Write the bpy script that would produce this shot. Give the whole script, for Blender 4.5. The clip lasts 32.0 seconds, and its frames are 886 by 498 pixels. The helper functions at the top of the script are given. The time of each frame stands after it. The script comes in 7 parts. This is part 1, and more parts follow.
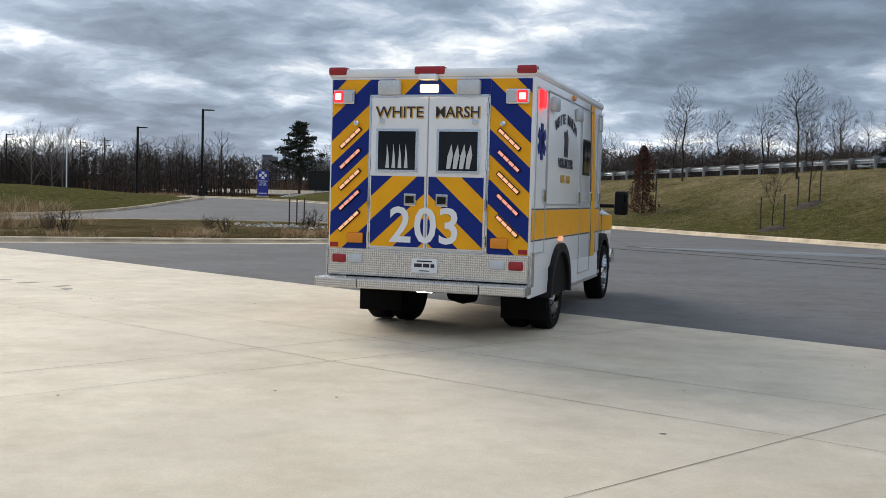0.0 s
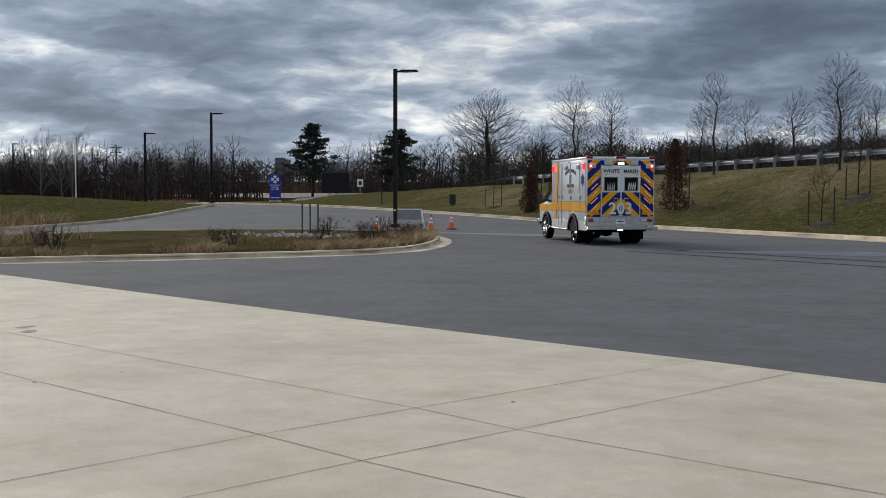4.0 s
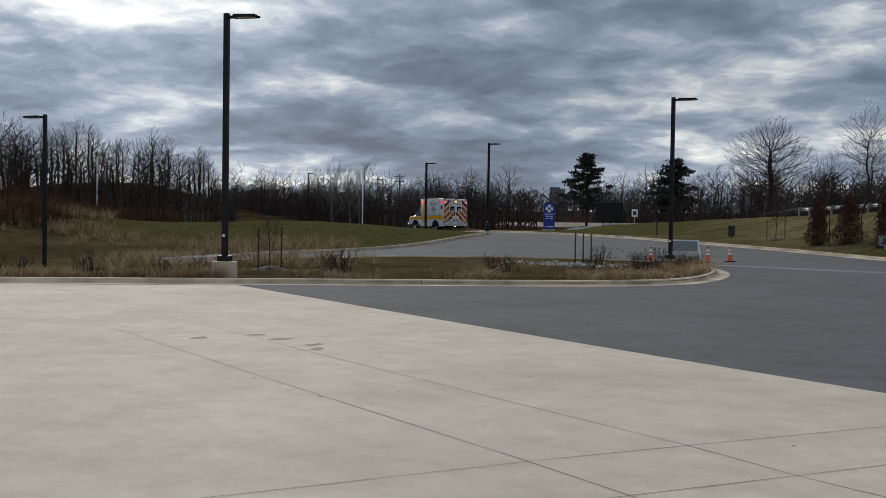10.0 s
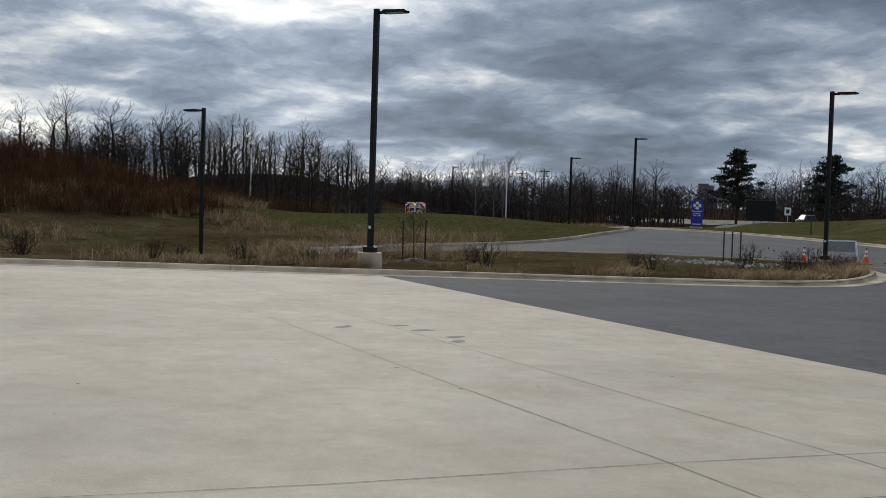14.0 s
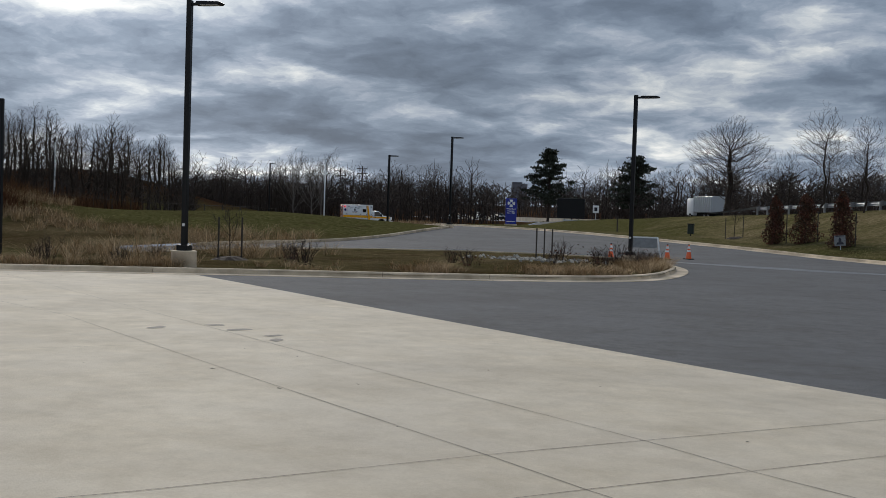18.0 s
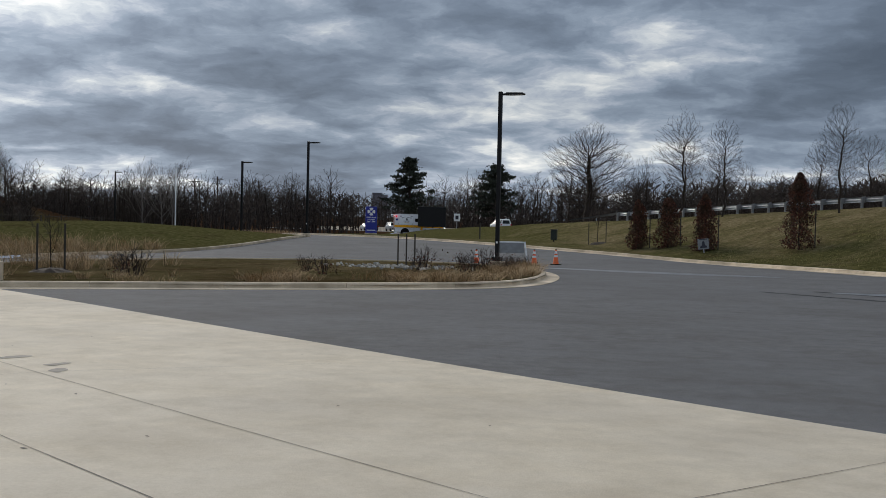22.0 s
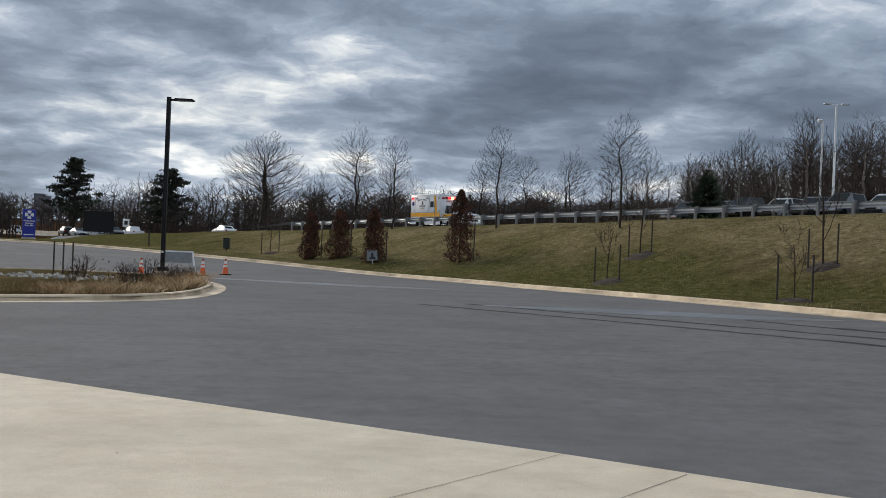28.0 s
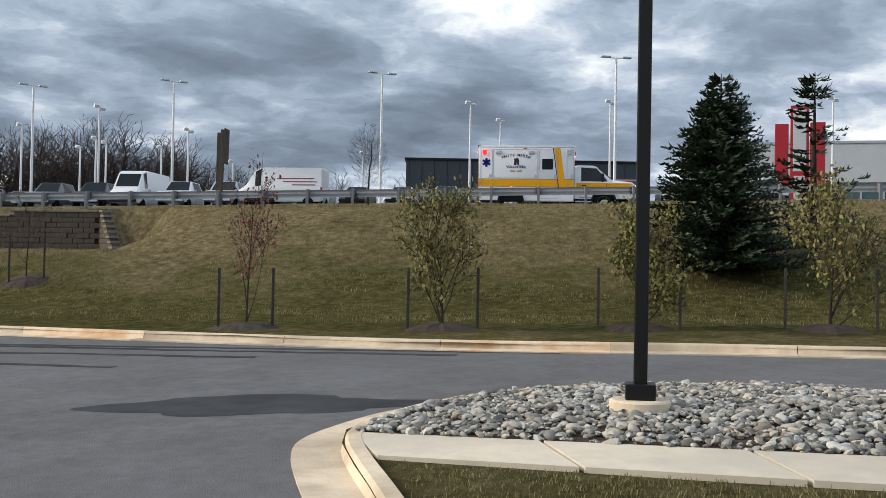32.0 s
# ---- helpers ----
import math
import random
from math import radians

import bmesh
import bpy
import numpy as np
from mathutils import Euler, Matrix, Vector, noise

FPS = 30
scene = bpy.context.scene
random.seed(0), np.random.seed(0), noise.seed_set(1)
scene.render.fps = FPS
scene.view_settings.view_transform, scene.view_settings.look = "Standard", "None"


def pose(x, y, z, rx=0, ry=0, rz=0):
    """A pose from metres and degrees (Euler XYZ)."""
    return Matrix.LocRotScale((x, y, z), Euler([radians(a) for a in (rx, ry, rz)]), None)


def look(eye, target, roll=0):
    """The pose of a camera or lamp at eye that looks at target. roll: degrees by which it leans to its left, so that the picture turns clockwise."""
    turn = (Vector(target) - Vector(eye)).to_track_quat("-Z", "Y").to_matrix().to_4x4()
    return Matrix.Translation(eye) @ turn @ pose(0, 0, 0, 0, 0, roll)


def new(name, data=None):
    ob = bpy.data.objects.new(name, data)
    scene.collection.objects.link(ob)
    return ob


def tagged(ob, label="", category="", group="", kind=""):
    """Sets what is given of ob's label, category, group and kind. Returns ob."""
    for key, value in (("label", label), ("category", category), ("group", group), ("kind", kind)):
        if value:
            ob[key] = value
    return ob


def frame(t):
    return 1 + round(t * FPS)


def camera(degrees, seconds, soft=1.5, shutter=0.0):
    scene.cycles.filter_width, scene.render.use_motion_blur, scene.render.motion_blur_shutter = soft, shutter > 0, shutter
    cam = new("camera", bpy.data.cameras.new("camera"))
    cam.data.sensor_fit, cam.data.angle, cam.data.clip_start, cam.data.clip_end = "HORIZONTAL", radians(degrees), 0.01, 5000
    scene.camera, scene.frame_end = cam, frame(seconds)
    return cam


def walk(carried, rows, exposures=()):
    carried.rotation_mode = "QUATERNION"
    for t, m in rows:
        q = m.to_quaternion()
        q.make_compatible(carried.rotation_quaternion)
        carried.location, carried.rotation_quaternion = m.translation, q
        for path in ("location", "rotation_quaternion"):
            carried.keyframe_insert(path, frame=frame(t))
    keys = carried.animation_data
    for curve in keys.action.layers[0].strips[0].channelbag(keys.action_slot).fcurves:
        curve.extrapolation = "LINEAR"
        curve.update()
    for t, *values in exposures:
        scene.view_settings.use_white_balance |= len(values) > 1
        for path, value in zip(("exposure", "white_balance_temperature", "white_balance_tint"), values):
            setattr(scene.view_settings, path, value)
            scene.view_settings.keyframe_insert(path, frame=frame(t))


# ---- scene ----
from mathutils.geometry import delaunay_2d_cdt
cam = camera(46.34, 32.0, 0.6)
# seconds, x, y, z, yaw, pitch, roll
PATH = [
    (0.0, 0.90, -3.00, 1.65, 9.29, -2.98, -1.54),
    (0.5, 1.05, -3.00, 1.72, 5.72, -3.35, -0.87),
    (1.0, 1.20, -3.00, 1.80, 4.13, -3.32, -0.63),
    (1.5, 0.85, -2.20, 1.80, 3.01, -3.27, -0.71),
    (2.0, 0.50, -1.30, 1.80, 3.44, -2.93, -0.62),
    (2.5, 0.20, -0.50, 1.80, 4.82, -2.29, -0.58),
    (3.0, 0.00, 0.00, 1.80, 5.32, -2.68, -0.02),
    (3.5, 0.00, 0.00, 1.80, 7.73, -3.04, 0.12),
    (5.5, 0.00, 0.00, 1.80, 14.09, -2.68, -0.77),
    (6.0, 0.00, 0.00, 1.80, 15.70, -2.50, -0.98),
    (6.5, 0.00, 0.00, 1.80, 16.62, -2.49, -1.34),
    (7.0, 0.00, 0.00, 1.80, 17.87, -1.96, -1.35),
    (7.5, 0.00, 0.00, 1.80, 19.67, -1.98, -1.03),
    (8.0, 0.00, 0.00, 1.80, 21.00, -2.05, -1.08),
    (8.5, 0.00, 0.00, 1.80, 22.30, -2.01, -0.92),
    (9.0, 0.00, 0.00, 1.80, 23.72, -1.87, -0.75),
    (9.5, 0.00, 0.00, 1.80, 24.49, -1.76, -0.67),
    (10.0, 0.00, 0.00, 1.80, 25.08, -1.56, -0.84),
    (10.5, 0.00, 0.00, 1.80, 26.21, -1.63, -0.96),
    (11.0, 0.00, 0.00, 1.80, 27.32, -1.63, -1.18),
    (11.5, 0.00, 0.00, 1.80, 29.31, -1.47, -1.40),
    (12.0, 0.00, 0.00, 1.80, 30.57, -1.27, -1.41),
    (12.5, 0.00, 0.00, 1.80, 30.79, -1.55, -1.51),
    (13.0, 0.00, 0.00, 1.80, 32.15, -1.81, -1.45),
    (13.5, 0.00, 0.00, 1.80, 33.06, -2.09, -1.77),
    (15.5, 0.00, 0.00, 1.80, 30.46, -1.51, -1.48),
    (16.0, 0.00, 0.00, 1.80, 28.25, -1.48, -1.51),
    (16.5, 0.00, 0.00, 1.80, 26.95, -1.61, -1.49),
    (17.0, 0.00, 0.00, 1.80, 25.48, -1.35, -1.79),
    (17.5, 0.00, 0.00, 1.80, 24.63, -1.46, -1.73),
    (18.0, 0.00, 0.00, 1.80, 22.98, -1.89, -1.85),
    (18.5, 0.00, 0.00, 1.80, 21.76, -1.89, -1.95),
    (19.0, 0.00, 0.00, 1.80, 21.30, -2.07, -1.91),
    (19.5, 0.00, 0.00, 1.80, 20.46, -2.11, -1.96),
    (20.0, 0.00, 0.00, 1.80, 18.65, -1.51, -1.94),
    (20.5, 0.00, 0.00, 1.80, 17.24, -0.85, -1.67),
    (21.0, 0.00, 0.00, 1.80, 16.24, -1.04, -1.57),
    (21.5, 0.00, 0.00, 1.80, 15.50, -1.10, -1.36),
    (22.0, -0.95, 2.90, 1.55, 15.28, -1.07, -1.24),
    (22.5, -1.75, 4.30, 1.50, 14.59, -1.09, -1.37),
    (23.0, -1.85, 4.40, 1.50, 13.80, -0.78, -1.19),
    (23.5, -1.85, 4.40, 1.50, 12.77, -1.16, -1.31),
    (24.0, -1.85, 4.40, 1.50, 11.78, -1.09, -1.45),
    (24.5, -1.80, 4.35, 1.50, 9.30, -1.60, -1.53),
    (25.0, -1.70, 4.20, 1.52, 5.62, -0.46, -1.30),
    (25.5, -1.55, 4.00, 1.55, 5.41, 0.00, -2.28),
    (27.5, -0.85, 3.00, 1.66, -0.20, -0.07, -2.86),
    (28.0, -0.60, 2.80, 1.69, -2.41, -0.09, -2.28),
    (28.5, -0.35, 2.55, 1.72, -6.64, -0.44, -2.77),
    (29.0, -0.10, 2.35, 1.75, -9.73, -0.79, -2.57),
    (29.5, 0.20, 2.15, 1.79, -13.48, -0.21, -2.89),
    (30.0, 0.61, 1.93, 1.84, -19.80, -0.98, -2.58),
    (30.5, 0.90, 1.96, 1.84, -26.40, -0.50, -1.58),
    (31.0, 1.27, 1.98, 1.85, -34.60, 0.28, -1.15),
    (31.5, 1.91, 2.06, 1.86, -42.60, 1.20, -1.01),
    (32.0, 2.27, 1.71, 1.87, -51.14, 1.12, -1.03),
]

# seconds, stops, kelvin, tint
EXPOSURES = [(0, 0.52, 6700, 10), (0.8, 0.31, 6600, 10), (2, 0.2, 6550, 10), (3.5, 0.06, 6590, 10), (6, -0.08, 6590, 10), (9, -0.2, 6570, 10), (13, -0.25, 6520, 10), (20, -0.2, 6560, 10), (23, -0.1, 6620, 10), (25.5, 0.03, 6650, 10), (28, 0.18, 6730, 10), (30, 0.42, 6850, 10), (31, 0.55, 6880, 10), (32, 0.56, 6820, 10)]
walk(cam, [(t, pose(x, y, z, 90 + pitch, roll, yaw)) for t, x, y, z, yaw, pitch, roll in PATH], EXPOSURES)

# ---- sky and sun ----
SUN_AZ, SUN_EL = 41.0, 24.0     # degrees left of +y, degrees up


def build_world():
    world = bpy.data.worlds.new("overcast_sky")
    scene.world = world
    world.use_nodes = True
    nt = world.node_tree
    nt.nodes.clear()
    N, L = nt.nodes.new, nt.links.new

    def math_node(op, a, b=None, clamp=False):
        n = N("ShaderNodeMath")
        n.operation, n.use_clamp = op, clamp
        for i, v in enumerate((a, b)):
            if v is None:
                continue
            if isinstance(v, (int, float)):
                n.inputs[i].default_value = v
            else:
                L(v, n.inputs[i])
        return n.outputs[0]

    def ramp(fac, stops):
        n = N("ShaderNodeValToRGB")
        els = n.color_ramp.elements
        while len(els) > 1:
            els.remove(els[-1])
        for i, (p, c) in enumerate(stops):
            e = els[0] if i == 0 else els.new(p)
            e.position, e.color = p, (*c, 1)
        L(fac, n.inputs[0])
        return n.outputs[0]

    out, bg = N("ShaderNodeOutputWorld"), N("ShaderNodeBackground")
    co = N("ShaderNodeTexCoord").outputs["Generated"]
    sep = N("ShaderNodeSeparateXYZ")
    L(co, sep.inputs[0])
    x, y, z = sep.outputs
    up = math_node("MAXIMUM", z, 0.0)
    # a level cloud deck: seen edge-on towards the horizon
    far = math_node("DIVIDE", 1.0, math_node("ADD", up, 0.185))
    flat = N("ShaderNodeCombineXYZ")
    L(math_node("MULTIPLY", x, far), flat.inputs[0])
    L(math_node("MULTIPLY", y, far), flat.inputs[1])

    ragged = N("ShaderNodeTexNoise")
    ragged.inputs["Scale"].default_value, ragged.inputs["Detail"].default_value, ragged.inputs["Roughness"].default_value = 2.6, 6, 0.6
    L(flat.outputs[0], ragged.inputs["Vector"])
    push = N("ShaderNodeVectorMath")
    push.operation = "MULTIPLY_ADD"
    L(ragged.outputs["Color"], push.inputs[0])
    push.inputs[1].default_value = (0.30, 0.30, 0.0)
    L(flat.outputs[0], push.inputs[2])

    def cloud(scale, detail, rough, off, dist=0.0):
        m = N("ShaderNodeMapping")
        m.inputs["Location"].default_value = (off, off * 0.37, off * 0.61)
        L(push.outputs[0], m.inputs[0])
        n = N("ShaderNodeTexNoise")
        n.inputs["Scale"].default_value = scale
        n.inputs["Detail"].default_value = detail
        n.inputs["Roughness"].default_value = rough
        n.inputs["Distortion"].default_value = dist
        L(m.outputs[0], n.inputs["Vector"])
        return n.outputs[0]

    a = cloud(0.6, 3, 0.5, 2.2, 0.0)
    b = cloud(1.8, 6, 0.52, 7.7, 0.0)
    c = cloud(6.0, 5, 0.6, 5.7, 0.0)
    d = math_node("ADD", math_node("ADD", math_node("MULTIPLY", a, 0.26), math_node("MULTIPLY", b, 0.56)), math_node("MULTIPLY", c, 0.18))
    # thinner cloud round the hidden sun, with holes of clear sky
    sun = Vector((-math.sin(radians(SUN_AZ)) * math.cos(radians(SUN_EL)), math.cos(radians(SUN_AZ)) * math.cos(radians(SUN_EL)), math.sin(radians(SUN_EL))))
    dot = N("ShaderNodeVectorMath")
    dot.operation = "DOT_PRODUCT"
    L(co, dot.inputs[0])
    # the thin cloud lies a little below the sun itself
    dot.inputs[1].default_value = Vector((-math.sin(radians(42)) * math.cos(radians(13)), math.cos(radians(42)) * math.cos(radians(13)), math.sin(radians(13))))
    glow = math_node("POWER", math_node("MAXIMUM", dot.outputs["Value"], 0.0), 42.0)
    d = math_node("MULTIPLY_ADD", d, 1.28)
    d.node.inputs[2].default_value = -0.15
    d = math_node("ADD", d, math_node("MULTIPLY", glow, 0.115))
    tone = ramp(d, [(0.29, (0.085, 0.112, 0.155)), (0.38, (0.118, 0.154, 0.21)), (0.45, (0.165, 0.212, 0.285)), (0.51, (0.24, 0.30, 0.385)),
                    (0.55, (0.345, 0.40, 0.485)), (0.59, (0.51, 0.56, 0.61)), (0.64, (0.77, 0.79, 0.785)), (0.69, (1.2, 1.17, 1.11)), (0.73, (0.8, 0.92, 1.05)), (0.76, (0.30, 0.46, 0.72))])
    lift = math_node("ADD", math_node("ADD", 0.94, math_node("MULTIPLY", up, 0.9)), math_node("MULTIPLY", glow, 0.4))
    # thinner, paler cloud low over the horizon
    low = math_node("MAXIMUM", math_node("SUBTRACT", 1.0, math_node("MULTIPLY", up, 8.5)), 0.0)
    lift = math_node("ADD", lift, math_node("MULTIPLY", low, 0.42))
    sky = N("ShaderNodeTexSky")
    sky.sky_type, sky.sun_disc = "NISHITA", False
    sky.sun_elevation, sky.sun_rotation = radians(SUN_EL), radians(-SUN_AZ)
    skys = N("ShaderNodeMixRGB")
    skys.blend_type = "MULTIPLY"
    skys.inputs[0].default_value = 1.0
    L(sky.outputs[0], skys.inputs[1])
    skys.inputs[2].default_value = (0.06, 0.06, 0.06, 1)
    mul = N("ShaderNodeMixRGB")
    mul.blend_type, mul.inputs[0].default_value = "MULTIPLY", 1.0
    L(tone, mul.inputs[1])
    L(lift, mul.inputs[2])
    mix = N("ShaderNodeMixRGB")
    mix.inputs[0].default_value = 0.97
    L(skys.outputs[0], mix.inputs[1])
    L(mul.outputs[0], mix.inputs[2])
    L(mix.outputs[0], bg.inputs[0])
    bg.inputs[1].default_value = 1.06
    L(bg.outputs[0], out.inputs[0])
    lamp = bpy.data.lights.new("sun", "SUN")
    lamp.energy, lamp.angle, lamp.color = 2.35, radians(30), (1.0, 0.93, 0.83)
    ob = new("sun", lamp)
    ob.matrix_world = look(sun * 50, (0, 0, 0))


build_world()


# ---- materials ----
def material(name, base, rough=0.8, metal=0.0, var=0.15, scale=3.0, big=0.25, bump=0.0, bscale=40.0, spec=0.5, tint=None, coat=0.0, island=0.0):
    """A surface with fine grain and broad stains; scales are per metre."""
    m = bpy.data.materials.new(name)
    m.use_nodes = True
    nt = m.node_tree
    N, L = nt.nodes.new, nt.links.new
    p = nt.nodes["Principled BSDF"]
    p.inputs["Roughness"].default_value, p.inputs["Metallic"].default_value = rough, metal
    p.inputs["Specular IOR Level"].default_value = spec
    p.inputs["Coat Weight"].default_value = coat
    co = N("ShaderNodeTexCoord").outputs["Object"]
    n1, n2 = N("ShaderNodeTexNoise"), N("ShaderNodeTexNoise")
    for n, s, dt in ((n1, scale, 6), (n2, big, 4)):
        n.inputs["Scale"].default_value, n.inputs["Detail"].default_value, n.inputs["Roughness"].default_value = s, dt, 0.6
        L(co, n.inputs["Vector"])
    mix = N("ShaderNodeMixRGB")
    lo = tuple(c * (1 - var) for c in base)
    hi = tuple(min(1, c * (1 + var)) for c in base)
    r = N("ShaderNodeValToRGB")
    r.color_ramp.elements[0].position, r.color_ramp.elements[1].position = 0.3, 0.7
    r.color_ramp.elements[0].color, r.color_ramp.elements[1].color = (*lo, 1), (*hi, 1)
    L(n1.outputs[0], r.inputs[0])
    t = tint or tuple(c * (1 - var * 0.8) for c in base)
    r2 = N("ShaderNodeValToRGB")
    r2.color_ramp.elements[0].position, r2.color_ramp.elements[1].position = 0.42, 0.68
    r2.color_ramp.elements[0].color, r2.color_ramp.elements[1].color = (0, 0, 0, 1), (1, 1, 1, 1)
    L(n2.outputs[0], r2.inputs[0])
    L(r2.outputs[0], mix.inputs[0])
    L(r.outputs[0], mix.inputs[1])
    mix.inputs[2].default_value = (*t, 1)
    col = mix.outputs[0]
    if island:
        hs = N("ShaderNodeHueSaturation")
        g = N("ShaderNodeNewGeometry")
        mm = N("ShaderNodeMapRange")
        mm.inputs["To Min"].default_value, mm.inputs["To Max"].default_value = 1 - island, 1 + island
        L(g.outputs["Random Per Island"], mm.inputs["Value"])
        L(mm.outputs[0], hs.inputs["Value"])
        L(col, hs.inputs["Color"])
        col = hs.outputs[0]
    L(col, p.inputs["Base Color"])
    if bump:
        n3, bp = N("ShaderNodeTexNoise"), N("ShaderNodeBump")
        n3.inputs["Scale"].default_value, n3.inputs["Detail"].default_value = bscale, 5
        bp.inputs["Strength"].default_value, bp.inputs["Distance"].default_value = bump, 0.02
        L(co, n3.inputs["Vector"])
        L(n3.outputs[0], bp.inputs["Height"])
        L(bp.outputs[0], p.inputs["Normal"])
    return m


def glowing(name, color, power, base=None):
    m = bpy.data.materials.new(name)
    m.use_nodes = True
    p = m.node_tree.nodes["Principled BSDF"]
    p.inputs["Base Color"].default_value = (*(base or color), 1)
    p.inputs["Emission Color"].default_value, p.inputs["Emission Strength"].default_value = (*color, 1), power
    p.inputs["Roughness"].default_value = 0.2
    return m


CONCRETE = material("broom_finished_concrete", (0.69, 0.605, 0.475), 0.85, var=0.08, scale=2.6, big=0.33, bump=0.3, bscale=70, tint=(0.60, 0.53, 0.43))
KERB = material("kerb_concrete", (0.80, 0.66, 0.49), 0.85, var=0.1, scale=3, big=0.5, bump=0.2, tint=(0.47, 0.38, 0.27))
KERB_RUSTY = material("rust_stained_kerb", (0.76, 0.60, 0.42), 0.85, var=0.12, scale=4, big=1.6, bump=0.2, tint=(0.62, 0.36, 0.18))
WALK = material("sidewalk_concrete", (0.68, 0.59, 0.46), 0.85, var=0.08, scale=4, big=0.6, bump=0.2, tint=(0.52, 0.46, 0.37))


def blotched(m, amount, streak):
    """Adds cloudy stains and faint drag streaks to a slab material."""
    nt = m.node_tree
    p = nt.nodes["Principled BSDF"]
    col = p.inputs["Base Color"].links[0].from_socket
    co = nt.nodes.new("ShaderNodeTexCoord").outputs["Object"]
    for scale, sx, sy, lo, hi, lum in ((0.45, 1, 1, 0.40, 0.62, 1 - amount), (2.1, 1, 1, 0.46, 0.66, 1 - amount * 0.7), (0.9, 0.25, 1.6, 0.5, 0.7, 1 - streak), (38.0, 1, 1, 0.35, 0.7, 0.90)):
        mp, n, r, mx = nt.nodes.new("ShaderNodeMapping"), nt.nodes.new("ShaderNodeTexNoise"), nt.nodes.new("ShaderNodeValToRGB"), nt.nodes.new("ShaderNodeMixRGB")
        mp.inputs["Scale"].default_value = (sx, sy, 1)
        mp.inputs["Rotation"].default_value = (0, 0, radians(35))
        n.inputs["Scale"].default_value, n.inputs["Detail"].default_value, n.inputs["Roughness"].default_value = scale, 9, 0.68
        r.color_ramp.elements[0].position, r.color_ramp.elements[1].position = lo, hi
        r.color_ramp.elements[0].color, r.color_ramp.elements[1].color = (1, 1, 1, 1), (lum, lum * 0.985, lum * 0.96, 1)
        mx.blend_type, mx.inputs[0].default_value = "MULTIPLY", 1.0
        nt.links.new(co, mp.inputs[0])
        nt.links.new(mp.outputs[0], n.inputs["Vector"])
        nt.links.new(n.outputs[0], r.inputs[0])
        nt.links.new(col, mx.inputs[1])
        nt.links.new(r.outputs[0], mx.inputs[2])
        col = mx.outputs[0]
    nt.links.new(col, p.inputs["Base Color"])


blotched(CONCRETE, 0.15, 0.05)
blotched(KERB, 0.2, 0.15)
JOINT = material("joint_sealant", (0.16, 0.14, 0.12), 0.9, var=0.2)
ASPHALT = material("asphalt", (0.176, 0.177, 0.182), 0.9, var=0.12, scale=5, big=0.12, bump=0.5, bscale=90, spec=0.06, tint=(0.162, 0.163, 0.168))
blotched(ASPHALT, 0.13, 0.10)
WET = material("damp_asphalt_sealer", (0.15, 0.158, 0.17), 0.5, var=0.3, scale=1.6, big=0.5, spec=0.3, tint=(0.12, 0.125, 0.132))
DARKPATCH = material("dark_asphalt_track", (0.062, 0.064, 0.068), 0.9, var=0.3, scale=1.5, spec=0.04)
ROADGREY = material("worn_road_asphalt", (0.13, 0.135, 0.14), 0.85, var=0.12, scale=1.0, big=0.1)
PAINTW = material("road_paint_white", (0.75, 0.75, 0.72), 0.7, var=0.1)
PAINTY = material("road_paint_yellow", (0.6, 0.38, 0.05), 0.7, var=0.1)
BLACKM = material("black_powder_coat", (0.006, 0.006, 0.007), 0.4, var=0.2, spec=0.3)
RAILPOST = material("weathered_steel_post", (0.22, 0.225, 0.23), 0.6, 0.3, var=0.2, scale=6)
GALV = material("galvanized_steel", (0.52, 0.54, 0.56), 0.38, 0.6, var=0.12, scale=6)
WHITEM = material("white_metal_paint", (0.78, 0.79, 0.80), 0.35, var=0.04, scale=2)
BARK = material("grey_brown_bark", (0.046, 0.035, 0.028), 0.95, var=0.3, scale=8, big=1.0, spec=0.2)
BARK_PALE = material("pale_bark", (0.14, 0.12, 0.105), 0.9, var=0.25, scale=8, big=1.0)
TWIG = material("bare_twigs", (0.04, 0.027, 0.021), 0.95, var=0.3, scale=4, big=0.2, island=0.3)
FIRG = material("dark_conifer_needles", (0.026, 0.046, 0.02), 0.8, var=0.3, scale=4, big=0.8, island=0.35)
PINEG = material("pine_needles", (0.026, 0.032, 0.017), 0.8, var=0.3, scale=4, big=0.8, island=0.35)
RUST = material("rust_brown_foliage", (0.105, 0.034, 0.019), 0.85, var=0.3, scale=5, big=1.5, island=0.6, tint=(0.045, 0.033, 0.014))
OLIVE = material("olive_green_leaves", (0.17, 0.165, 0.04), 0.75, var=0.3, scale=5, big=1.0, island=0.45, tint=(0.2, 0.15, 0.06))
REDLEAF = material("dry_red_brown_leaves", (0.24, 0.085, 0.06), 0.8, var=0.3, scale=5, island=0.4)
STRAW = material("dry_straw_grass", (0.46, 0.335, 0.20), 0.95, var=0.3, scale=3, big=0.5, spec=0.0, island=0.45, tint=(0.32, 0.21, 0.11))
BRUSH = material("red_brown_brush", (0.095, 0.045, 0.025), 0.95, var=0.3, scale=3, big=0.3, spec=0.0, island=0.5, tint=(0.15, 0.085, 0.04))
GRASSB = material("short_grass_blades", (0.30, 0.26, 0.12), 0.95, spec=0.0, var=0.4, scale=2, big=0.4, island=0.5, tint=(0.17, 0.135, 0.06))
MULCH = material("brown_mulch", (0.05, 0.034, 0.024), 0.95, var=0.4, scale=15, bump=0.6)
WOODST = material("weathered_wooden_stake", (0.06, 0.05, 0.042), 0.9, var=0.3, scale=12)
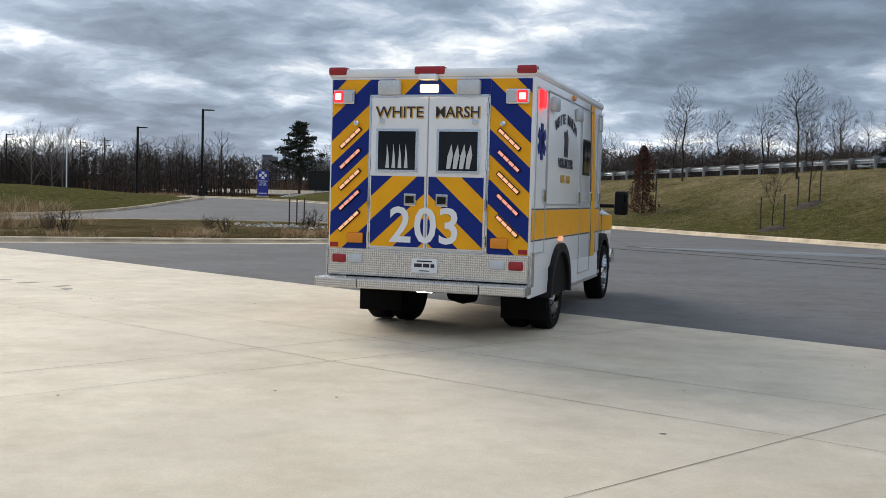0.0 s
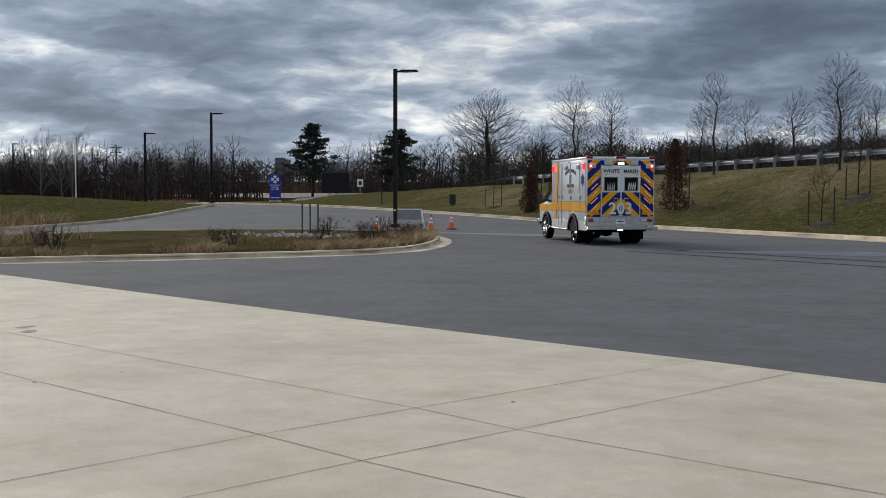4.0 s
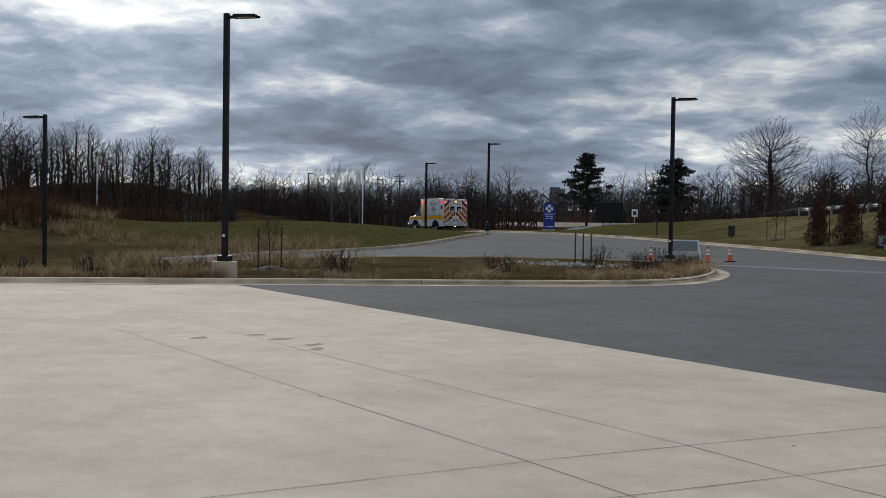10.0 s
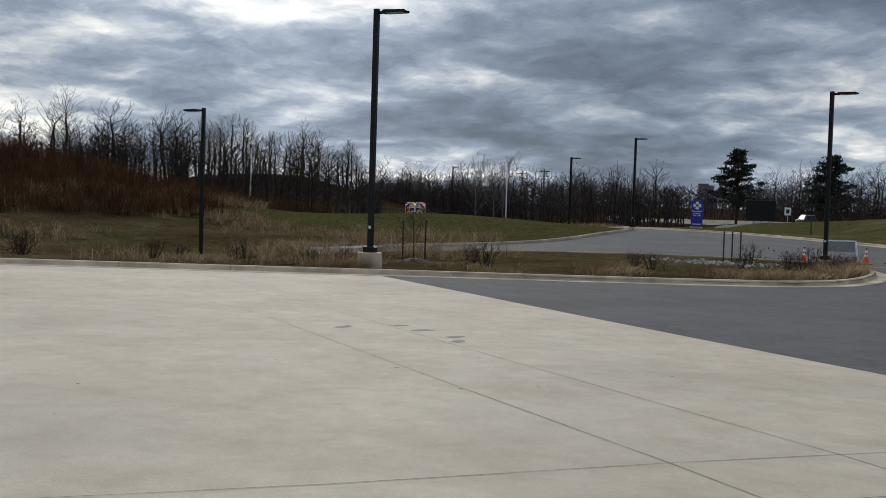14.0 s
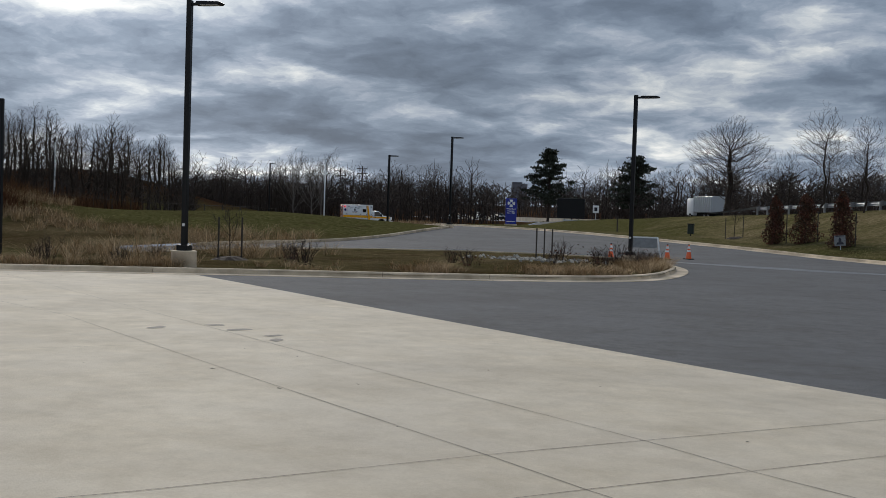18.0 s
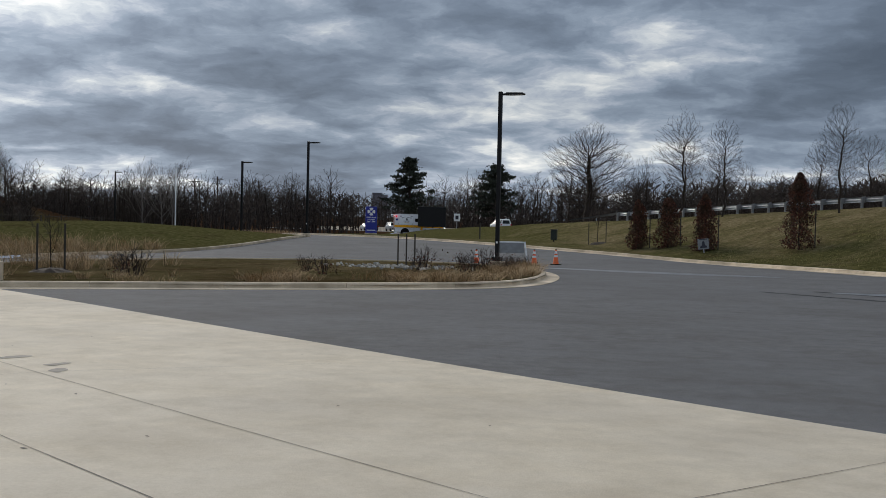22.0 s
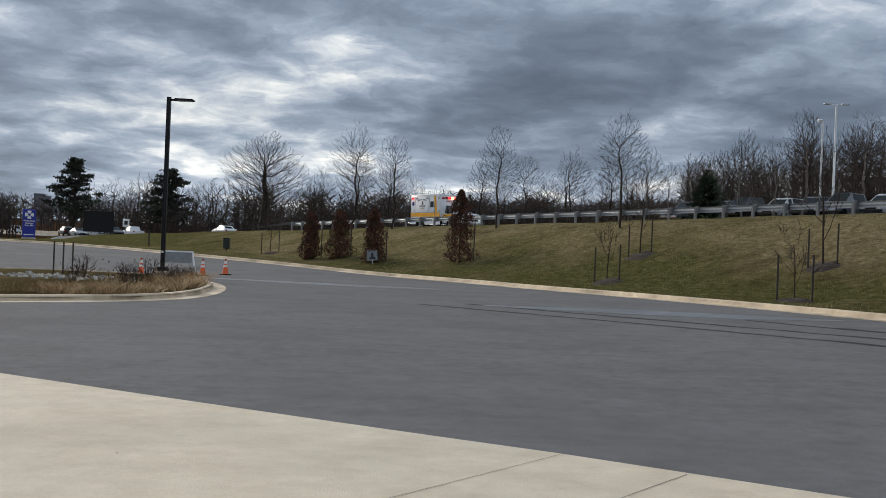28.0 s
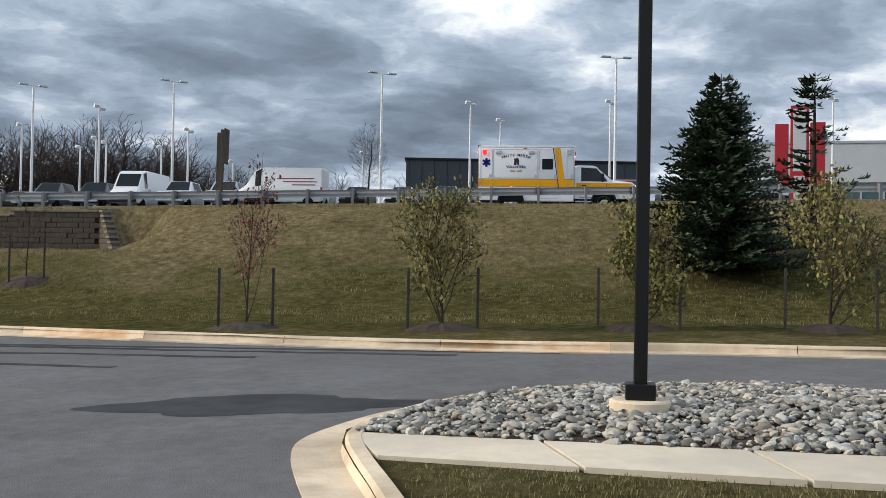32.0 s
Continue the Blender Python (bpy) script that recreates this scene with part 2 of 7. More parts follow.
ORANGE = material("orange_cone_plastic", (0.85, 0.13, 0.03), 0.5, var=0.08)
RETRO = material("white_reflective_collar", (0.8, 0.8, 0.8), 0.4, var=0.05)
RUBBER = material("black_rubber", (0.005, 0.005, 0.0053), 0.85, var=0.2, spec=0.12)
BLUESIGN = material("blue_sign_face", (0.018, 0.03, 0.30), 0.45, var=0.06)
SIGNW = material("white_sign_lettering", (0.8, 0.8, 0.8), 0.5, var=0.03)
WOODFAR = material("far_wood_bark", (0.052, 0.037, 0.03), 0.95, var=0.35, scale=0.4, big=0.05, island=0.4)
STONES = material("river_pebbles", (0.30, 0.295, 0.27), 0.75, var=0.25, scale=10, big=2.0, island=0.7, tint=(0.33, 0.275, 0.21))
BLOCKST = material("weathered_wall_block", (0.135, 0.112, 0.09), 0.95, var=0.45, scale=5, big=0.9, bump=0.6, spec=0.1, tint=(0.06, 0.048, 0.04))
BLOCKCAP = material("pale_wall_cap", (0.2, 0.175, 0.145), 0.9, var=0.25, scale=6, bump=0.4)


def ground_material():
    """Winter turf: green, straw and bare brown soil in patches."""
    m = bpy.data.materials.new("winter_turf")
    m.use_nodes = True
    nt = m.node_tree
    N, L = nt.nodes.new, nt.links.new
    p = nt.nodes["Principled BSDF"]
    p.inputs["Roughness"].default_value = 0.95
    p.inputs["Specular IOR Level"].default_value = 0.0
    co = N("ShaderNodeTexCoord").outputs["Object"]

    def noise_of(s, d, r=0.6):
        n = N("ShaderNodeTexNoise")
        n.inputs["Scale"].default_value, n.inputs["Detail"].default_value, n.inputs["Roughness"].default_value = s, d, r
        L(co, n.inputs["Vector"])
        return n.outputs[0]

    def ramp(f, stops):
        n = N("ShaderNodeValToRGB")
        els = n.color_ramp.elements
        for i, (q, c) in enumerate(stops):
            e = els[i] if i < 2 else els.new(q)
            e.position, e.color = q, (*c, 1)
        L(f, n.inputs[0])
        return n.outputs[0]

    fine = ramp(noise_of(3.2, 10, 0.8), [(0.34, (0.036, 0.038, 0.013)), (0.5, (0.094, 0.087, 0.033)), (0.66, (0.19, 0.17, 0.072))])
    dry = ramp(noise_of(3.8, 10, 0.8), [(0.34, (0.088, 0.066, 0.032)), (0.5, (0.215, 0.168, 0.09)), (0.66, (0.39, 0.315, 0.185))])
    damp = N("ShaderNodeAttribute")
    damp.attribute_name = "dryness"
    lean = N("ShaderNodeMath")
    lean.operation = "MULTIPLY_ADD"
    L(damp.outputs["Fac"], lean.inputs[0])
    lean.inputs[1].default_value = 0.34
    patch = N("ShaderNodeMixRGB")
    patch.inputs[0].default_value = 0.4
    L(noise_of(0.16, 5), patch.inputs[1])
    L(noise_of(1.1, 6, 0.7), patch.inputs[2])
    L(patch.outputs[0], lean.inputs[2])
    a = N("ShaderNodeMixRGB")
    L(ramp(lean.outputs[0], [(0.56, (0, 0, 0)), (0.76, (1, 1, 1))]), a.inputs[0])
    L(fine, a.inputs[1])
    L(dry, a.inputs[2])
    dirt = N("ShaderNodeMixRGB")
    dirt.inputs[2].default_value = (0.058, 0.037, 0.022, 1)
    L(ramp(noise_of(0.37, 7, 0.7), [(0.57, (0, 0, 0)), (0.72, (0.8, 0.8, 0.8))]), dirt.inputs[0])
    L(a.outputs[0], dirt.inputs[1])
    # the uncut slope beyond the basin is red-brown brush, by the vertex mask
    at = N("ShaderNodeAttribute")
    at.attribute_name = "brush"
    bm = N("ShaderNodeMixRGB")
    L(at.outputs["Fac"], bm.inputs[0])
    L(dirt.outputs[0], bm.inputs[1])
    L(ramp(noise_of(1.2, 8, 0.7), [(0.3, (0.03, 0.016, 0.009)), (0.7, (0.085, 0.047, 0.026))]), bm.inputs[2])
    L(bm.outputs[0], p.inputs["Base Color"])
    bp = N("ShaderNodeBump")
    bp.inputs["Strength"].default_value, bp.inputs["Distance"].default_value = 1.0, 0.10
    L(noise_of(16, 8, 0.8), bp.inputs["Height"])
    L(bp.outputs[0], p.inputs["Normal"])
    return m


TURF = ground_material()


# ---- mesh helpers ----
class Geo:
    """Collects vertices and faces of one part."""

    def __init__(self):
        self.v, self.f = [], []

    def add(self, vs, fs):
        k = len(self.v)
        self.v += [tuple(a) for a in vs]
        self.f += [tuple(i + k for i in f) for f in fs]
        return self

    def box(self, x0, x1, y0, y1, z0, z1, c=0.0):
        c = min(c, (x1 - x0) * 0.45, (y1 - y0) * 0.45, (z1 - z0) * 0.45)
        if c <= 0:
            vs = [(x, y, z) for x in (x0, x1) for y in (y0, y1) for z in (z0, z1)]
            return self.add(vs, [(0, 1, 3, 2), (4, 6, 7, 5), (0, 4, 5, 1), (2, 3, 7, 6), (0, 2, 6, 4), (1, 5, 7, 3)])
        bm = bmesh.new()
        bmesh.ops.create_cube(bm, size=1, matrix=Matrix.Translation(((x0 + x1) / 2, (y0 + y1) / 2, (z0 + z1) / 2)) @ Matrix.Diagonal((x1 - x0, y1 - y0, z1 - z0, 1)))
        bmesh.ops.bevel(bm, geom=bm.edges[:], offset=c, segments=2, affect="EDGES", profile=0.5)
        return self.bm(bm)

    def bm(self, bm):
        bm.verts.index_update()
        self.add([v.co[:] for v in bm.verts], [[v.index for v in f.verts] for f in bm.faces])
        bm.free()
        return self

    def tube(self, pts, radii, n=8, cap=True):
        pts = [Vector(p) for p in pts]
        rings = []
        side = None
        for i, p in enumerate(pts):
            d = (pts[min(i + 1, len(pts) - 1)] - pts[max(i - 1, 0)]).normalized()
            if side is None or abs(side.dot(d)) > 0.95:
                side = d.orthogonal().normalized()
            side = (side - d * side.dot(d)).normalized()
            up = d.cross(side)
            r = radii[i] if hasattr(radii, "__len__") else radii
            rings.append([p + (side * math.cos(2 * math.pi * k / n) + up * math.sin(2 * math.pi * k / n)) * r for k in range(n)])
        vs = [v for r in rings for v in r]
        fs = [(i * n + k, i * n + (k + 1) % n, (i + 1) * n + (k + 1) % n, (i + 1) * n + k) for i in range(len(pts) - 1) for k in range(n)]
        if cap:
            fs += [tuple(range(n))[::-1], tuple((len(pts) - 1) * n + k for k in range(n))]
        return self.add(vs, fs)

    def lathe(self, prof, n=16, axis="z", at=(0, 0, 0), cap=True):
        """prof: (radius, height) pairs round an axis."""
        vs = []
        for r, h in prof:
            for k in range(n):
                a = 2 * math.pi * k / n
                c, s = r * math.cos(a), r * math.sin(a)
                v = {"z": (c, s, h), "x": (h, c, s), "y": (s, h, c)}[axis]
                vs.append((v[0] + at[0], v[1] + at[1], v[2] + at[2]))
        fs = [(i * n + k, i * n + (k + 1) % n, (i + 1) * n + (k + 1) % n, (i + 1) * n + k) for i in range(len(prof) - 1) for k in range(n)]
        if cap:
            fs += [tuple(range(n))[::-1], tuple((len(prof) - 1) * n + k for k in range(n))]
        return self.add(vs, fs)

    def prism(self, poly, h0, h1, axis="z"):
        """A flat polygon thickened along an axis; poly in the two other axes, in order."""
        n = len(poly)

        def put(a, b, h):
            return {"z": (a, b, h), "x": (h, a, b), "y": (a, h, b)}[axis]
        vs = [put(a, b, h0) for a, b in poly] + [put(a, b, h1) for a, b in poly]
        fs = [tuple(range(n))[::-1], tuple(range(n, 2 * n))] + [(i, (i + 1) % n, n + (i + 1) % n, n + i) for i in range(n)]
        return self.add(vs, fs)

    def mesh(self, name, mat, smooth=False):
        me = bpy.data.meshes.new(name)
        me.from_pydata(self.v, [], self.f)
        if mat:
            me.materials.append(mat)
        me.update()
        bm = bmesh.new()
        bm.from_mesh(me)
        if len(bm.faces) < 20000:
            bmesh.ops.recalc_face_normals(bm, faces=bm.faces[:])
        bm.to_mesh(me)
        bm.free()
        if smooth:
            me.shade_smooth()
            me.set_sharp_from_angle(angle=radians(38))
        return me


def part(name, geo, mat, parent=None, label="", smooth=False, m=None):
    ob = new(name, geo.mesh(name, mat, smooth) if isinstance(geo, Geo) else geo)
    if parent:
        ob.parent = parent
    if m is not None:
        ob.matrix_basis = m
    if label:
        ob["label"] = label
    return ob


def thing(name, label, category, group="", m=None, kind=""):
    ob = new(name)
    ob.empty_display_size = 0.2
    if m is not None:
        ob.matrix_basis = m
    return tagged(ob, label, category, group, kind)


def smooth01(t):
    t = min(1.0, max(0.0, t))
    return t * t * (3 - 2 * t)


# ---- the lie of the land ----
def paved_z(x, y):
    x = min(x, 24.0)
    return 0.086 * math.log1p(math.exp((x - 2) / 3)) + 0.8 * smooth01((y - 48) / 45) * smooth01((8 - x) / 16) - 0.95 * smooth01((-40 - x) / 16) * smooth01((y - 84) / 9)


RAIL_P, RAIL_F, RAIL_U, RAIL_N = 44.8, Vector((37.6, 24.4)), Vector((-0.545, 0.839)), Vector((0.839, 0.545))


def road_z(s):
    return max(1.0, 4.5 - 0.0205 * s)


def road_qs(x, y):
    return x * RAIL_N.x + y * RAIL_N.y, (x - RAIL_F.x) * RAIL_U.x + (y - RAIL_F.y) * RAIL_U.y


def road_xy(q, s):
    p = RAIL_F + RAIL_U * s + RAIL_N * (q - RAIL_P)
    return p.x, p.y


LANE_LINE = [(-39, 87), (-54, 97.5), (-66, 105), (-76, 113), (-80.5, 122), (-80, 131), (-72, 136), (-58, 138)]


def seg_dist(x, y, a, b):
    dx, dy = b[0] - a[0], b[1] - a[1]
    t = min(1.0, max(0.0, ((x - a[0]) * dx + (y - a[1]) * dy) / (dx * dx + dy * dy)))
    return math.hypot(x - a[0] - t * dx, y - a[1] - t * dy)


def land_z(x, y):
    z = paved_z(x, y)
    q, s = road_qs(x, y)
    zr = road_z(s)
    z0 = 29.0 + max(0, s - 40) * 0.08
    t = smooth01((q - z0) / (43.8 - z0)) if q < 43.8 else 1.0
    z = z + (zr - z) * t
    if q < 44:
        z += 0.10 * (1 - t)
        # grass mound beside the drive
        dx, dy = x + 43, y - 67
        u, v = dx * 0.84 + dy * 0.54, -dx * 0.54 + dy * 0.84
        z += 1.12 * math.exp(-(u / 11.5) ** 2 - (v / 9.5) ** 2)
        # brush hill beyond the basin
        z += 6.0 * math.exp(-(((x + 74) / (19 if x > -74 else 24)) ** 2 + ((y - 42) / 21) ** 2))
        lift = 6.5 * math.exp(-(((x + 100) / (19 if x > -100 else 30)) ** 2 + ((y - 110) / 30) ** 2))
        if lift > 0.02:
            off = min(seg_dist(x, y, a, b) for a, b in zip(LANE_LINE, LANE_LINE[1:]))
            z += lift * smooth01((off - 6) / 13)
        # cut in front of the block wall
        dq, ds = 42.5 - q, abs(s - 19.5)
        if dq > 0 and ds < 8:
            z = z + (min(z, 2.3) - z) * (1 - smooth01((ds - 2.9 - dq * 0.35) / 1.2))
        # shallow basin
        z -= 0.75 * math.exp(-(((x + 36) / 11) ** 2 + ((y - 31) / 8) ** 2))
    elif q > 58.6:
        # the sales lot lies higher than the highway
        z += 1.35 * smooth01((q - 59) / 3.4) * smooth01((70 - s) / 12)
    return z


# ---- plan of the pavements ----
APRON_EDGE = [(7.35, 6.26), (0.8, 11.2), (-8.0, 17.0), (-17.3, 23.2)]
APRON_LEFT = [(-17.3, 23.2), (-25.6, 17.6), (-34.0, 11.8), (-46.0, 3.0)]
ISLE_B_LEFT = [(7.35, 6.26), (6.5, 5.1), (5.7, 3.6), (5.2, 1.5), (5.0, -3.0), (5.4, -9.0)]
ISLE_B_OUT = [(7.35, 6.26), (7.8, 6.81), (8.29, 7.44), (8.88, 8.15), (9.4, 8.6), (10.37, 8.9), (11.07, 9.03), (11.91, 8.98), (12.63, 8.8), (13.2, 8.52), (13.8, 8.06), (14.75, 7.03), (15.15, 6.05), (15.3, 4.8), (15.6, 2.0), (16.4, -9.0)]
ISLE_A = [(-17.3, 23.2), (-12.3, 26.1), (-8.9, 28.4), (-7.4, 29.9), (-6.65, 31.6), (-6.45, 33.6), (-6.6, 36.5), (-7.1, 39.5), (-8.0, 42.4), (-9.6, 45.0), (-12.5, 46.6), (-16.5, 46.6), (-21.0, 44.2), (-25.0, 40.6), (-29.5, 35.8)]
MOUND_KERB = [(-33.0, 38.4), (-30.6, 41.6), (-29.6, 46.0), (-29.4, 53.0), (-29.6, 60.0), (-30.0, 66.0), (-30.6, 71.0), (-31.4, 75.0), (-33.0, 78.6), (-35.8, 80.6)]
LANE_NEAR = [(-35.8, 80.6), (-42.0, 84.6), (-51.0, 91.0), (-61.0, 97.6), (-71.0, 104.2), (-79.0, 111.0), (-84.5, 121.0), (-84.5, 131.0)]
LANE_FAR = [(-79.5, 138.5), (-70.0, 140.2), (-61.5, 141.2), (-56.0, 144.0), (-51.0, 149.5), (-46.5, 158.0)]
LANE_IN = [(-34.5, 146.0), (-40.0, 139.0), (-46.0, 136.0), (-53.0, 133.5), (-61.0, 131.5), (-70.0, 131.0), (-76.0, 128.5), (-76.8, 122.0), (-73.0, 115.5), (-66.0, 109.8), (-57.0, 103.8), (-48.5, 98.0), (-42.0, 93.6)]
RIGHT_KERB = [(-42.0, 93.6), (-36.0, 91.0), (-28.0, 85.6), (-18.5, 77.0), (-10.0, 68.2), (-4.0, 61.0), (1.2, 53.6), (5.3, 45.5), (8.2, 39.0), (11.0, 31.7), (13.4, 23.4), (15.4, 17.4), (17.0, 13.2), (19.1, 9.8), (20.6, 6.6), (23.5, 1.8), (27.0, -9.0)]
APRON = APRON_EDGE + APRON_LEFT[1:] + [(-46.0, -40.0), (6.0, -40.0)] + ISLE_B_LEFT[:0:-1]
DRIVE = APRON_EDGE[::-1] + ISLE_B_OUT[1:] + RIGHT_KERB[::-1] + LANE_IN[::-1][1:] + LANE_FAR[::-1] + LANE_NEAR[::-1] + MOUND_KERB[::-1][1:] + ISLE_A[::-1][:-1]
HIGHWAY = [road_xy(q, s) for q, s in ((45.6, -160), (58.5, -160), (58.5, 330), (45.6, 330))]
CAR_LOT = [road_xy(q, s) for q, s in ((62.5, -140), (120, -140), (120, 52), (62.5, 52))]


def inside(poly, x, y):
    hit, j = False, len(poly) - 1
    for i in range(len(poly)):
        (xi, yi), (xj, yj) = poly[i], poly[j]
        if (yi > y) != (yj > y) and x < (xj - xi) * (y - yi) / (yj - yi) + xi:
            hit = not hit
        j = i
    return hit


def dense(line, step, closed=False):
    pts = []
    n = len(line)
    for i in range(n if closed else n - 1):
        a, b = Vector(line[i]), Vector(line[(i + 1) % n])
        k = max(1, int(math.ceil((b - a).length / step)))
        pts += [tuple(a.lerp(b, j / k)) for j in range(k)]
    return pts if closed else pts + [tuple(line[-1])]


def soft(line, n=3):
    """Rounds a line by corner cutting, ends kept."""
    for _ in range(n):
        out = [line[0]]
        for a, b in zip(line, line[1:]):
            out += [(a[0] * 0.75 + b[0] * 0.25, a[1] * 0.75 + b[1] * 0.25), (a[0] * 0.25 + b[0] * 0.75, a[1] * 0.25 + b[1] * 0.75)]
        line = out + [line[-1]]
    return line


def base_z(x, y):
    return land_z(x, y) - (0.10 if road_qs(x, y)[0] < 44 else 0.0)


def build_ground():
    rnd = random.Random(3)
    pts, edges = [], []
    for poly, step in ((APRON, 2.0), (DRIVE, 1.5), (HIGHWAY, 6.0), (CAR_LOT, 6.0)):
        ring = dense(poly, step, True)
        k = len(pts)
        pts += [Vector(p) for p in ring]
        edges += [(k + i, k + (i + 1) % len(ring)) for i in range(len(ring))]
    grid = []
    for step, r0, r1 in ((1.6, 0, 60), (4, 60, 170), (12, 170, 420), (60, 420, 1000), (250, 1000, 3000)):
        n = int(r1 / step) + 1
        for i in range(-n, n + 1):
            for j in range(-n, n + 1):
                x, y = i * step + (0.5 * step if j % 2 else 0), j * step
                r = math.hypot(x, y - 25 if r1 <= 60 else y)
                if r0 <= r < r1 and (y > -45 or step > 50) and (step > 1.6 or y > -12):
                    grid.append(Vector((x + rnd.uniform(-0.2, 0.2) * step, y + rnd.uniform(-0.2, 0.2) * step)))
    pts += grid
    vs, es, fs, *_ = delaunay_2d_cdt(pts, edges, [], 0, 1e-4)
    groups = {k: [] for k in ("ground", "apron", "drive", "highway", "lot")}
    for f in fs:
        x = sum(vs[i].x for i in f) / 3
        y = sum(vs[i].y for i in f) / 3
        if inside(APRON, x, y):
            k = "apron"
        elif inside(HIGHWAY, x, y):
            k = "highway"
        elif inside(DRIVE, x, y):
            k = "drive"
        elif inside(CAR_LOT, x, y):
            k = "lot"
        else:
            k = "ground"
        groups[k].append(f)
    info = {"ground": ("ground", TURF, "patchy winter grass over gently rolling ground", "ground"),
            "apron": ("pavement_apron", CONCRETE, "pale concrete apron with sawn joints", "pavement"),
            "drive": ("road_drive", ASPHALT, "dark asphalt yard and entrance drive", "road"),
            "highway": ("road_highway", ROADGREY, "grey two-lane highway behind the guardrail", "road"),
            "lot": ("pavement_lot", ROADGREY, "grey asphalt sales lot", "pavement")}
    for k, tri in groups.items():
        used, g = {}, Geo()
        for f in tri:
            for i in f:
                if i not in used:
                    used[i] = len(g.v)
                    x, y = vs[i]
                    far = math.hypot(x, y)
                    z = land_z(x, y) if k == "ground" else base_z(x, y)
                    if k == "highway":
                        z += 0.03
                    if k == "ground" and far < 150:
                        z += 0.05 * noise.noise(Vector((x * 0.35, y * 0.35, 0)))
                    if far > 260:
                        z += (far - 260) * 0.012 * smooth01((far - 260) / 400)
                    g.v.append((x, y, z))
            g.f.append(tuple(used[i] for i in f))
        name, mat, label, cat = info[k]
        ob = part(name, g, mat, smooth=True)
        tagged(ob, label, cat, kind="structure")
        me = ob.data
        if me.polygons[0].normal.z < 0:
            me.flip_normals()
        if k == "ground":
            at = me.attributes.new("brush", "FLOAT", "POINT")
            for i, v in enumerate(me.vertices):
                x, y = v.co.x, v.co.y
                a = smooth01((land_z(x, y) - 1.2) / 1.2) if x < -46 else 0.0
                b = smooth01((math.hypot(x, y) - 150) / 30)
                strip_mask = smooth01((-5 - x) / 4) * smooth01((62 - y) / 10) * smooth01((math.hypot(x + 43, y - 67) - 12) / 4)
                c = strip_mask * (0.42 + 0.5 * noise.noise(Vector((x * 0.22, y * 0.22, 4))))
                at.data[i].value = max(a, b, c)
            at = me.attributes.new("dryness", "FLOAT", "POINT")
            for i, v in enumerate(me.vertices):
                x, y = v.co.x, v.co.y
                q, s = road_qs(x, y)
                bank = (0.40 * smooth01((q - 12) / 8) + 0.34 * smooth01((q - 33) / 5) * smooth01((70 - s) / 40)) * smooth01((x + 26) / 10)
                bank -= 0.34 * smooth01((q - 24) / 2) * (1 - smooth01((q - 31) / 4)) * smooth01((x + 10) / 12)
                basin = 0.46 * smooth01((-5 - x) / 4) * smooth01((60 - y) / 10) * smooth01((math.hypot(x + 43, y - 67) - 12) / 4)
                mound = 0.25 * smooth01((17 - math.hypot(x + 43, y - 67)) / 5)
                lawn = 0.5 if x > 4 and y < 9 and q < 20 else 0.0
                at.data[i].value = max(bank, basin, lawn) - mound


build_ground()


def sweep(line, profile, zf):
    """A profile (offset to the left of the line, height) swept along a plan line."""
    g = Geo()
    n = len(profile)
    for i, p in enumerate(line):
        a, b = Vector(line[max(0, i - 1)]), Vector(line[min(len(line) - 1, i + 1)])
        d = (b - a).normalized()
        l = Vector((-d.y, d.x))
        z = zf(*p)
        g.v += [(p[0] + l.x * o, p[1] + l.y * o, z + h) for o, h in profile]
    for i in range(len(line) - 1):
        for k in range(n - 1):
            g.f.append((i * n + k, i * n + k + 1, (i + 1) * n + k + 1, (i + 1) * n + k))
    g.f += [tuple(range(n)), tuple((len(line) - 1) * n + k for k in range(n))]
    return g


KERB_PROFILE = [(-0.46, -0.1), (-0.46, 0.012), (-0.02, 0.02), (0.015, 0.12), (0.04, 0.15), (0.16, 0.155), (0.18, 0.13), (0.18, -0.15)]


def kerb(name, line, label, side=1, length=3.05):
    """Kerb and gutter cast in separate lengths; the raised side lies to the left of the line."""
    owner = thing(name, label, "kerb", kind="structure")
    pts = dense(soft(line, 2), 0.12)
    prof = KERB_PROFILE if side > 0 else [(-o, h) for o, h in KERB_PROFILE]
    run, cur, count = 0.0, [pts[0]], 0
    for a, b in zip(pts, pts[1:]):
        run += math.dist(a, b)
        cur.append(b)
        if run > length:
            cur[-1] = tuple(Vector(a).lerp(Vector(b), 0.9))
            count += 1
            rusty = name == "kerb_drive" and count in (4, 5, 8, 11)
            part("kerb_length", sweep(cur, prof, base_z), KERB_RUSTY if rusty else KERB, owner, "rust-stained length" if rusty else "")
            run, cur = 0.0, [b]
    if len(cur) > 2:
        part("kerb_length", sweep(cur, prof, base_z), KERB, owner)
    return owner


kerb("kerb_island", APRON_LEFT[::-1] + ISLE_A[1:], "tan concrete kerb and gutter round the planted island")
kerb("kerb_mound", MOUND_KERB[::-1][:-1], "tan concrete kerb along the grass mound")
kerb("kerb_drive", RIGHT_KERB[::-1], "tan concrete kerb and gutter with rusty stains along the grass bank", -1)
kerb("kerb_rock_island", ISLE_B_LEFT[::-1] + ISLE_B_OUT[1:], "wide pale concrete kerb round the pebble island", -1)


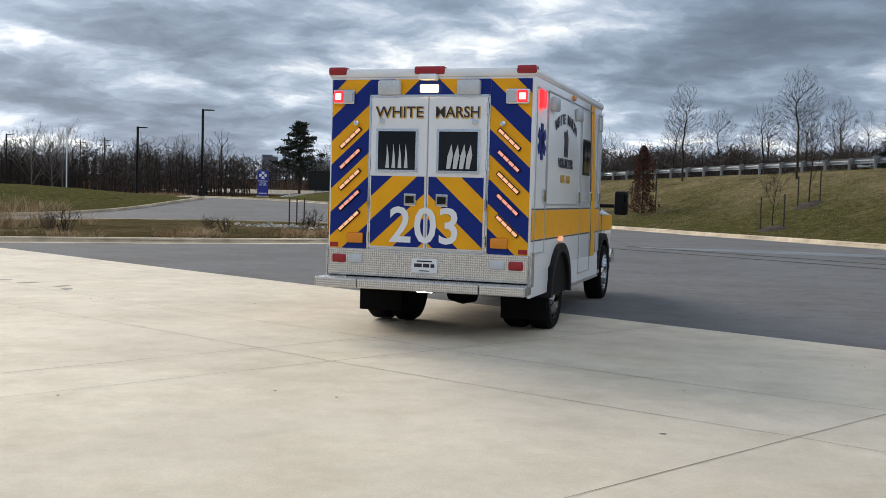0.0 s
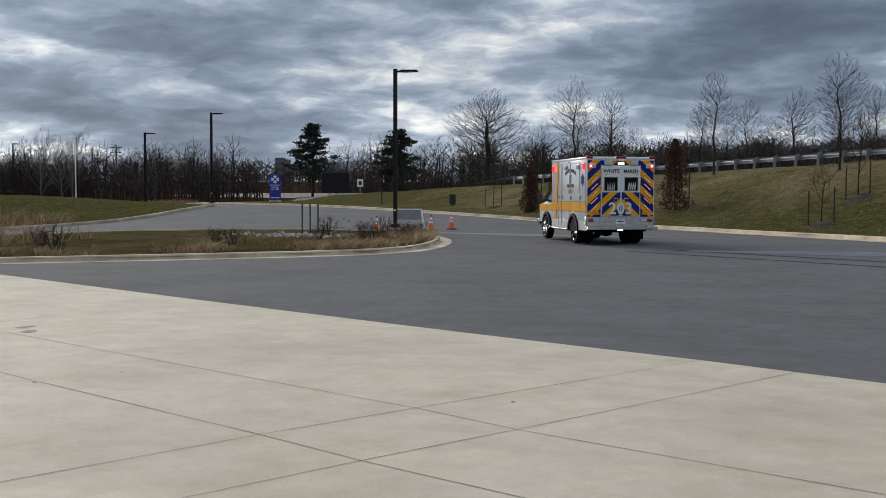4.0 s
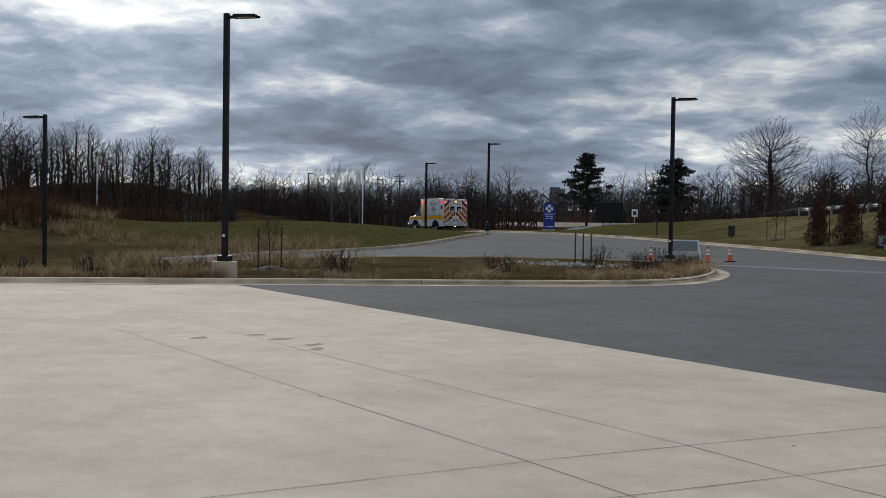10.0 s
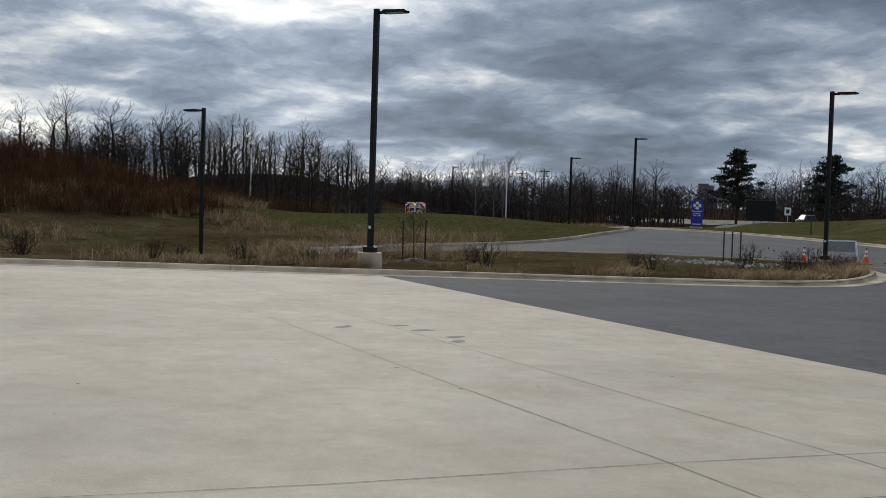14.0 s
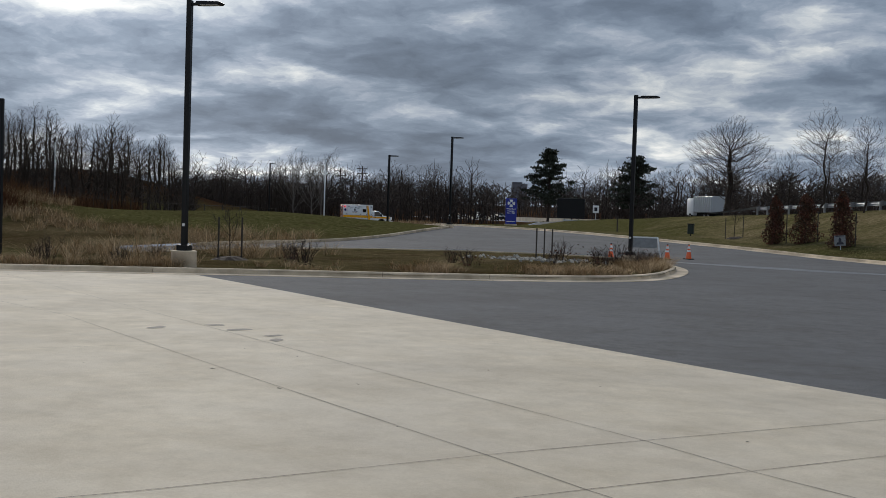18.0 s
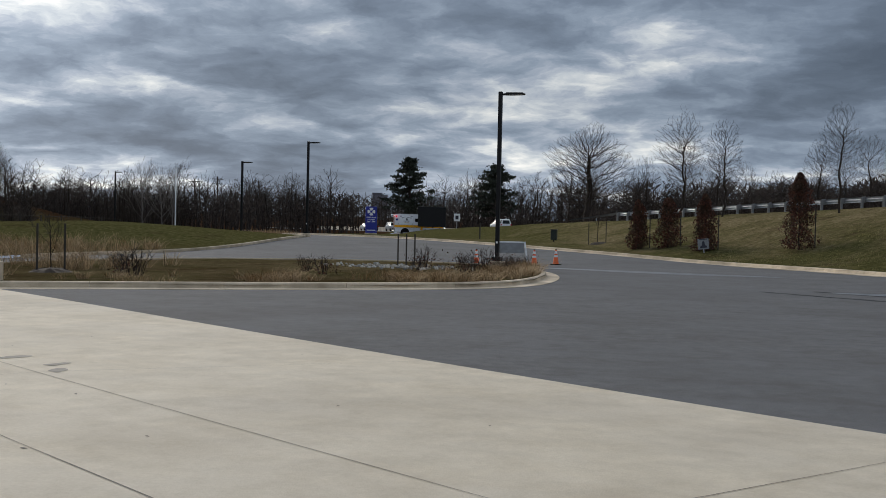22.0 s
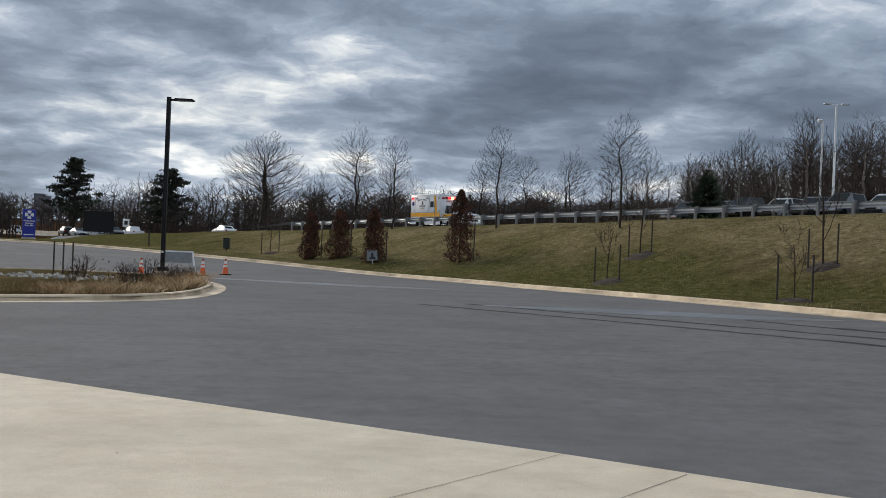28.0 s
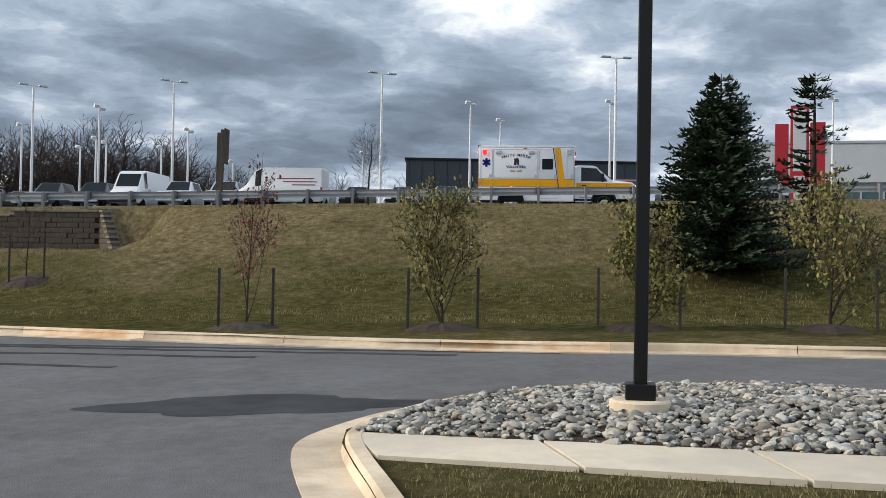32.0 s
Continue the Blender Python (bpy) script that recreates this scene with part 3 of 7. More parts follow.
# ---- ambulance ----
# seconds, x, y of the rear step's middle, heading
TRUCK = [
    (0.0, -1.17, 8.55, -8.8),
    (0.5, 0.24, 11.44, -7.0),
    (1.0, 1.37, 13.76, -3.1),
    (1.5, 2.01, 16.51, -1.2),
    (2.0, 2.31, 20.12, 1.1),
    (2.5, 2.29, 24.42, 5.7),
    (3.0, 2.15, 28.30, 10.2),
    (3.5, 1.20, 32.30, 15.0),
    (4.5, -1.90, 40.20, 24.0),
    (5.5, -6.10, 49.20, 33.0),
    (6.0, -8.37, 53.23, 35.5),
    (7.0, -15.20, 62.40, 39.0),
    (8.0, -23.20, 72.20, 41.0),
    (9.0, -31.50, 82.00, 45.0),
    (10.0, -39.37, 86.78, 55.0),
    (11.0, -48.97, 93.21, 58.0),
    (12.0, -58.70, 98.38, 53.0),
    (13.0, -67.52, 103.87, 46.0),
    (13.5, -72.29, 106.62, 40.0),
    (14.5, -76.62, 111.58, 24.0),
    (15.5, -79.43, 118.50, 8.0),
    (16.0, -80.30, 122.53, -3.0),
    (16.5, -80.79, 126.95, -13.0),
    (17.0, -79.83, 130.99, -25.0),
    (18.0, -73.00, 134.05, -53.0),
    (19.0, -64.97, 135.55, -66.0),
    (20.0, -57.95, 137.75, -67.0),
    (21.0, -51.67, 140.38, -64.0),
    (22.0, -46.74, 143.79, -68.0),
    (22.5, -44.14, 146.77, -88.0),
    (23.0, -40.53, 149.11, -118.0),
    (23.5, -36.64, 148.04, -138.0),
    (24.0, -32.59, 145.31, -147.0),
    (24.5, -28.55, 139.09, -147.0),
    (25.0, -24.63, 133.05, -147.0),
    (25.5, -20.39, 126.53, -147.0),
    (26.5, -12.40, 114.22, -147.0),
    (27.5, -3.66, 100.77, -147.0),
    (28.0, 1.29, 93.14, -147.0),
    (29.0, 11.51, 77.43, -147.0),
    (30.0, 20.88, 62.99, -147.0),
    (31.0, 30.70, 47.88, -147.0),
    (32.0, 41.55, 31.18, -147.0),
]

AMB_WHITE = material("ambulance_white_paint", (0.80, 0.81, 0.83), 0.22, var=0.03, scale=1.5, coat=0.5)
AMB_YELLOW = material("reflective_yellow", (0.88, 0.40, 0.008), 0.4, var=0.05, scale=6, spec=0.25)
AMB_BLUE = material("reflective_blue", (0.004, 0.022, 0.19), 0.45, var=0.08, scale=6, spec=0.2)


def tread_plate():
    """Bright aluminium with small raised diamonds."""
    m = material("diamond_plate_aluminium", (0.72, 0.71, 0.69), 0.26, 0.95, var=0.12, scale=20)
    nt = m.node_tree
    p = nt.nodes["Principled BSDF"]
    col = p.inputs["Base Color"].links[0].from_socket
    tc, mp, ck, mx = nt.nodes.new("ShaderNodeTexCoord"), nt.nodes.new("ShaderNodeMapping"), nt.nodes.new("ShaderNodeTexChecker"), nt.nodes.new("ShaderNodeMixRGB")
    mp.inputs["Rotation"].default_value = (0, radians(45), 0)
    ck.inputs["Scale"].default_value = 55.0
    ck.inputs["Color1"].default_value, ck.inputs["Color2"].default_value = (1, 1, 1, 1), (0.62, 0.62, 0.62, 1)
    mx.blend_type, mx.inputs[0].default_value = "MULTIPLY", 1.0
    nt.links.new(tc.outputs["Object"], mp.inputs[0])
    nt.links.new(mp.outputs[0], ck.inputs["Vector"])
    nt.links.new(col, mx.inputs[1])
    nt.links.new(ck.outputs["Color"], mx.inputs[2])
    nt.links.new(mx.outputs[0], p.inputs["Base Color"])
    bp = nt.nodes.new("ShaderNodeBump")
    bp.inputs["Strength"].default_value, bp.inputs["Distance"].default_value = 0.6, 0.004
    nt.links.new(ck.outputs["Fac"], bp.inputs["Height"])
    nt.links.new(bp.outputs[0], p.inputs["Normal"])
    return m


DIAMOND = tread_plate()
CHROME = material("chrome", (0.7, 0.71, 0.72), 0.12, 1.0, var=0.03)
TINTED = material("tinted_glass", (0.003, 0.0035, 0.004), 0.06, var=0.1, spec=0.35)
LENS_RED = material("red_lens", (0.33, 0.01, 0.015), 0.2, var=0.1)
LENS_CLEAR = material("clear_ribbed_lens", (0.55, 0.57, 0.6), 0.25, 0.2, var=0.12, scale=30)
LENS_AMBER = material("amber_lens", (0.75, 0.25, 0.01), 0.25, var=0.1)
LIT_RED = glowing("lit_red_strobe", (1.0, 0.012, 0.016), 2.2)
LIT_CORE = glowing("lit_strobe_core", (1.0, 0.30, 0.26), 4.0)
LIT_WHITE = glowing("lit_warm_strobe", (1.0, 0.62, 0.25), 3.0)
LIT_BAR = glowing("lit_amber_arrow", (1.0, 0.40, 0.14), 0.5, (0.5, 0.44, 0.40))
LIT_PINK = glowing("lit_pink_arrow", (1.0, 0.25, 0.14), 0.42, (0.5, 0.42, 0.40))
LIT_LED = glowing("lit_white_led", (1.0, 0.98, 0.95), 6.0)
BLACKP = material("black_textured_plastic", (0.006, 0.006, 0.0065), 0.6, var=0.2, spec=0.25)
UNDER = material("grimy_black_chassis", (0.005, 0.005, 0.005), 0.8, var=0.3, spec=0.2)
LETTER = material("dark_navy_lettering", (0.02, 0.018, 0.03), 0.5, var=0.05)
GOLD = material("gold_lettering", (0.55, 0.33, 0.06), 0.4, var=0.08)
DECALW = material("silver_decal", (0.55, 0.55, 0.56), 0.4, var=0.1)


def words(text, size, depth=0.003, bold=0.0, wide=1.0, face="centre"):
    """The mesh of a word in the built-in font, standing in the xz plane and read from -y."""
    c = bpy.data.curves.new("lettering", "FONT")
    c.body, c.size, c.extrude, c.offset = text, size, depth, bold
    c.align_x, c.align_y = "CENTER", "CENTER"
    c.resolution_u = 3
    ob = bpy.data.objects.new("lettering", c)
    scene.collection.objects.link(ob)
    me = bpy.data.meshes.new_from_object(ob.evaluated_get(bpy.context.evaluated_depsgraph_get()))
    bpy.data.objects.remove(ob)
    bpy.data.curves.remove(c)
    me.transform(Matrix.Rotation(radians(90), 4, "X") @ Matrix.Diagonal((wide, 1, 1, 1)))
    return me


def lettered(name, text, size, mat, parent, m, bold=0.0, wide=1.0):
    me = words(text, size, bold=bold, wide=wide)
    me.materials.clear()
    me.materials.append(mat)
    return part(name, me, mat, parent, m=m)


def clip(poly, a, b, c):
    """Keeps the side a*x + b*z <= c of a convex polygon."""
    out = []
    for i, p in enumerate(poly):
        q = poly[(i + 1) % len(poly)]
        dp, dq = a * p[0] + b * p[1] - c, a * q[0] + b * q[1] - c
        if dp <= 0:
            out.append(p)
        if (dp < 0) != (dq < 0) and dp != dq:
            t = dp / (dp - dq)
            out.append((p[0] + (q[0] - p[0]) * t, p[1] + (q[1] - p[1]) * t))
    return out


def chevrons(owner, name, x0, x1, z0, z1, y):
    """A yellow panel with blue stripes that climb to the middle."""
    p = part(name, Geo().box(x0, x1, y - 0.006, y, z0, z1), AMB_YELLOW, owner)
    sg = -1 if (x0 + x1) < -0.02 else 1
    halves = [(x0, x1, sg)] if x0 * x1 >= 0 else [(x0, 0, -1), (0, x1, 1)]
    k = 0.9
    for a, b, s in halves:
        c = 0.55
        while c < 5:
            poly = [(a, z0), (b, z0), (b, z1), (a, z1)]
            poly = clip(poly, s * k, 1, c + 0.27)
            poly = clip(poly, -s * k, -1, -c) if poly else poly
            if len(poly) > 2:
                part("stripe", Geo().prism(poly, y - 0.0095, y - 0.0062, "y"), AMB_BLUE, p)
            c += 0.54
    return p


WHEELS = []


def tyre_and_rim(owner, x, y, dual, outward):
    w = part("wheel", Geo().lathe([(0.30, -0.13), (0.40, -0.14), (0.435, -0.10), (0.44, 0.0), (0.435, 0.10), (0.40, 0.14), (0.30, 0.13)], 28, "x", cap=False), RUBBER, owner, smooth=True, m=pose(x, y, 0.44))
    WHEELS.append((w, x, y))
    s = outward
    prof = [(0.02, 0.10), (0.09, 0.115), (0.10, 0.06), (0.16, 0.03), (0.20, 0.015), (0.285, 0.02), (0.295, 0.125), (0.31, 0.13), (0.31, -0.1)]
    part("rim", Geo().lathe([(r, s * h) for r, h in prof], 24, "x"), CHROME, w, "polished aluminium rim", smooth=True)
    nuts = Geo()
    for k in range(8):
        a = k * math.pi / 4
        nuts.lathe([(0.016, 0), (0.016, s * 0.03)], 6, "x", (s * 0.03, 0.14 * math.cos(a), 0.14 * math.sin(a)))
    part("lug_nuts", nuts, CHROME, w)
    if dual:
        part("inner_tyre", Geo().lathe([(0.30, -0.13), (0.40, -0.14), (0.44, -0.08), (0.44, 0.08), (0.40, 0.14), (0.30, 0.13)], 24, "x"), RUBBER, w, smooth=True, m=pose(-s * 0.32, 0, 0))


def build_ambulance():
    A = thing("ambulance", "white ambulance with yellow band and blue and yellow rear chevrons", "ambulance")
    body = part("body", Geo().box(-1.22, 1.22, 0.0, 4.4, 0.78, 2.93, 0.035), AMB_WHITE, A, smooth=True)
    part("roof", Geo().box(-1.235, 1.235, -0.03, 4.43, 2.90, 3.0, 0.035), AMB_WHITE, A, "white roof cap with rounded edge", smooth=True)
    for s in (-1, 1):
        for y0, y1 in ((0.02, 0.93), (2.05, 4.38)):
            part("skirt", Geo().box(s * 1.2 - 0.02, s * 1.2 + 0.02, y0, y1, 0.5, 0.8, 0.01), AMB_WHITE, body)
        part("rocker_trim", Geo().box(s * 1.2 - 0.03, s * 1.2 + 0.03, 2.05, 4.38, 0.46, 0.5, 0.008), DIAMOND, body)
    # rear face
    chevrons(body, "chevron_panel", -1.185, -0.715, 0.97, 2.88, -0.001)
    chevrons(body, "chevron_panel", 0.715, 1.185, 0.97, 2.88, -0.001)
    chevrons(body, "chevron_panel", -0.712, 0.712, 2.71, 2.88, -0.001)
    for s in (-1, 1):
        x0, x1 = (-0.69, -0.006) if s < 0 else (0.006, 0.69)
        d = part("rear_door", Geo().box(x0, x1, -0.035, 0.01, 0.99, 2.68, 0.012), AMB_WHITE, A, "white rear door with chevrons below")
        chevrons(d, "chevron_panel", x0 + 0.02, x1 - 0.02, 1.01, 1.80, -0.036)
        cx = s * 0.365
        fr = Geo().box(cx - 0.255, cx + 0.255, -0.05, -0.034, 1.84, 2.33, 0.02)
        part("window_frame", fr, CHROME, d)
        part("window_pane", Geo().box(cx - 0.225, cx + 0.225, -0.056, -0.049, 1.87, 2.30, 0.015), TINTED, d)
        dec = Geo()
        for k in range(4):
            bx = cx - 0.13 + k * 0.075
            dec.prism([(bx, 1.89), (bx + 0.045, 1.89), (bx + 0.055 + 0.02 * s, 2.04), (bx + 0.02 * s + 0.035, 2.16), (bx + 0.012, 2.03)], -0.0585, -0.0565, "y")
        part("window_decal", dec, DECALW, d)
        part("door_handle", Geo().box(s * 0.19 - 0.075, s * 0.19 + 0.075, -0.06, -0.034, 1.47, 1.61, 0.02), CHROME, d, "chrome paddle handle")
        part("handle_recess", Geo().box(s * 0.19 - 0.05, s * 0.19 + 0.05, -0.064, -0.059, 1.50, 1.58, 0.008), BLACKP, d)
        part("door_latch", Geo().box(s * 0.55 - 0.03, s * 0.55 + 0.03, -0.075, -0.034, 2.385, 2.44, 0.01), CHROME, d)
        for z in (1.1, 1.5, 1.95, 2.55):
            part("hinge", Geo().lathe([(0.014, z - 0.06), (0.014, z + 0.06)], 8, "z", (s * 0.70, -0.04, 0)), CHROME, d)
        lettered("lettering_shade", "WHITE" if s < 0 else "MARSH", 0.17, GOLD, d, pose(s * 0.345 + 0.006, -0.0362, 2.502), 0.008, 1.08 if s < 0 else 0.96)
        lettered("lettering", "WHITE" if s < 0 else "MARSH", 0.17, LETTER, d, pose(s * 0.345, -0.0385, 2.51), 0.001, 1.08 if s < 0 else 0.96)
    part("door_frame", Geo().box(-0.72, 0.72, -0.022, 0.0, 2.68, 2.71, 0.006).box(-0.72, -0.692, -0.022, 0, 0.98, 2.71, 0.006).box(0.692, 0.72, -0.022, 0, 0.98, 2.71, 0.006), CHROME, body)
    for ch, x in (("2", -0.30), ("0", 0.0), ("3", 0.28)):
        lettered("numeral", ch, 0.56, AMB_WHITE, A, pose(x, -0.050, 1.235), 0.008, 1.0)
    # rear lamps
    for s in (-1, 1):
        part("scene_light", Geo().box(s * 0.47 - 0.14, s * 0.47 + 0.14, -0.08, 0, 2.70, 2.87, 0.03), LENS_CLEAR, A, smooth=True)
        h = part("strobe_housing", Geo().box(s * 1.03 - 0.135, s * 1.03 + 0.135, -0.05, 0, 2.60, 2.77, 0.02), CHROME, A)
        part("strobe_lens", Geo().box(s * 1.03 - 0.115, s * 1.03 - 0.003, -0.07, -0.045, 2.62, 2.75, 0.01), LIT_RED if s < 0 else LENS_CLEAR, h)
        part("strobe_lens", Geo().box(s * 1.03 + 0.003, s * 1.03 + 0.115, -0.07, -0.045, 2.62, 2.75, 0.01), LENS_CLEAR if s < 0 else LIT_RED, h)
        part("strobe_core", Geo().box(s * 1.03 + (-0.095 if s < 0 else 0.025), s * 1.03 + (-0.025 if s < 0 else 0.095), -0.074, -0.068, 2.65, 2.72, 0.008), LIT_CORE, h)
        part("roof_lamp", Geo().box(s * 1.12 - 0.11, s * 1.12 + 0.11, -0.05, 0.09, 2.93, 3.02, 0.02), LENS_RED, A, "red roof corner lamp", smooth=True)
        part("turn_lamp", Geo().box(s * 0.86 - 0.10, s * 0.86 + 0.10, -0.05, -0.005, 1.03, 1.15, 0.025), LENS_AMBER, A, "amber turn lamp", smooth=True)
        part("tail_lamp", Geo().box(s * 1.06 - 0.085, s * 1.06 + 0.085, -0.04, 0.0, 0.80, 0.90, 0.025), LENS_RED, A, smooth=True)
        part("reverse_lamp", Geo().box(s * 0.85 - 0.085, s * 0.85 + 0.085, -0.04, 0.0, 0.80, 0.90, 0.025), LENS_CLEAR, A, smooth=True)
        part("reflector", Geo().box(s * 1.13 - 0.05, s * 1.13 + 0.05, -0.016, -0.008, 0.98, 1.03), LENS_RED, A)
        for k in range(5):
            z = 2.22 - k * 0.235
            m = pose(s * 0.945, -0.022, z, 0, s * 42.0, 0)
            bar = part("arrow_light", Geo().box(-0.17, 0.17, -0.012, 0.012, -0.026, 0.026, 0.008), BLACKP, A, m=m)
            seg = Geo()
            for j in range(4):
                seg.box(-0.155 + j * 0.08, -0.085 + j * 0.08, -0.018, -0.010, -0.016, 0.016)
            part("arrow_leds", seg, LIT_BAR if k % 2 == 0 else LIT_PINK, bar)
        part("marker_knob", Geo().lathe([(0.03, 0), (0.03, -0.04), (0.015, -0.05)], 10, "y", (s * 0.87, -0.01, 2.39)), CHROME, A)
    part("roof_lamp", Geo().box(-0.18, 0.18, -0.05, 0.09, 2.93, 3.02, 0.02), LENS_RED, A, "red roof centre lamp", smooth=True)
    part("warning_lamp", Geo().box(-0.11, 0.11, -0.04, -0.005, 2.73, 2.82, 0.015), LIT_WHITE, A, "lit amber warning lamp")
    part("reversing_camera", Geo().box(-0.11, 0.11, -0.12, 0.0, 2.86, 2.93, 0.02), AMB_WHITE, A, smooth=True)
    # bumper and step
    part("kick_panel", Geo().box(-1.2, 1.2, -0.02, 0.02, 0.66, 0.97, 0.01), DIAMOND, A, "diamond-plate kick panel")
    for x0, x1 in ((-1.24, -0.72), (-0.715, 0.715), (0.72, 1.24)):
        part("rear_step", Geo().box(x0, x1, -0.30, 0.0, 0.54, 0.65, 0.015), DIAMOND, A, "diamond-plate rear step")
    for s in (-1, 1):
        part("corner_guard", Geo().box(s * 1.225 - 0.012, s * 1.225 + 0.012, 0.0, 0.12, 0.62, 1.0, 0.006), DIAMOND, A)
        part("mud_flap", Geo().box(s * 0.92 - 0.28, s * 0.92 + 0.28, 0.98, 1.0, 0.16, 0.56), RUBBER, A)
    pl = part("number_plate", Geo().box(-0.155, 0.155, -0.04, -0.02, 0.725, 0.885, 0.006), RETRO, A)
    gb = Geo()
    for x0, x1, z0, z1 in ((-0.12, -0.03, 0.79, 0.83), (-0.015, 0.06, 0.79, 0.83), (0.075, 0.12, 0.79, 0.83), (-0.09, 0.09, 0.85, 0.865), (-0.06, 0.06, 0.745, 0.755)):
        gb.box(x0, x1, -0.043, -0.039, z0, z1)
    part("plate_bars", gb, LETTER, pl)
    part("hitch_light", Geo().box(-0.09, 0.09, -0.02, 0.0, 0.505, 0.53), LIT_LED, A)
    und = Geo().box(-0.45, 0.45, 0.1, 6.9, 0.5, 0.78).box(-1.0, 1.0, 0.05, 0.95, 0.52, 0.78).box(-1.0, 1.0, 2.2, 4.3, 0.42, 0.7)
    und.lathe([(0.06, -0.9), (0.06, 0.9)], 10, "x", (0, 1.5, 0.44)).lathe([(0.16, -0.17), (0.2, 0.0), (0.16, 0.17)], 12, "x", (0, 1.5, 0.44))
    part("chassis", und, UNDER, A)
    # sides
    for s in (-1, 1):
        side_panel(A, body, s)
    # cab
    build_cab(A)
    for s in (-1, 1):
        tyre_and_rim(A, s * 1.06, 1.5, True, s)
        tyre_and_rim(A, s * 0.98, 5.75, False, s)
    return A


def side_panel(A, body, s):
    def sbox(y0, y1, z0, z1, d=0.006, out=0.0, c=0.0):
        a, b = sorted((s * (1.22 + out), s * (1.22 + out + d)))
        return Geo().box(a, b, y0, y1, z0, z1, c)
    turn = pose(0, 0, 0, 0, 0, 90 * s)

    def at(y, z, out=0.01):
        return Matrix.Translation((s * (1.22 + out), y, z)) @ turn
    # yellow band with dark pinstripes, stepped up at the front
    part("yellow_band", sbox(0.0, 4.4, 1.14, 1.46, 0.003), AMB_YELLOW, body)
    part("pinstripe", sbox(0.0, 4.4, 1.465, 1.48, 0.003), LETTER, body)
    part("pinstripe", sbox(0.0, 4.4, 1.12, 1.135, 0.003), LETTER, body)
    a, b = sorted((s * 1.223, s * 1.2265))
    part("slash_stripe", Geo().prism([(3.46, 2.89), (3.74, 2.89), (4.02, 1.05), (4.02, 0.8), (3.72, 0.8), (3.74, 1.05)], a, b, "x"), AMB_YELLOW, body)
    part("slash_pinstripe", Geo().prism([(3.40, 2.89), (3.44, 2.89), (3.71, 1.05), (3.69, 0.8), (3.65, 0.8), (3.67, 1.05)], a, b, "x"), LETTER, body)
    # doors as proud frames of thin trim
    for y0, y1, z0, z1 in ((0.08, 0.62, 0.98, 2.80), (0.66, 2.72, 1.52, 2.82), (2.78, 3.62, 0.6, 2.82), (4.06, 4.36, 0.85, 2.82)) if s > 0 else ((0.08, 0.75, 0.98, 2.80), (0.80, 1.9, 1.52, 2.82), (1.95, 3.0, 0.6, 2.82), (3.05, 3.42, 0.6, 2.82)):
        g = Geo()
        for q0, q1, w0, w1 in ((y0, y1, z0, z0 + 0.014), (y0, y1, z1 - 0.014, z1), (y0, y0 + 0.014, z0, z1), (y1 - 0.014, y1, z0, z1)):
            aa, bb = sorted((s * 1.2205, s * 1.232))
            g.box(aa, bb, q0, q1, w0, w1)
        d = part("side_door_trim", g, GALV, body)
        aa, bb = sorted((s * 1.221, s * 1.25))
        part("paddle_handle", Geo().box(aa, bb, y1 - 0.15, y1 - 0.06, 1.55, 1.70, 0.015), CHROME, d)
    # arch, lamps, window
    n = 14
    arch = [(1.5 + 0.62 * math.cos(math.pi * k / n), 0.44 + 0.62 * math.sin(math.pi * k / n)) for k in range(n + 1)]
    arch += [(1.5 + 0.52 * math.cos(math.pi * k / n), 0.44 + 0.52 * math.sin(math.pi * k / n)) for k in range(n, -1, -1)]
    aa, bb = sorted((s * 1.10, s * 1.275))
    part("wheel_arch", Geo().prism(arch, aa, bb, "x"), BLACKP, A, "black rubber wheel arch")
    well = [(1.5 + 0.53 * math.cos(math.pi * k / n), 0.44 + 0.53 * math.sin(math.pi * k / n)) for k in range(n + 1)]
    aa, bb = sorted((s * 1.2215, s * 1.2235))
    part("wheel_well", Geo().prism(well, aa, bb, "x"), UNDER, A)
    part("strobe_lens", sbox(0.18, 0.36, 2.58, 2.78, 0.05, 0, 0.015), LIT_RED, A, "lit red side strobe")
    part("strobe_lens", sbox(4.08, 4.28, 2.58, 2.78, 0.04, 0, 0.015), LENS_CLEAR if s > 0 else LIT_RED, A)
    for y in (0.90, 2.42):
        part("scene_light", sbox(y - 0.14, y + 0.14, 2.60, 2.76, 0.07, 0, 0.025), LENS_CLEAR, A, smooth=True)
    part("clearance_lamp", sbox(2.05, 2.2, 2.84, 2.89, 0.03, 0, 0.01), LENS_AMBER, A)
    part("fender_lamp", sbox(1.44, 1.56, 1.08, 1.14, 0.045, 0, 0.01), LIT_BAR, A)
    if s > 0:
        part("window_frame", sbox(2.92, 3.42, 1.92, 2.40, 0.012, 0, 0.01), BLACKP, A)
        part("window_pane", sbox(2.95, 3.155, 1.95, 2.37, 0.008, 0.01), TINTED, A)
        part("window_pane", sbox(3.185, 3.39, 1.95, 2.37, 0.008, 0.01), TINTED, A)
    # star of life as six crossed bars
    star = Geo()
    for k in range(3):
        m = Matrix.Translation((s * 1.228, 0.35 if s > 0 else 0.42, 2.22)) @ Matrix.Rotation(math.pi / 3 * k, 4, "X")
        q = Geo().box(-0.003, 0.003, -0.055, 0.055, -0.2, 0.2)
        star.add([m @ Vector(v) for v in q.v], q.f)
    part("medical_star", star, AMB_BLUE, A, "blue six-armed medical star")
    yc = 1.72 if s > 0 else 1.9
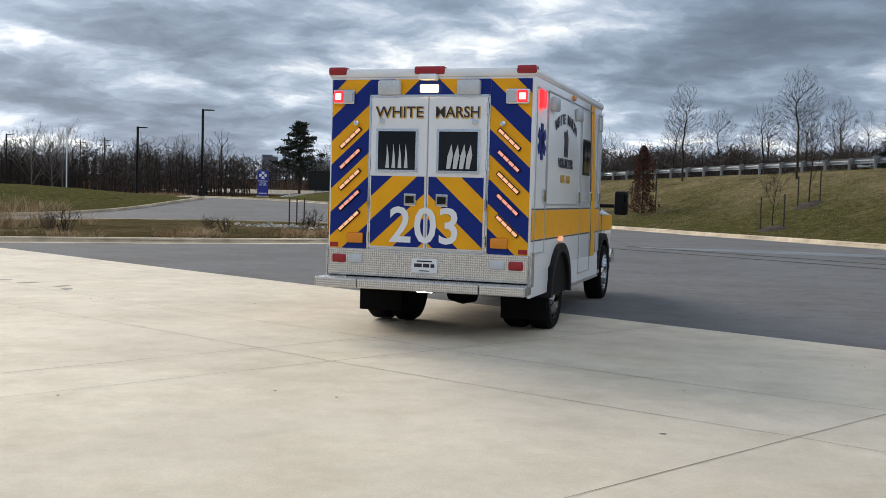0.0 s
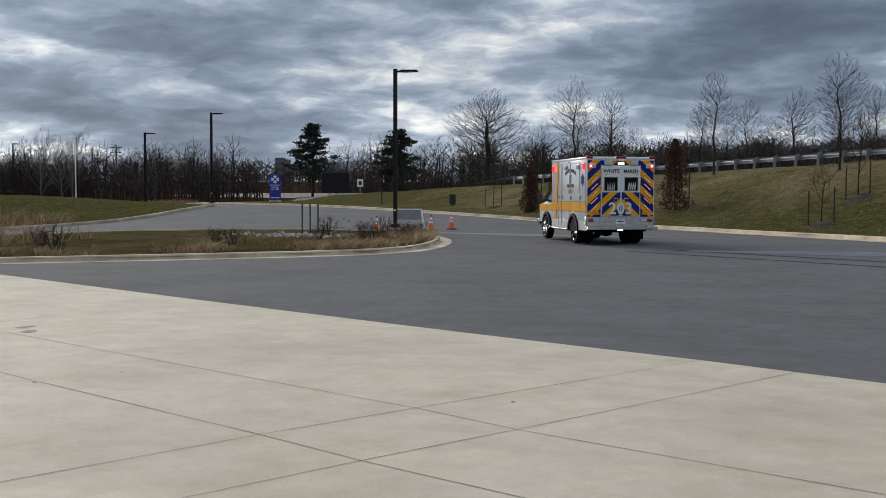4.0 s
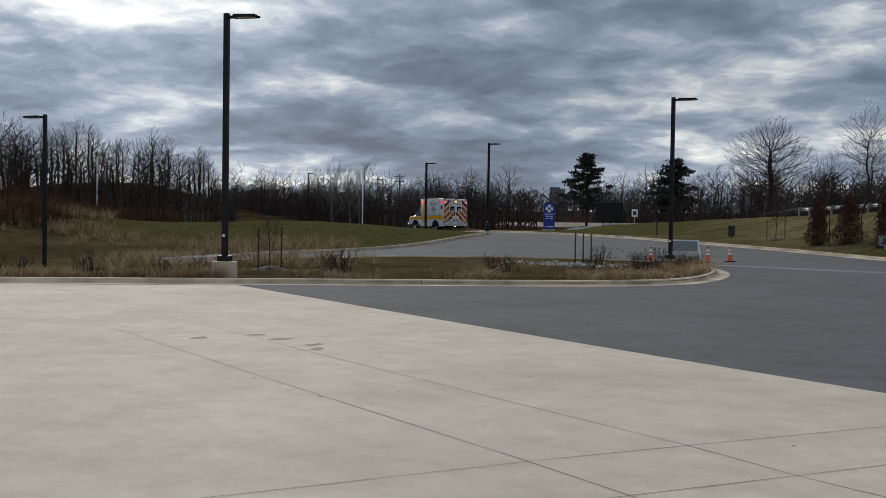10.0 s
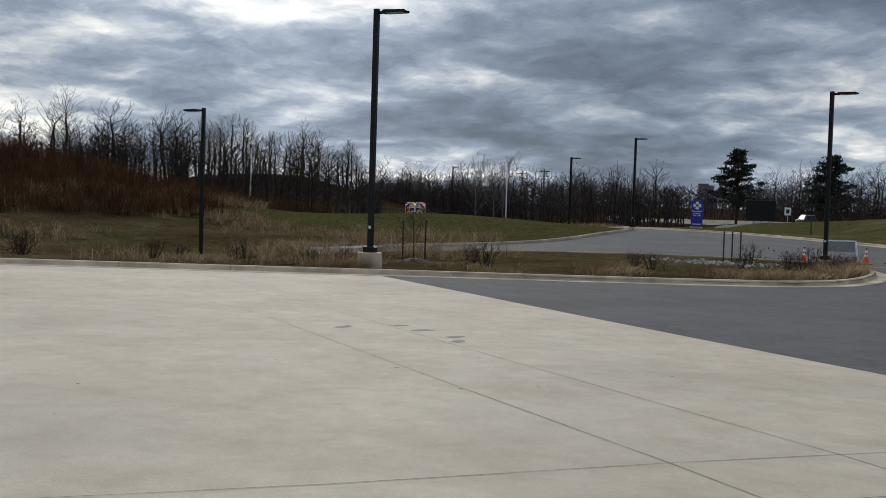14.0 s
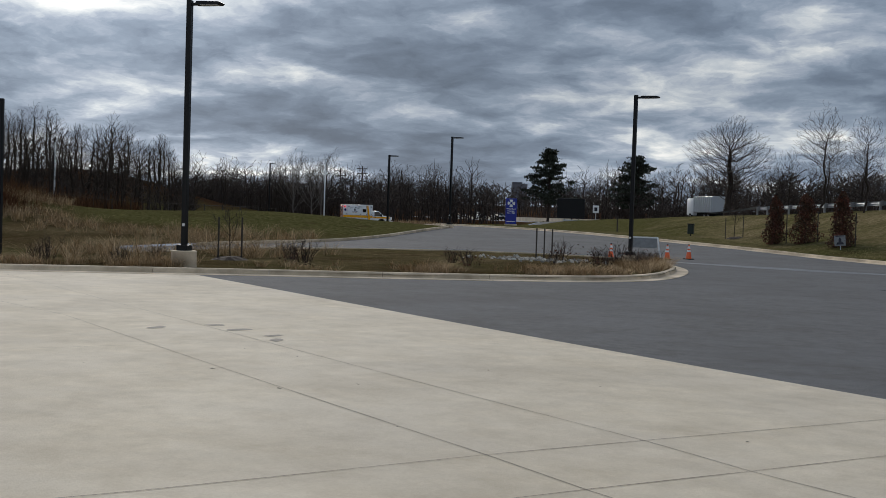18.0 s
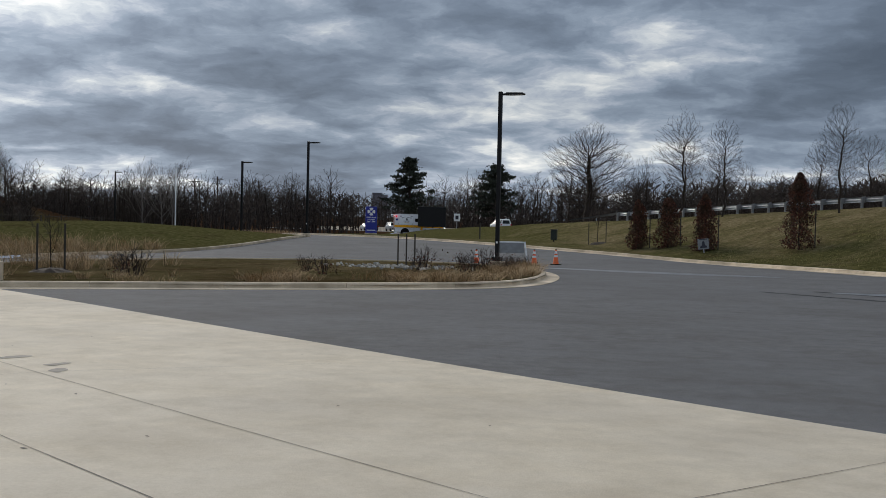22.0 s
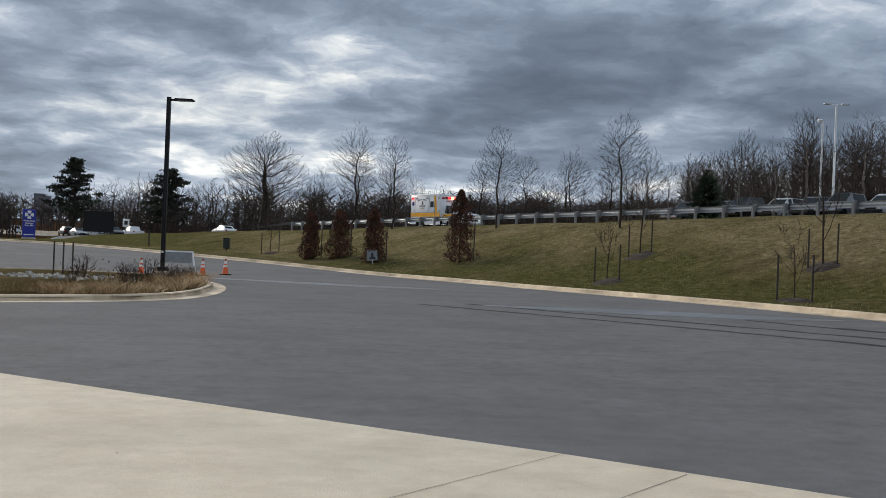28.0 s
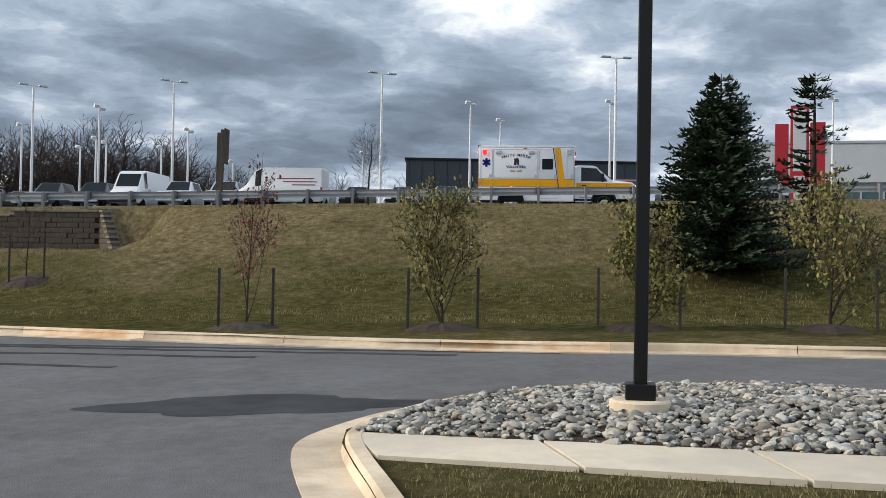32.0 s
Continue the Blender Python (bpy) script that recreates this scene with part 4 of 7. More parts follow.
    for i, ch in enumerate("WHITE MARSH"):
        if ch == " ":
            continue
        t = (i - 5) / 5
        y = yc + s * t * 0.60
        lettered("letter", ch, 0.17, LETTER, A, at(y, 2.56 - 0.10 * t * t) @ pose(0, 0, 0, 0, t * 16.0, 0), 0.003)
    g = Geo()
    em = [(-0.1, -0.17), (0.02, -0.17), (0.03, -0.05), (0.07, -0.17), (0.14, -0.17), (0.14, 0.06), (0.06, 0.17), (-0.03, 0.12), (-0.12, 0.14), (-0.08, 0.02)]
    aa, bb = sorted((s * 1.2235, s * 1.2275))
    g.prism([(yc + y, 2.28 + z) for y, z in em], aa, bb, "x")
    part("emblem", g, LETTER, A, "dark emblem shape")
    lettered("lettering", "VOLUNTEER", 0.16, LETTER, A, at(yc, 2.02), 0.003)
    lettered("lettering", "FIRE - EMS", 0.13, GOLD, A, at(yc, 1.83), 0.003)


def build_cab(A):
    """Crew-less two-door pickup cab with a sloped windscreen and tall bonnet."""
    rows = []
    # outline of half-width by station: y, z of sill, z of top, half width low, half width high
    prof = [(4.42, 0.62, 2.14, 0.98, 0.80), (4.55, 0.62, 2.17, 1.0, 0.80), (5.25, 0.62, 2.16, 1.0, 0.79), (5.45, 0.62, 2.10, 1.0, 0.77), (6.10, 0.62, 1.52, 1.0, 0.90), (6.2, 0.62, 1.50, 1.0, 0.93), (7.05, 0.66, 1.40, 0.98, 0.90), (7.22, 0.70, 1.28, 0.94, 0.88)]
    g = Geo()
    n = 9
    for y, z0, z1, w0, w1 in prof:
        belt = min(z1 - 0.06, 1.36)
        ring = [(-w0, z0), (-w0 - 0.01, (z0 + belt) / 2), (-w0, belt), (-w1, z1 - 0.05), (-w1 + 0.12, z1), (w1 - 0.12, z1), (w1, z1 - 0.05), (w0, belt), (w0 + 0.01, (z0 + belt) / 2), (w0, z0)]
        g.v += [(a, y, b) for a, b in ring]
    m = 10
    for i in range(len(prof) - 1):
        for k in range(m):
            g.f.append((i * m + k, i * m + (k + 1) % m, (i + 1) * m + (k + 1) % m, (i + 1) * m + k))
    g.f += [tuple(range(m)), tuple((len(prof) - 1) * m + k for k in range(m))]
    cab = part("cab", g, AMB_WHITE, A, "white pickup cab with yellow band", smooth=True)
    # windscreen and side glass
    ws = [(-0.70, 5.47, 2.085), (0.70, 5.47, 2.085), (0.84, 6.06, 1.575), (-0.84, 6.06, 1.575)]
    off = Vector((0, 0.015, 0.02))
    q = Geo().add([Vector(v) + off * 0.2 for v in ws] + [Vector(v) + off for v in ws], [(0, 1, 2, 3), (4, 5, 6, 7), (0, 1, 5, 4), (1, 2, 6, 5), (2, 3, 7, 6), (3, 0, 4, 7)])
    part("windscreen", q, TINTED, cab)
    for s in (-1, 1):
        def side(y, z):
            t = (z - 1.36) / 0.74
            return s * (1.004 - t * 0.205)
        gl = [(4.72, 1.42), (5.9, 1.42), (5.86, 1.52), (5.42, 2.02), (4.72, 2.06)]
        g = Geo().add([(side(y, z) + s * 0.002, y, z) for y, z in gl] + [(side(y, z) + s * 0.014, y, z) for y, z in gl], [(0, 1, 2, 3, 4), (5, 6, 7, 8, 9)] + [(i, (i + 1) % 5, 5 + (i + 1) % 5, 5 + i) for i in range(5)])
        part("side_window", g, TINTED, cab)
        a, b = sorted((s * 1.006, s * 1.016))
        part("yellow_band", Geo().box(a, b, 4.5, 7.0, 1.10, 1.34), AMB_YELLOW, cab)
        a, b = sorted((s * 1.012, s * 1.02))
        part("door_trim", Geo().box(a, b, 4.66, 4.675, 0.68, 1.36).box(a, b, 5.86, 5.875, 0.68, 1.36).box(a, b, 4.66, 5.875, 0.67, 0.685), BLACKP, cab)
        a, b = sorted((s * 1.012, s * 1.05))
        part("door_handle", Geo().box(a, b, 4.76, 4.94, 1.20, 1.25, 0.01), BLACKP, cab)
        n = 14
        arch = [(5.75 + 0.60 * math.cos(math.pi * k / n), 0.44 + 0.62 * math.sin(math.pi * k / n)) for k in range(n + 1)] + [(5.75 + 0.50 * math.cos(math.pi * k / n), 0.44 + 0.52 * math.sin(math.pi * k / n)) for k in range(n, -1, -1)]
        a, b = sorted((s * 0.9, s * 1.10))
        part("wheel_arch", Geo().prism(arch, a, b, "x"), BLACKP, A, "black front wheel arch flare")
        well = [(5.75 + 0.51 * math.cos(math.pi * k / n), 0.44 + 0.53 * math.sin(math.pi * k / n)) for k in range(n + 1)]
        a, b = sorted((s * 1.0165, s * 1.019))
        part("wheel_well", Geo().prism(well, a, b, "x"), UNDER, A)
        mir = part("mirror", Geo().box(s * 1.36 - 0.11, s * 1.36 + 0.11, 5.62, 5.74, 1.36, 1.74, 0.04), BLACKP, A, "tall black door mirror", smooth=True)
        part("mirror_glass", Geo().box(s * 1.36 - 0.09, s * 1.36 + 0.09, 5.612, 5.62, 1.40, 1.70), TINTED, mir)
        part("mirror_arm", Geo().tube([(s * 0.98, 5.72, 1.5), (s * 1.28, 5.70, 1.5)], 0.03, 6), BLACKP, mir)
        part("running_board", Geo().box(s * 1.0 - 0.12, s * 1.0 + 0.12, 4.45, 5.2, 0.46, 0.52, 0.01), DIAMOND, A)
        part("headlamp", Geo().box(s * 0.78 - 0.14, s * 0.78 + 0.14, 7.16, 7.26, 0.98, 1.24, 0.03), LIT_LED, A, "lit headlamp")
        part("grille_strobe", Geo().box(s * 0.42 - 0.07, s * 0.42 + 0.07, 7.26, 7.29, 1.04, 1.10), LIT_RED, A)
        part("front_strobe", Geo().box(s * 0.95 - 0.13, s * 0.95 + 0.13, 4.40, 4.44, 2.60, 2.76, 0.02), LENS_RED, A)
    gr = part("grille", Geo().box(-0.60, 0.60, 7.2, 7.27, 0.80, 1.26, 0.02), CHROME, cab, "chrome grille")
    sl = Geo()
    for k in range(4):
        sl.box(-0.55, 0.55, 7.265, 7.278, 0.84 + k * 0.105, 0.90 + k * 0.105)
    part("grille_slots", sl, BLACKP, gr)
    part("front_bumper", Geo().box(-1.0, 1.0, 7.2, 7.48, 0.5, 0.74, 0.04), CHROME, A, "chrome front bumper", smooth=True)
    for x in (-0.62, -0.3, 0.0, 0.3, 0.62):
        part("lightbar_lens", Geo().box(x - 0.13, x + 0.13, 4.40, 4.46, 2.62, 2.78, 0.02), LIT_WHITE if x == 0 else LENS_RED if abs(x) > 0.5 else LIT_RED, A)
    lettered("lettering", "WHITE MARSH", 0.2, LENS_RED, A, pose(0, 4.404, 2.42, 0, 0, 180), 0.004)
    part("bonnet_seam", Geo().box(-0.84, 0.84, 6.12, 6.135, 1.505, 1.522), BLACKP, cab)


ambulance = build_ambulance()
ambulance.scale = (1.0, 1.0, 1.015)


# ---- apron joints, stains and asphalt marks ----
def strip(line, w, zf, lift, wob=0.0, seed=0):
    rnd = random.Random(seed)
    pts = dense(line, 0.6)
    g = Geo()
    for i, p in enumerate(pts):
        a, b = Vector(pts[max(0, i - 1)]), Vector(pts[min(len(pts) - 1, i + 1)])
        d = (b - a).normalized()
        l = Vector((-d.y, d.x))
        o = rnd.uniform(-wob, wob)
        ww = w * rnd.uniform(0.7, 1.3) if wob else w
        for s in (-1, 1):
            x, y = p[0] + l.x * (o + s * ww / 2), p[1] + l.y * (o + s * ww / 2)
            g.v.append((x, y, zf(x, y) + lift))
    g.f = [(2 * i, 2 * i + 1, 2 * i + 3, 2 * i + 2) for i in range(len(pts) - 1)]
    return g


JOINTS = [[(-24.5, 18.2), (-12.0, 12.9), (-8.87, 10.99), (-2.65, 7.22), (-1.72, 6.61), (2.2, 4.3), (4.9, 2.5)],
          [(-19.8, 19.3), (-10.36, 13.61), (-1.7, 8.34), (-0.79, 7.68), (3.1, 5.35), (5.2, 3.95)],
          [(-11.5, -3.4), (-4.2, 5.21), (-2.65, 7.22), (-1.7, 8.34), (0.79, 11.18)],
          [(-10.0, -3.8), (-2.49, 5.67), (-1.72, 6.61), (-0.79, 7.68), (1.63, 10.5)],
          [(-5.6, -5.0), (2.2, 4.3), (3.1, 5.35), (5.1, 7.85)],
          [(-16.0, 2.0), (-10.5, 8.5), (-7.6, 12.1), (-4.3, 14.5)]]
for i, j in enumerate(JOINTS):
    ob = part("pavement_joint", strip(j, 0.007 if i < 5 else 0.005, base_z, 0.004, 0.002, i), JOINT)
    tagged(ob, "dark narrow sawn joint in the concrete apron", "joint", "apron joints", "structure")


def blot(name, x, y, rx, ry, turn, mat, label, seed, lift=0.004, cat="stain"):
    rnd = random.Random(seed)
    n, g = 40, Geo()
    c, s = math.cos(radians(turn)), math.sin(radians(turn))
    g.v.append((x, y, base_z(x, y) + lift))
    for k in range(n):
        a = 2 * math.pi * k / n
        r = 1 + 0.35 * noise.noise(Vector((math.cos(a) * 1.5, math.sin(a) * 1.5, seed * 3.7))) + rnd.uniform(-0.04, 0.04)
        u, v = math.cos(a) * rx * r, math.sin(a) * ry * r
        px, py = x + c * u - s * v, y + s * u + c * v
        g.v.append((px, py, base_z(px, py) + lift))
    g.f = [(0, 1 + k, 1 + (k + 1) % n) for k in range(n)]
    return tagged(part(name, g, mat), label, cat, kind="structure")


STAIN = material("oil_stain", (0.22, 0.20, 0.17), 0.8, var=0.25, scale=6)
for i, (x, y, r) in enumerate(((-9.3, 13.2, 0.16), (-8.7, 12.9, 0.2), (-7.9, 12.6, 0.15), (-9.8, 12.4, 0.18), (-7.6, 12.2, 0.14), (-3.3, 4.4, 0.02), (-1.2, 4.9, 0.018), (-5.5, 8.9, 0.03), (1.3, 4.2, 0.025), (-6.8, 9.6, 0.03))):
    blot("oil_stain", x, y, r, r * 0.55, 33 + 20 * i, STAIN if r > 0.1 else JOINT, "grey oil spot on pale concrete" if r > 0.1 else "dark leaf fragment on pale concrete", i)
specks, rs = Geo(), random.Random(41)
for _ in range(90):
    x, y = rs.uniform(-22, 6), rs.uniform(2, 20)
    if inside(APRON, x, y) and inside(APRON, x + 0.3, y + 0.3):
        r, a0, z = rs.uniform(0.006, 0.02), rs.uniform(0, 6.3), base_z(x, y)
        k = len(specks.v)
        specks.v += [(x + r * math.cos(a0 + a) * f, y + r * math.sin(a0 + a) * f, z + h) for a, f, h in ((0, 1.6, 0.004), (1.6, 0.6, 0.009), (3.1, 1.4, 0.005), (4.7, 0.7, 0.007))]
        specks.f.append((k, k + 1, k + 2, k + 3))
tagged(part("leaf_specks", specks, JOINT), "small dark leaf fragments scattered on the concrete", "leaf litter", kind="stuff")
blot("damp_patch", 6.4, 30.4, 4.6, 0.95, -30, WET, "pale damp streak on dark asphalt", 21, cat="damp patch")
blot("damp_patch", -3.6, 44.9, 5.2, 0.8, -22, WET, "pale damp streak on dark asphalt", 22, cat="damp patch")
blot("damp_patch", 10.4, 10.9, 1.9, 0.8, -45, DARKPATCH, "dark damp patch on asphalt", 25, 0.003, cat="damp patch")
for i, ln in enumerate(([(0.0, 32.5), (5.0, 26.5), (9.2, 20.4), (11.5, 15.6)], [(1.5, 33.2), (6.5, 26.8), (10.8, 20.4), (13.8, 15.0)], [(8.0, 28.0), (11.0, 22.5), (13.2, 18.0), (16.2, 12.6)], [(9.3, 25.8), (12.0, 21.0), (14.2, 17.2), (17.6, 11.4)])):
    ob = part("tyre_track", strip(soft(ln, 3), 0.22, base_z, 0.004, 0.05, 50 + i), DARKPATCH)
    tagged(ob, "dark curved tyre track on the asphalt", "tyre track", "tyre tracks", "structure")


# ---- street lamps ----
def street_lamp(x, y, z, height, turn, base_r, base_h, label, square=True, head=0.7, r=0.075):
    T = thing("street_lamp", label, "street lamp", "street lamps", pose(x, y, z, 0, 0, turn))
    if base_r:
        part("footing", Geo().lathe([(base_r, -0.5), (base_r, base_h - 0.02), (base_r - 0.02, base_h)], 28), KERB, T, "round tan concrete footing", smooth=True)
    h0 = base_h if base_r else -0.3
    part("base_cover", Geo().box(-r * 2.2, r * 2.2, -r * 2.2, r * 2.2, h0, h0 + 0.16, 0.012), BLACKM, T)
    part("pole", Geo().box(-r, r, -r, r, h0, height, 0.012), BLACKM, T, "square black steel pole")
    part("arm", Geo().box(0, 0.28, -0.04, 0.04, height - 0.15, height - 0.07, 0.01), BLACKM, T)
    g = Geo().prism([(0.2, height - 0.14), (0.28, height - 0.05), (0.25 + head, height - 0.07), (0.30 + head, height - 0.10), (0.25 + head, height - 0.145)], -0.16, 0.16, "y")
    hd = part("lamp_head", g, BLACKM, T, "flat black LED head")
    part("lens", Geo().box(0.35, 0.2 + head, -0.12, 0.12, height - 0.155, height - 0.143), LENS_CLEAR, hd)
    if base_r and base_r > 0.3:
        part("sticker", Geo().box(-0.04, 0.04, -r - 0.004, -r - 0.001, h0 + 0.7, h0 + 0.78), RETRO, T)
    return T


street_lamp(-18.4, 24.45, 0.12, 7.55, 10, 0.36, 0.42, "tall square black street lamp on a round concrete footing")
street_lamp(-9.75, 43.4, 0.1, 7.0, -5, 0.33, 0.25, "tall square black street lamp on the tip of the planted island")
street_lamp(-31.8, 76.4, 0.75, 7.3, -10, 0.33, 0.3, "tall black street lamp at the mouth of the drive")
street_lamp(-40.4, 82.7, 0.95, 6.0, -15, 0, 0, "black street lamp in grass behind the mound")
street_lamp(-33.9, 32.6, -0.5, 6.55, 190, 0, 0, "black street lamp standing in the grass basin", r=0.07)
street_lamp(-67.2, 105.4, 1.6, 5.7, -20, 0, 0, "far black street lamp beyond the mound", r=0.06)
street_lamp(11.66, 6.7, 0.36, 7.4, 120, 0.31, 0.24, "tall square black street lamp in the pebble island", r=0.068)


def white_pole(x, y, z, h):
    T = thing("marker_pole", "slim white pole with a small cap", "pole", "white poles", pose(x, y, z))
    part("pole", Geo().lathe([(0.09, -0.4), (0.075, h)], 10), WHITEM, T, smooth=True)
    part("cap", Geo().lathe([(0.1, h), (0.1, h + 0.08), (0.04, h + 0.2)], 10), GALV, T, smooth=True)


white_pole(-69.0, 121.8, 1.0, 7.6)
white_pole(-75.8, 79.7, 3.0, 4.6)


# ---- cones and road barrier ----
def traffic_cone(x, y, turn, label):
    T = thing("traffic_cone", label, "traffic cone", "traffic cones", pose(x, y, base_z(x, y), 0, 0, turn))
    part("base", Geo().box(-0.2, 0.2, -0.2, 0.2, 0.0, 0.04, 0.012), RUBBER, T, "black rubber base")
    c = part("cone", Geo().lathe([(0.145, 0.03), (0.14, 0.07), (0.035, 0.71), (0.022, 0.715)], 20), ORANGE, T, smooth=True)

    def band(z0, z1):
        rr = lambda z: 0.14 - (z - 0.07) * (0.105 / 0.64) + 0.003
        return Geo().lathe([(rr(z0), z0), (rr(z1), z1)], 20)
    part("collar", band(0.52, 0.64), RETRO, c, smooth=True)
    part("collar", band(0.36, 0.45), RETRO, c, smooth=True)
    part("top_ring", Geo().lathe([(0.04, 0.70), (0.04, 0.73), (0.02, 0.735)], 12), RUBBER, c)


traffic_cone(-11.55, 47.4, 5, "orange traffic cone with white collars behind the island")
traffic_cone(-9.36, 49.6, 40, "orange traffic cone with white collars on the drive")
traffic_cone(-8.62, 51.2, 70, "orange traffic cone with white collars on the drive")

B = thing("road_barrier", "white folding A-frame barrier with a dark grey panel beside the lamp", "barrier", m=pose(-9.78, 46.2, base_z(-9.78, 46.2), 0, 0, 10))
for s, lean in ((-1, -0.06), (1, 0.14)):
    for k in (-1, 1):
        part("leg", Geo().tube([(s * 0.62 + lean, k * 0.38, 0.0), (s * 0.60, k * 0.03, 1.08)], 0.032, 8), WHITEM, B, "white tubular leg")
        part("foot", Geo().box(s * 0.62 + lean - 0.05, s * 0.62 + lean + 0.05, k * 0.38 - 0.05, k * 0.38 + 0.05, -0.005, 0.03, 0.008), RUBBER, B)
part("panel", Geo().prism([(-0.14, 0.62), (-0.16, 0.62), (-0.055, 1.05), (-0.035, 1.05)], -0.58, 0.58, "x"), RAILPOST, B, "plain dark grey panel")
part("top_bar", Geo().box(-0.63, 0.63, -0.035, 0.035, 1.05, 1.11, 0.012), WHITEM, B)
part("bottom_bar", Geo().box(-0.66, 0.72, -0.40, -0.36, 0.05, 0.11, 0.01), WHITEM, B)
part("bottom_bar", Geo().box(-0.66, 0.72, 0.36, 0.40, 0.05, 0.11, 0.01), WHITEM, B)


# ---- entrance sign ----
S = thing("entrance_sign", "tall blue monument sign with white emblem and lettering", "sign", m=pose(-36.9, 105.8, 0.95, 0, 0, 19))
part("panel", Geo().box(-0.6, 0.6, -0.14, 0.14, 0.08, 2.86, 0.03), BLUESIGN, S, "blue painted panel")
part("plinth", Geo().box(-0.66, 0.66, -0.2, 0.2, -0.4, 0.1, 0.02), KERB, S)
cross = Geo()
for k in range(4):
    m = Matrix.Translation((0, -0.147, 2.33)) @ Matrix.Rotation(math.pi / 2 * k + math.pi / 4 * 0, 4, "Y")
    q = Geo().prism([(-0.07, 0.06), (0.07, 0.06), (0.20, 0.36), (0.10, 0.40), (-0.10, 0.40), (-0.20, 0.36)], -0.006, 0.006, "y")
    cross.add([m @ Vector(v) for v in q.v], q.f)
part("emblem", cross, SIGNW, S, "white cross-shaped emblem")
part("emblem_centre", Geo().lathe([(0.12, -0.160), (0.12, -0.148)], 16, "y", (0, 0, 2.33)), BLUESIGN, S)
for tx, z, sz in (("White Marsh", 1.72, 0.19), ("Volunteer", 1.50, 0.19), ("Fire - EMS", 1.28, 0.19)):
    lettered("lettering", tx, sz, SIGNW, S, pose(0, -0.146, z), 0.004)
part("lettering_bar", Geo().box(-0.45, 0.45, -0.146, -0.14, 0.34, 0.42), SIGNW, S)


# ---- guardrail ----
def w_beam():
    return [(0.0, 0.46), (0.05, 0.47), (0.08, 0.51), (0.05, 0.57), (0.0, 0.61), (0.05, 0.65), (0.08, 0.71), (0.05, 0.76), (0.0, 0.77)]


def guardrail():
    G = thing("guardrail", "weathered galvanised W-beam guardrail on steel posts", "guardrail")
    post = Geo().box(-0.05, 0.05, -0.075, 0.075, -0.6, 0.76).mesh("post", RAILPOST)
    block = Geo().box(-0.06, 0.06, -0.10, 0.10, 0.43, 0.80, 0.01).mesh("spacer_block", RAILPOST)
    n0, n1 = -34, 46
    yaw = math.degrees(math.atan2(RAIL_U.y, RAIL_U.x))
    for k in range(n0, n1 + 1):
        s = k * 1.905 + 0.7
        x, y = road_xy(44.8, s)
        z = road_z(s)
        part("post", post, None, G, m=pose(x, y, z, 0, 0, yaw))
        x, y = road_xy(44.95, s)
        part("spacer_block", block, None, G, m=pose(x, y, z, 0, 0, yaw))
    # beams lap every two posts; both faces show a folded profile
    for k in range(n0, n1, 2):
        s0, s1 = k * 1.905 + 0.55, (k + 2) * 1.905 + 0.85
        g = Geo()
        for j, s in enumerate((s0, s1)):
            for o, h in w_beam():
                x, y = road_xy(45.02 + o, s)
                g.v.append((x, y, road_z(s) + h))
            for o, h in w_beam()[::-1]:
                x, y = road_xy(45.005 + o, s)
                g.v.append((x, y, road_z(s) + h))
        m = len(w_beam()) * 2
        g.f = [(i, (i + 1) % m, m + (i + 1) % m, m + i) for i in range(m)]
        part("beam", g, GALV, G, "corrugated steel beam" if k == n0 else "")
    # flared terminal at the far end
    g = Geo()
    s0 = n1 * 1.905 + 0.7
    for j in range(5):
        s = s0 + j * 2.2
        x, y = road_xy(45.0 - 0.06 * j * j, s)
        for h in (0.62 - 0.1 * j, 0.86 - 0.13 * j):
            g.v.append((x, y, road_z(s) + h))
            g.v.append((x + 0.05, y, road_z(s) + h))
    for j in range(4):
        a = j * 4
        g.f += [(a, a + 2, a + 6, a + 4), (a + 1, a + 3, a + 7, a + 5), (a + 2, a + 3, a + 7, a + 6), (a, a + 1, a + 5, a + 4)]
    part("end_terminal", g, BLACKM, G, "dark sloping end section")


guardrail()


# ---- highway markings ----
for q, w, mat, lb in ((46.4, 0.12, PAINTW, "white edge line"), (57.6, 0.12, PAINTW, "white edge line"), (52.1, 0.1, PAINTY, "yellow centre line"), (51.9, 0.1, PAINTY, "yellow centre line")):
    ob = part("road_marking", strip([road_xy(q, -150), road_xy(q, 320)], w, lambda x, y: road_z(road_qs(x, y)[1]), 0.036), mat)
    tagged(ob, lb + " on the highway", "road marking", kind="structure")


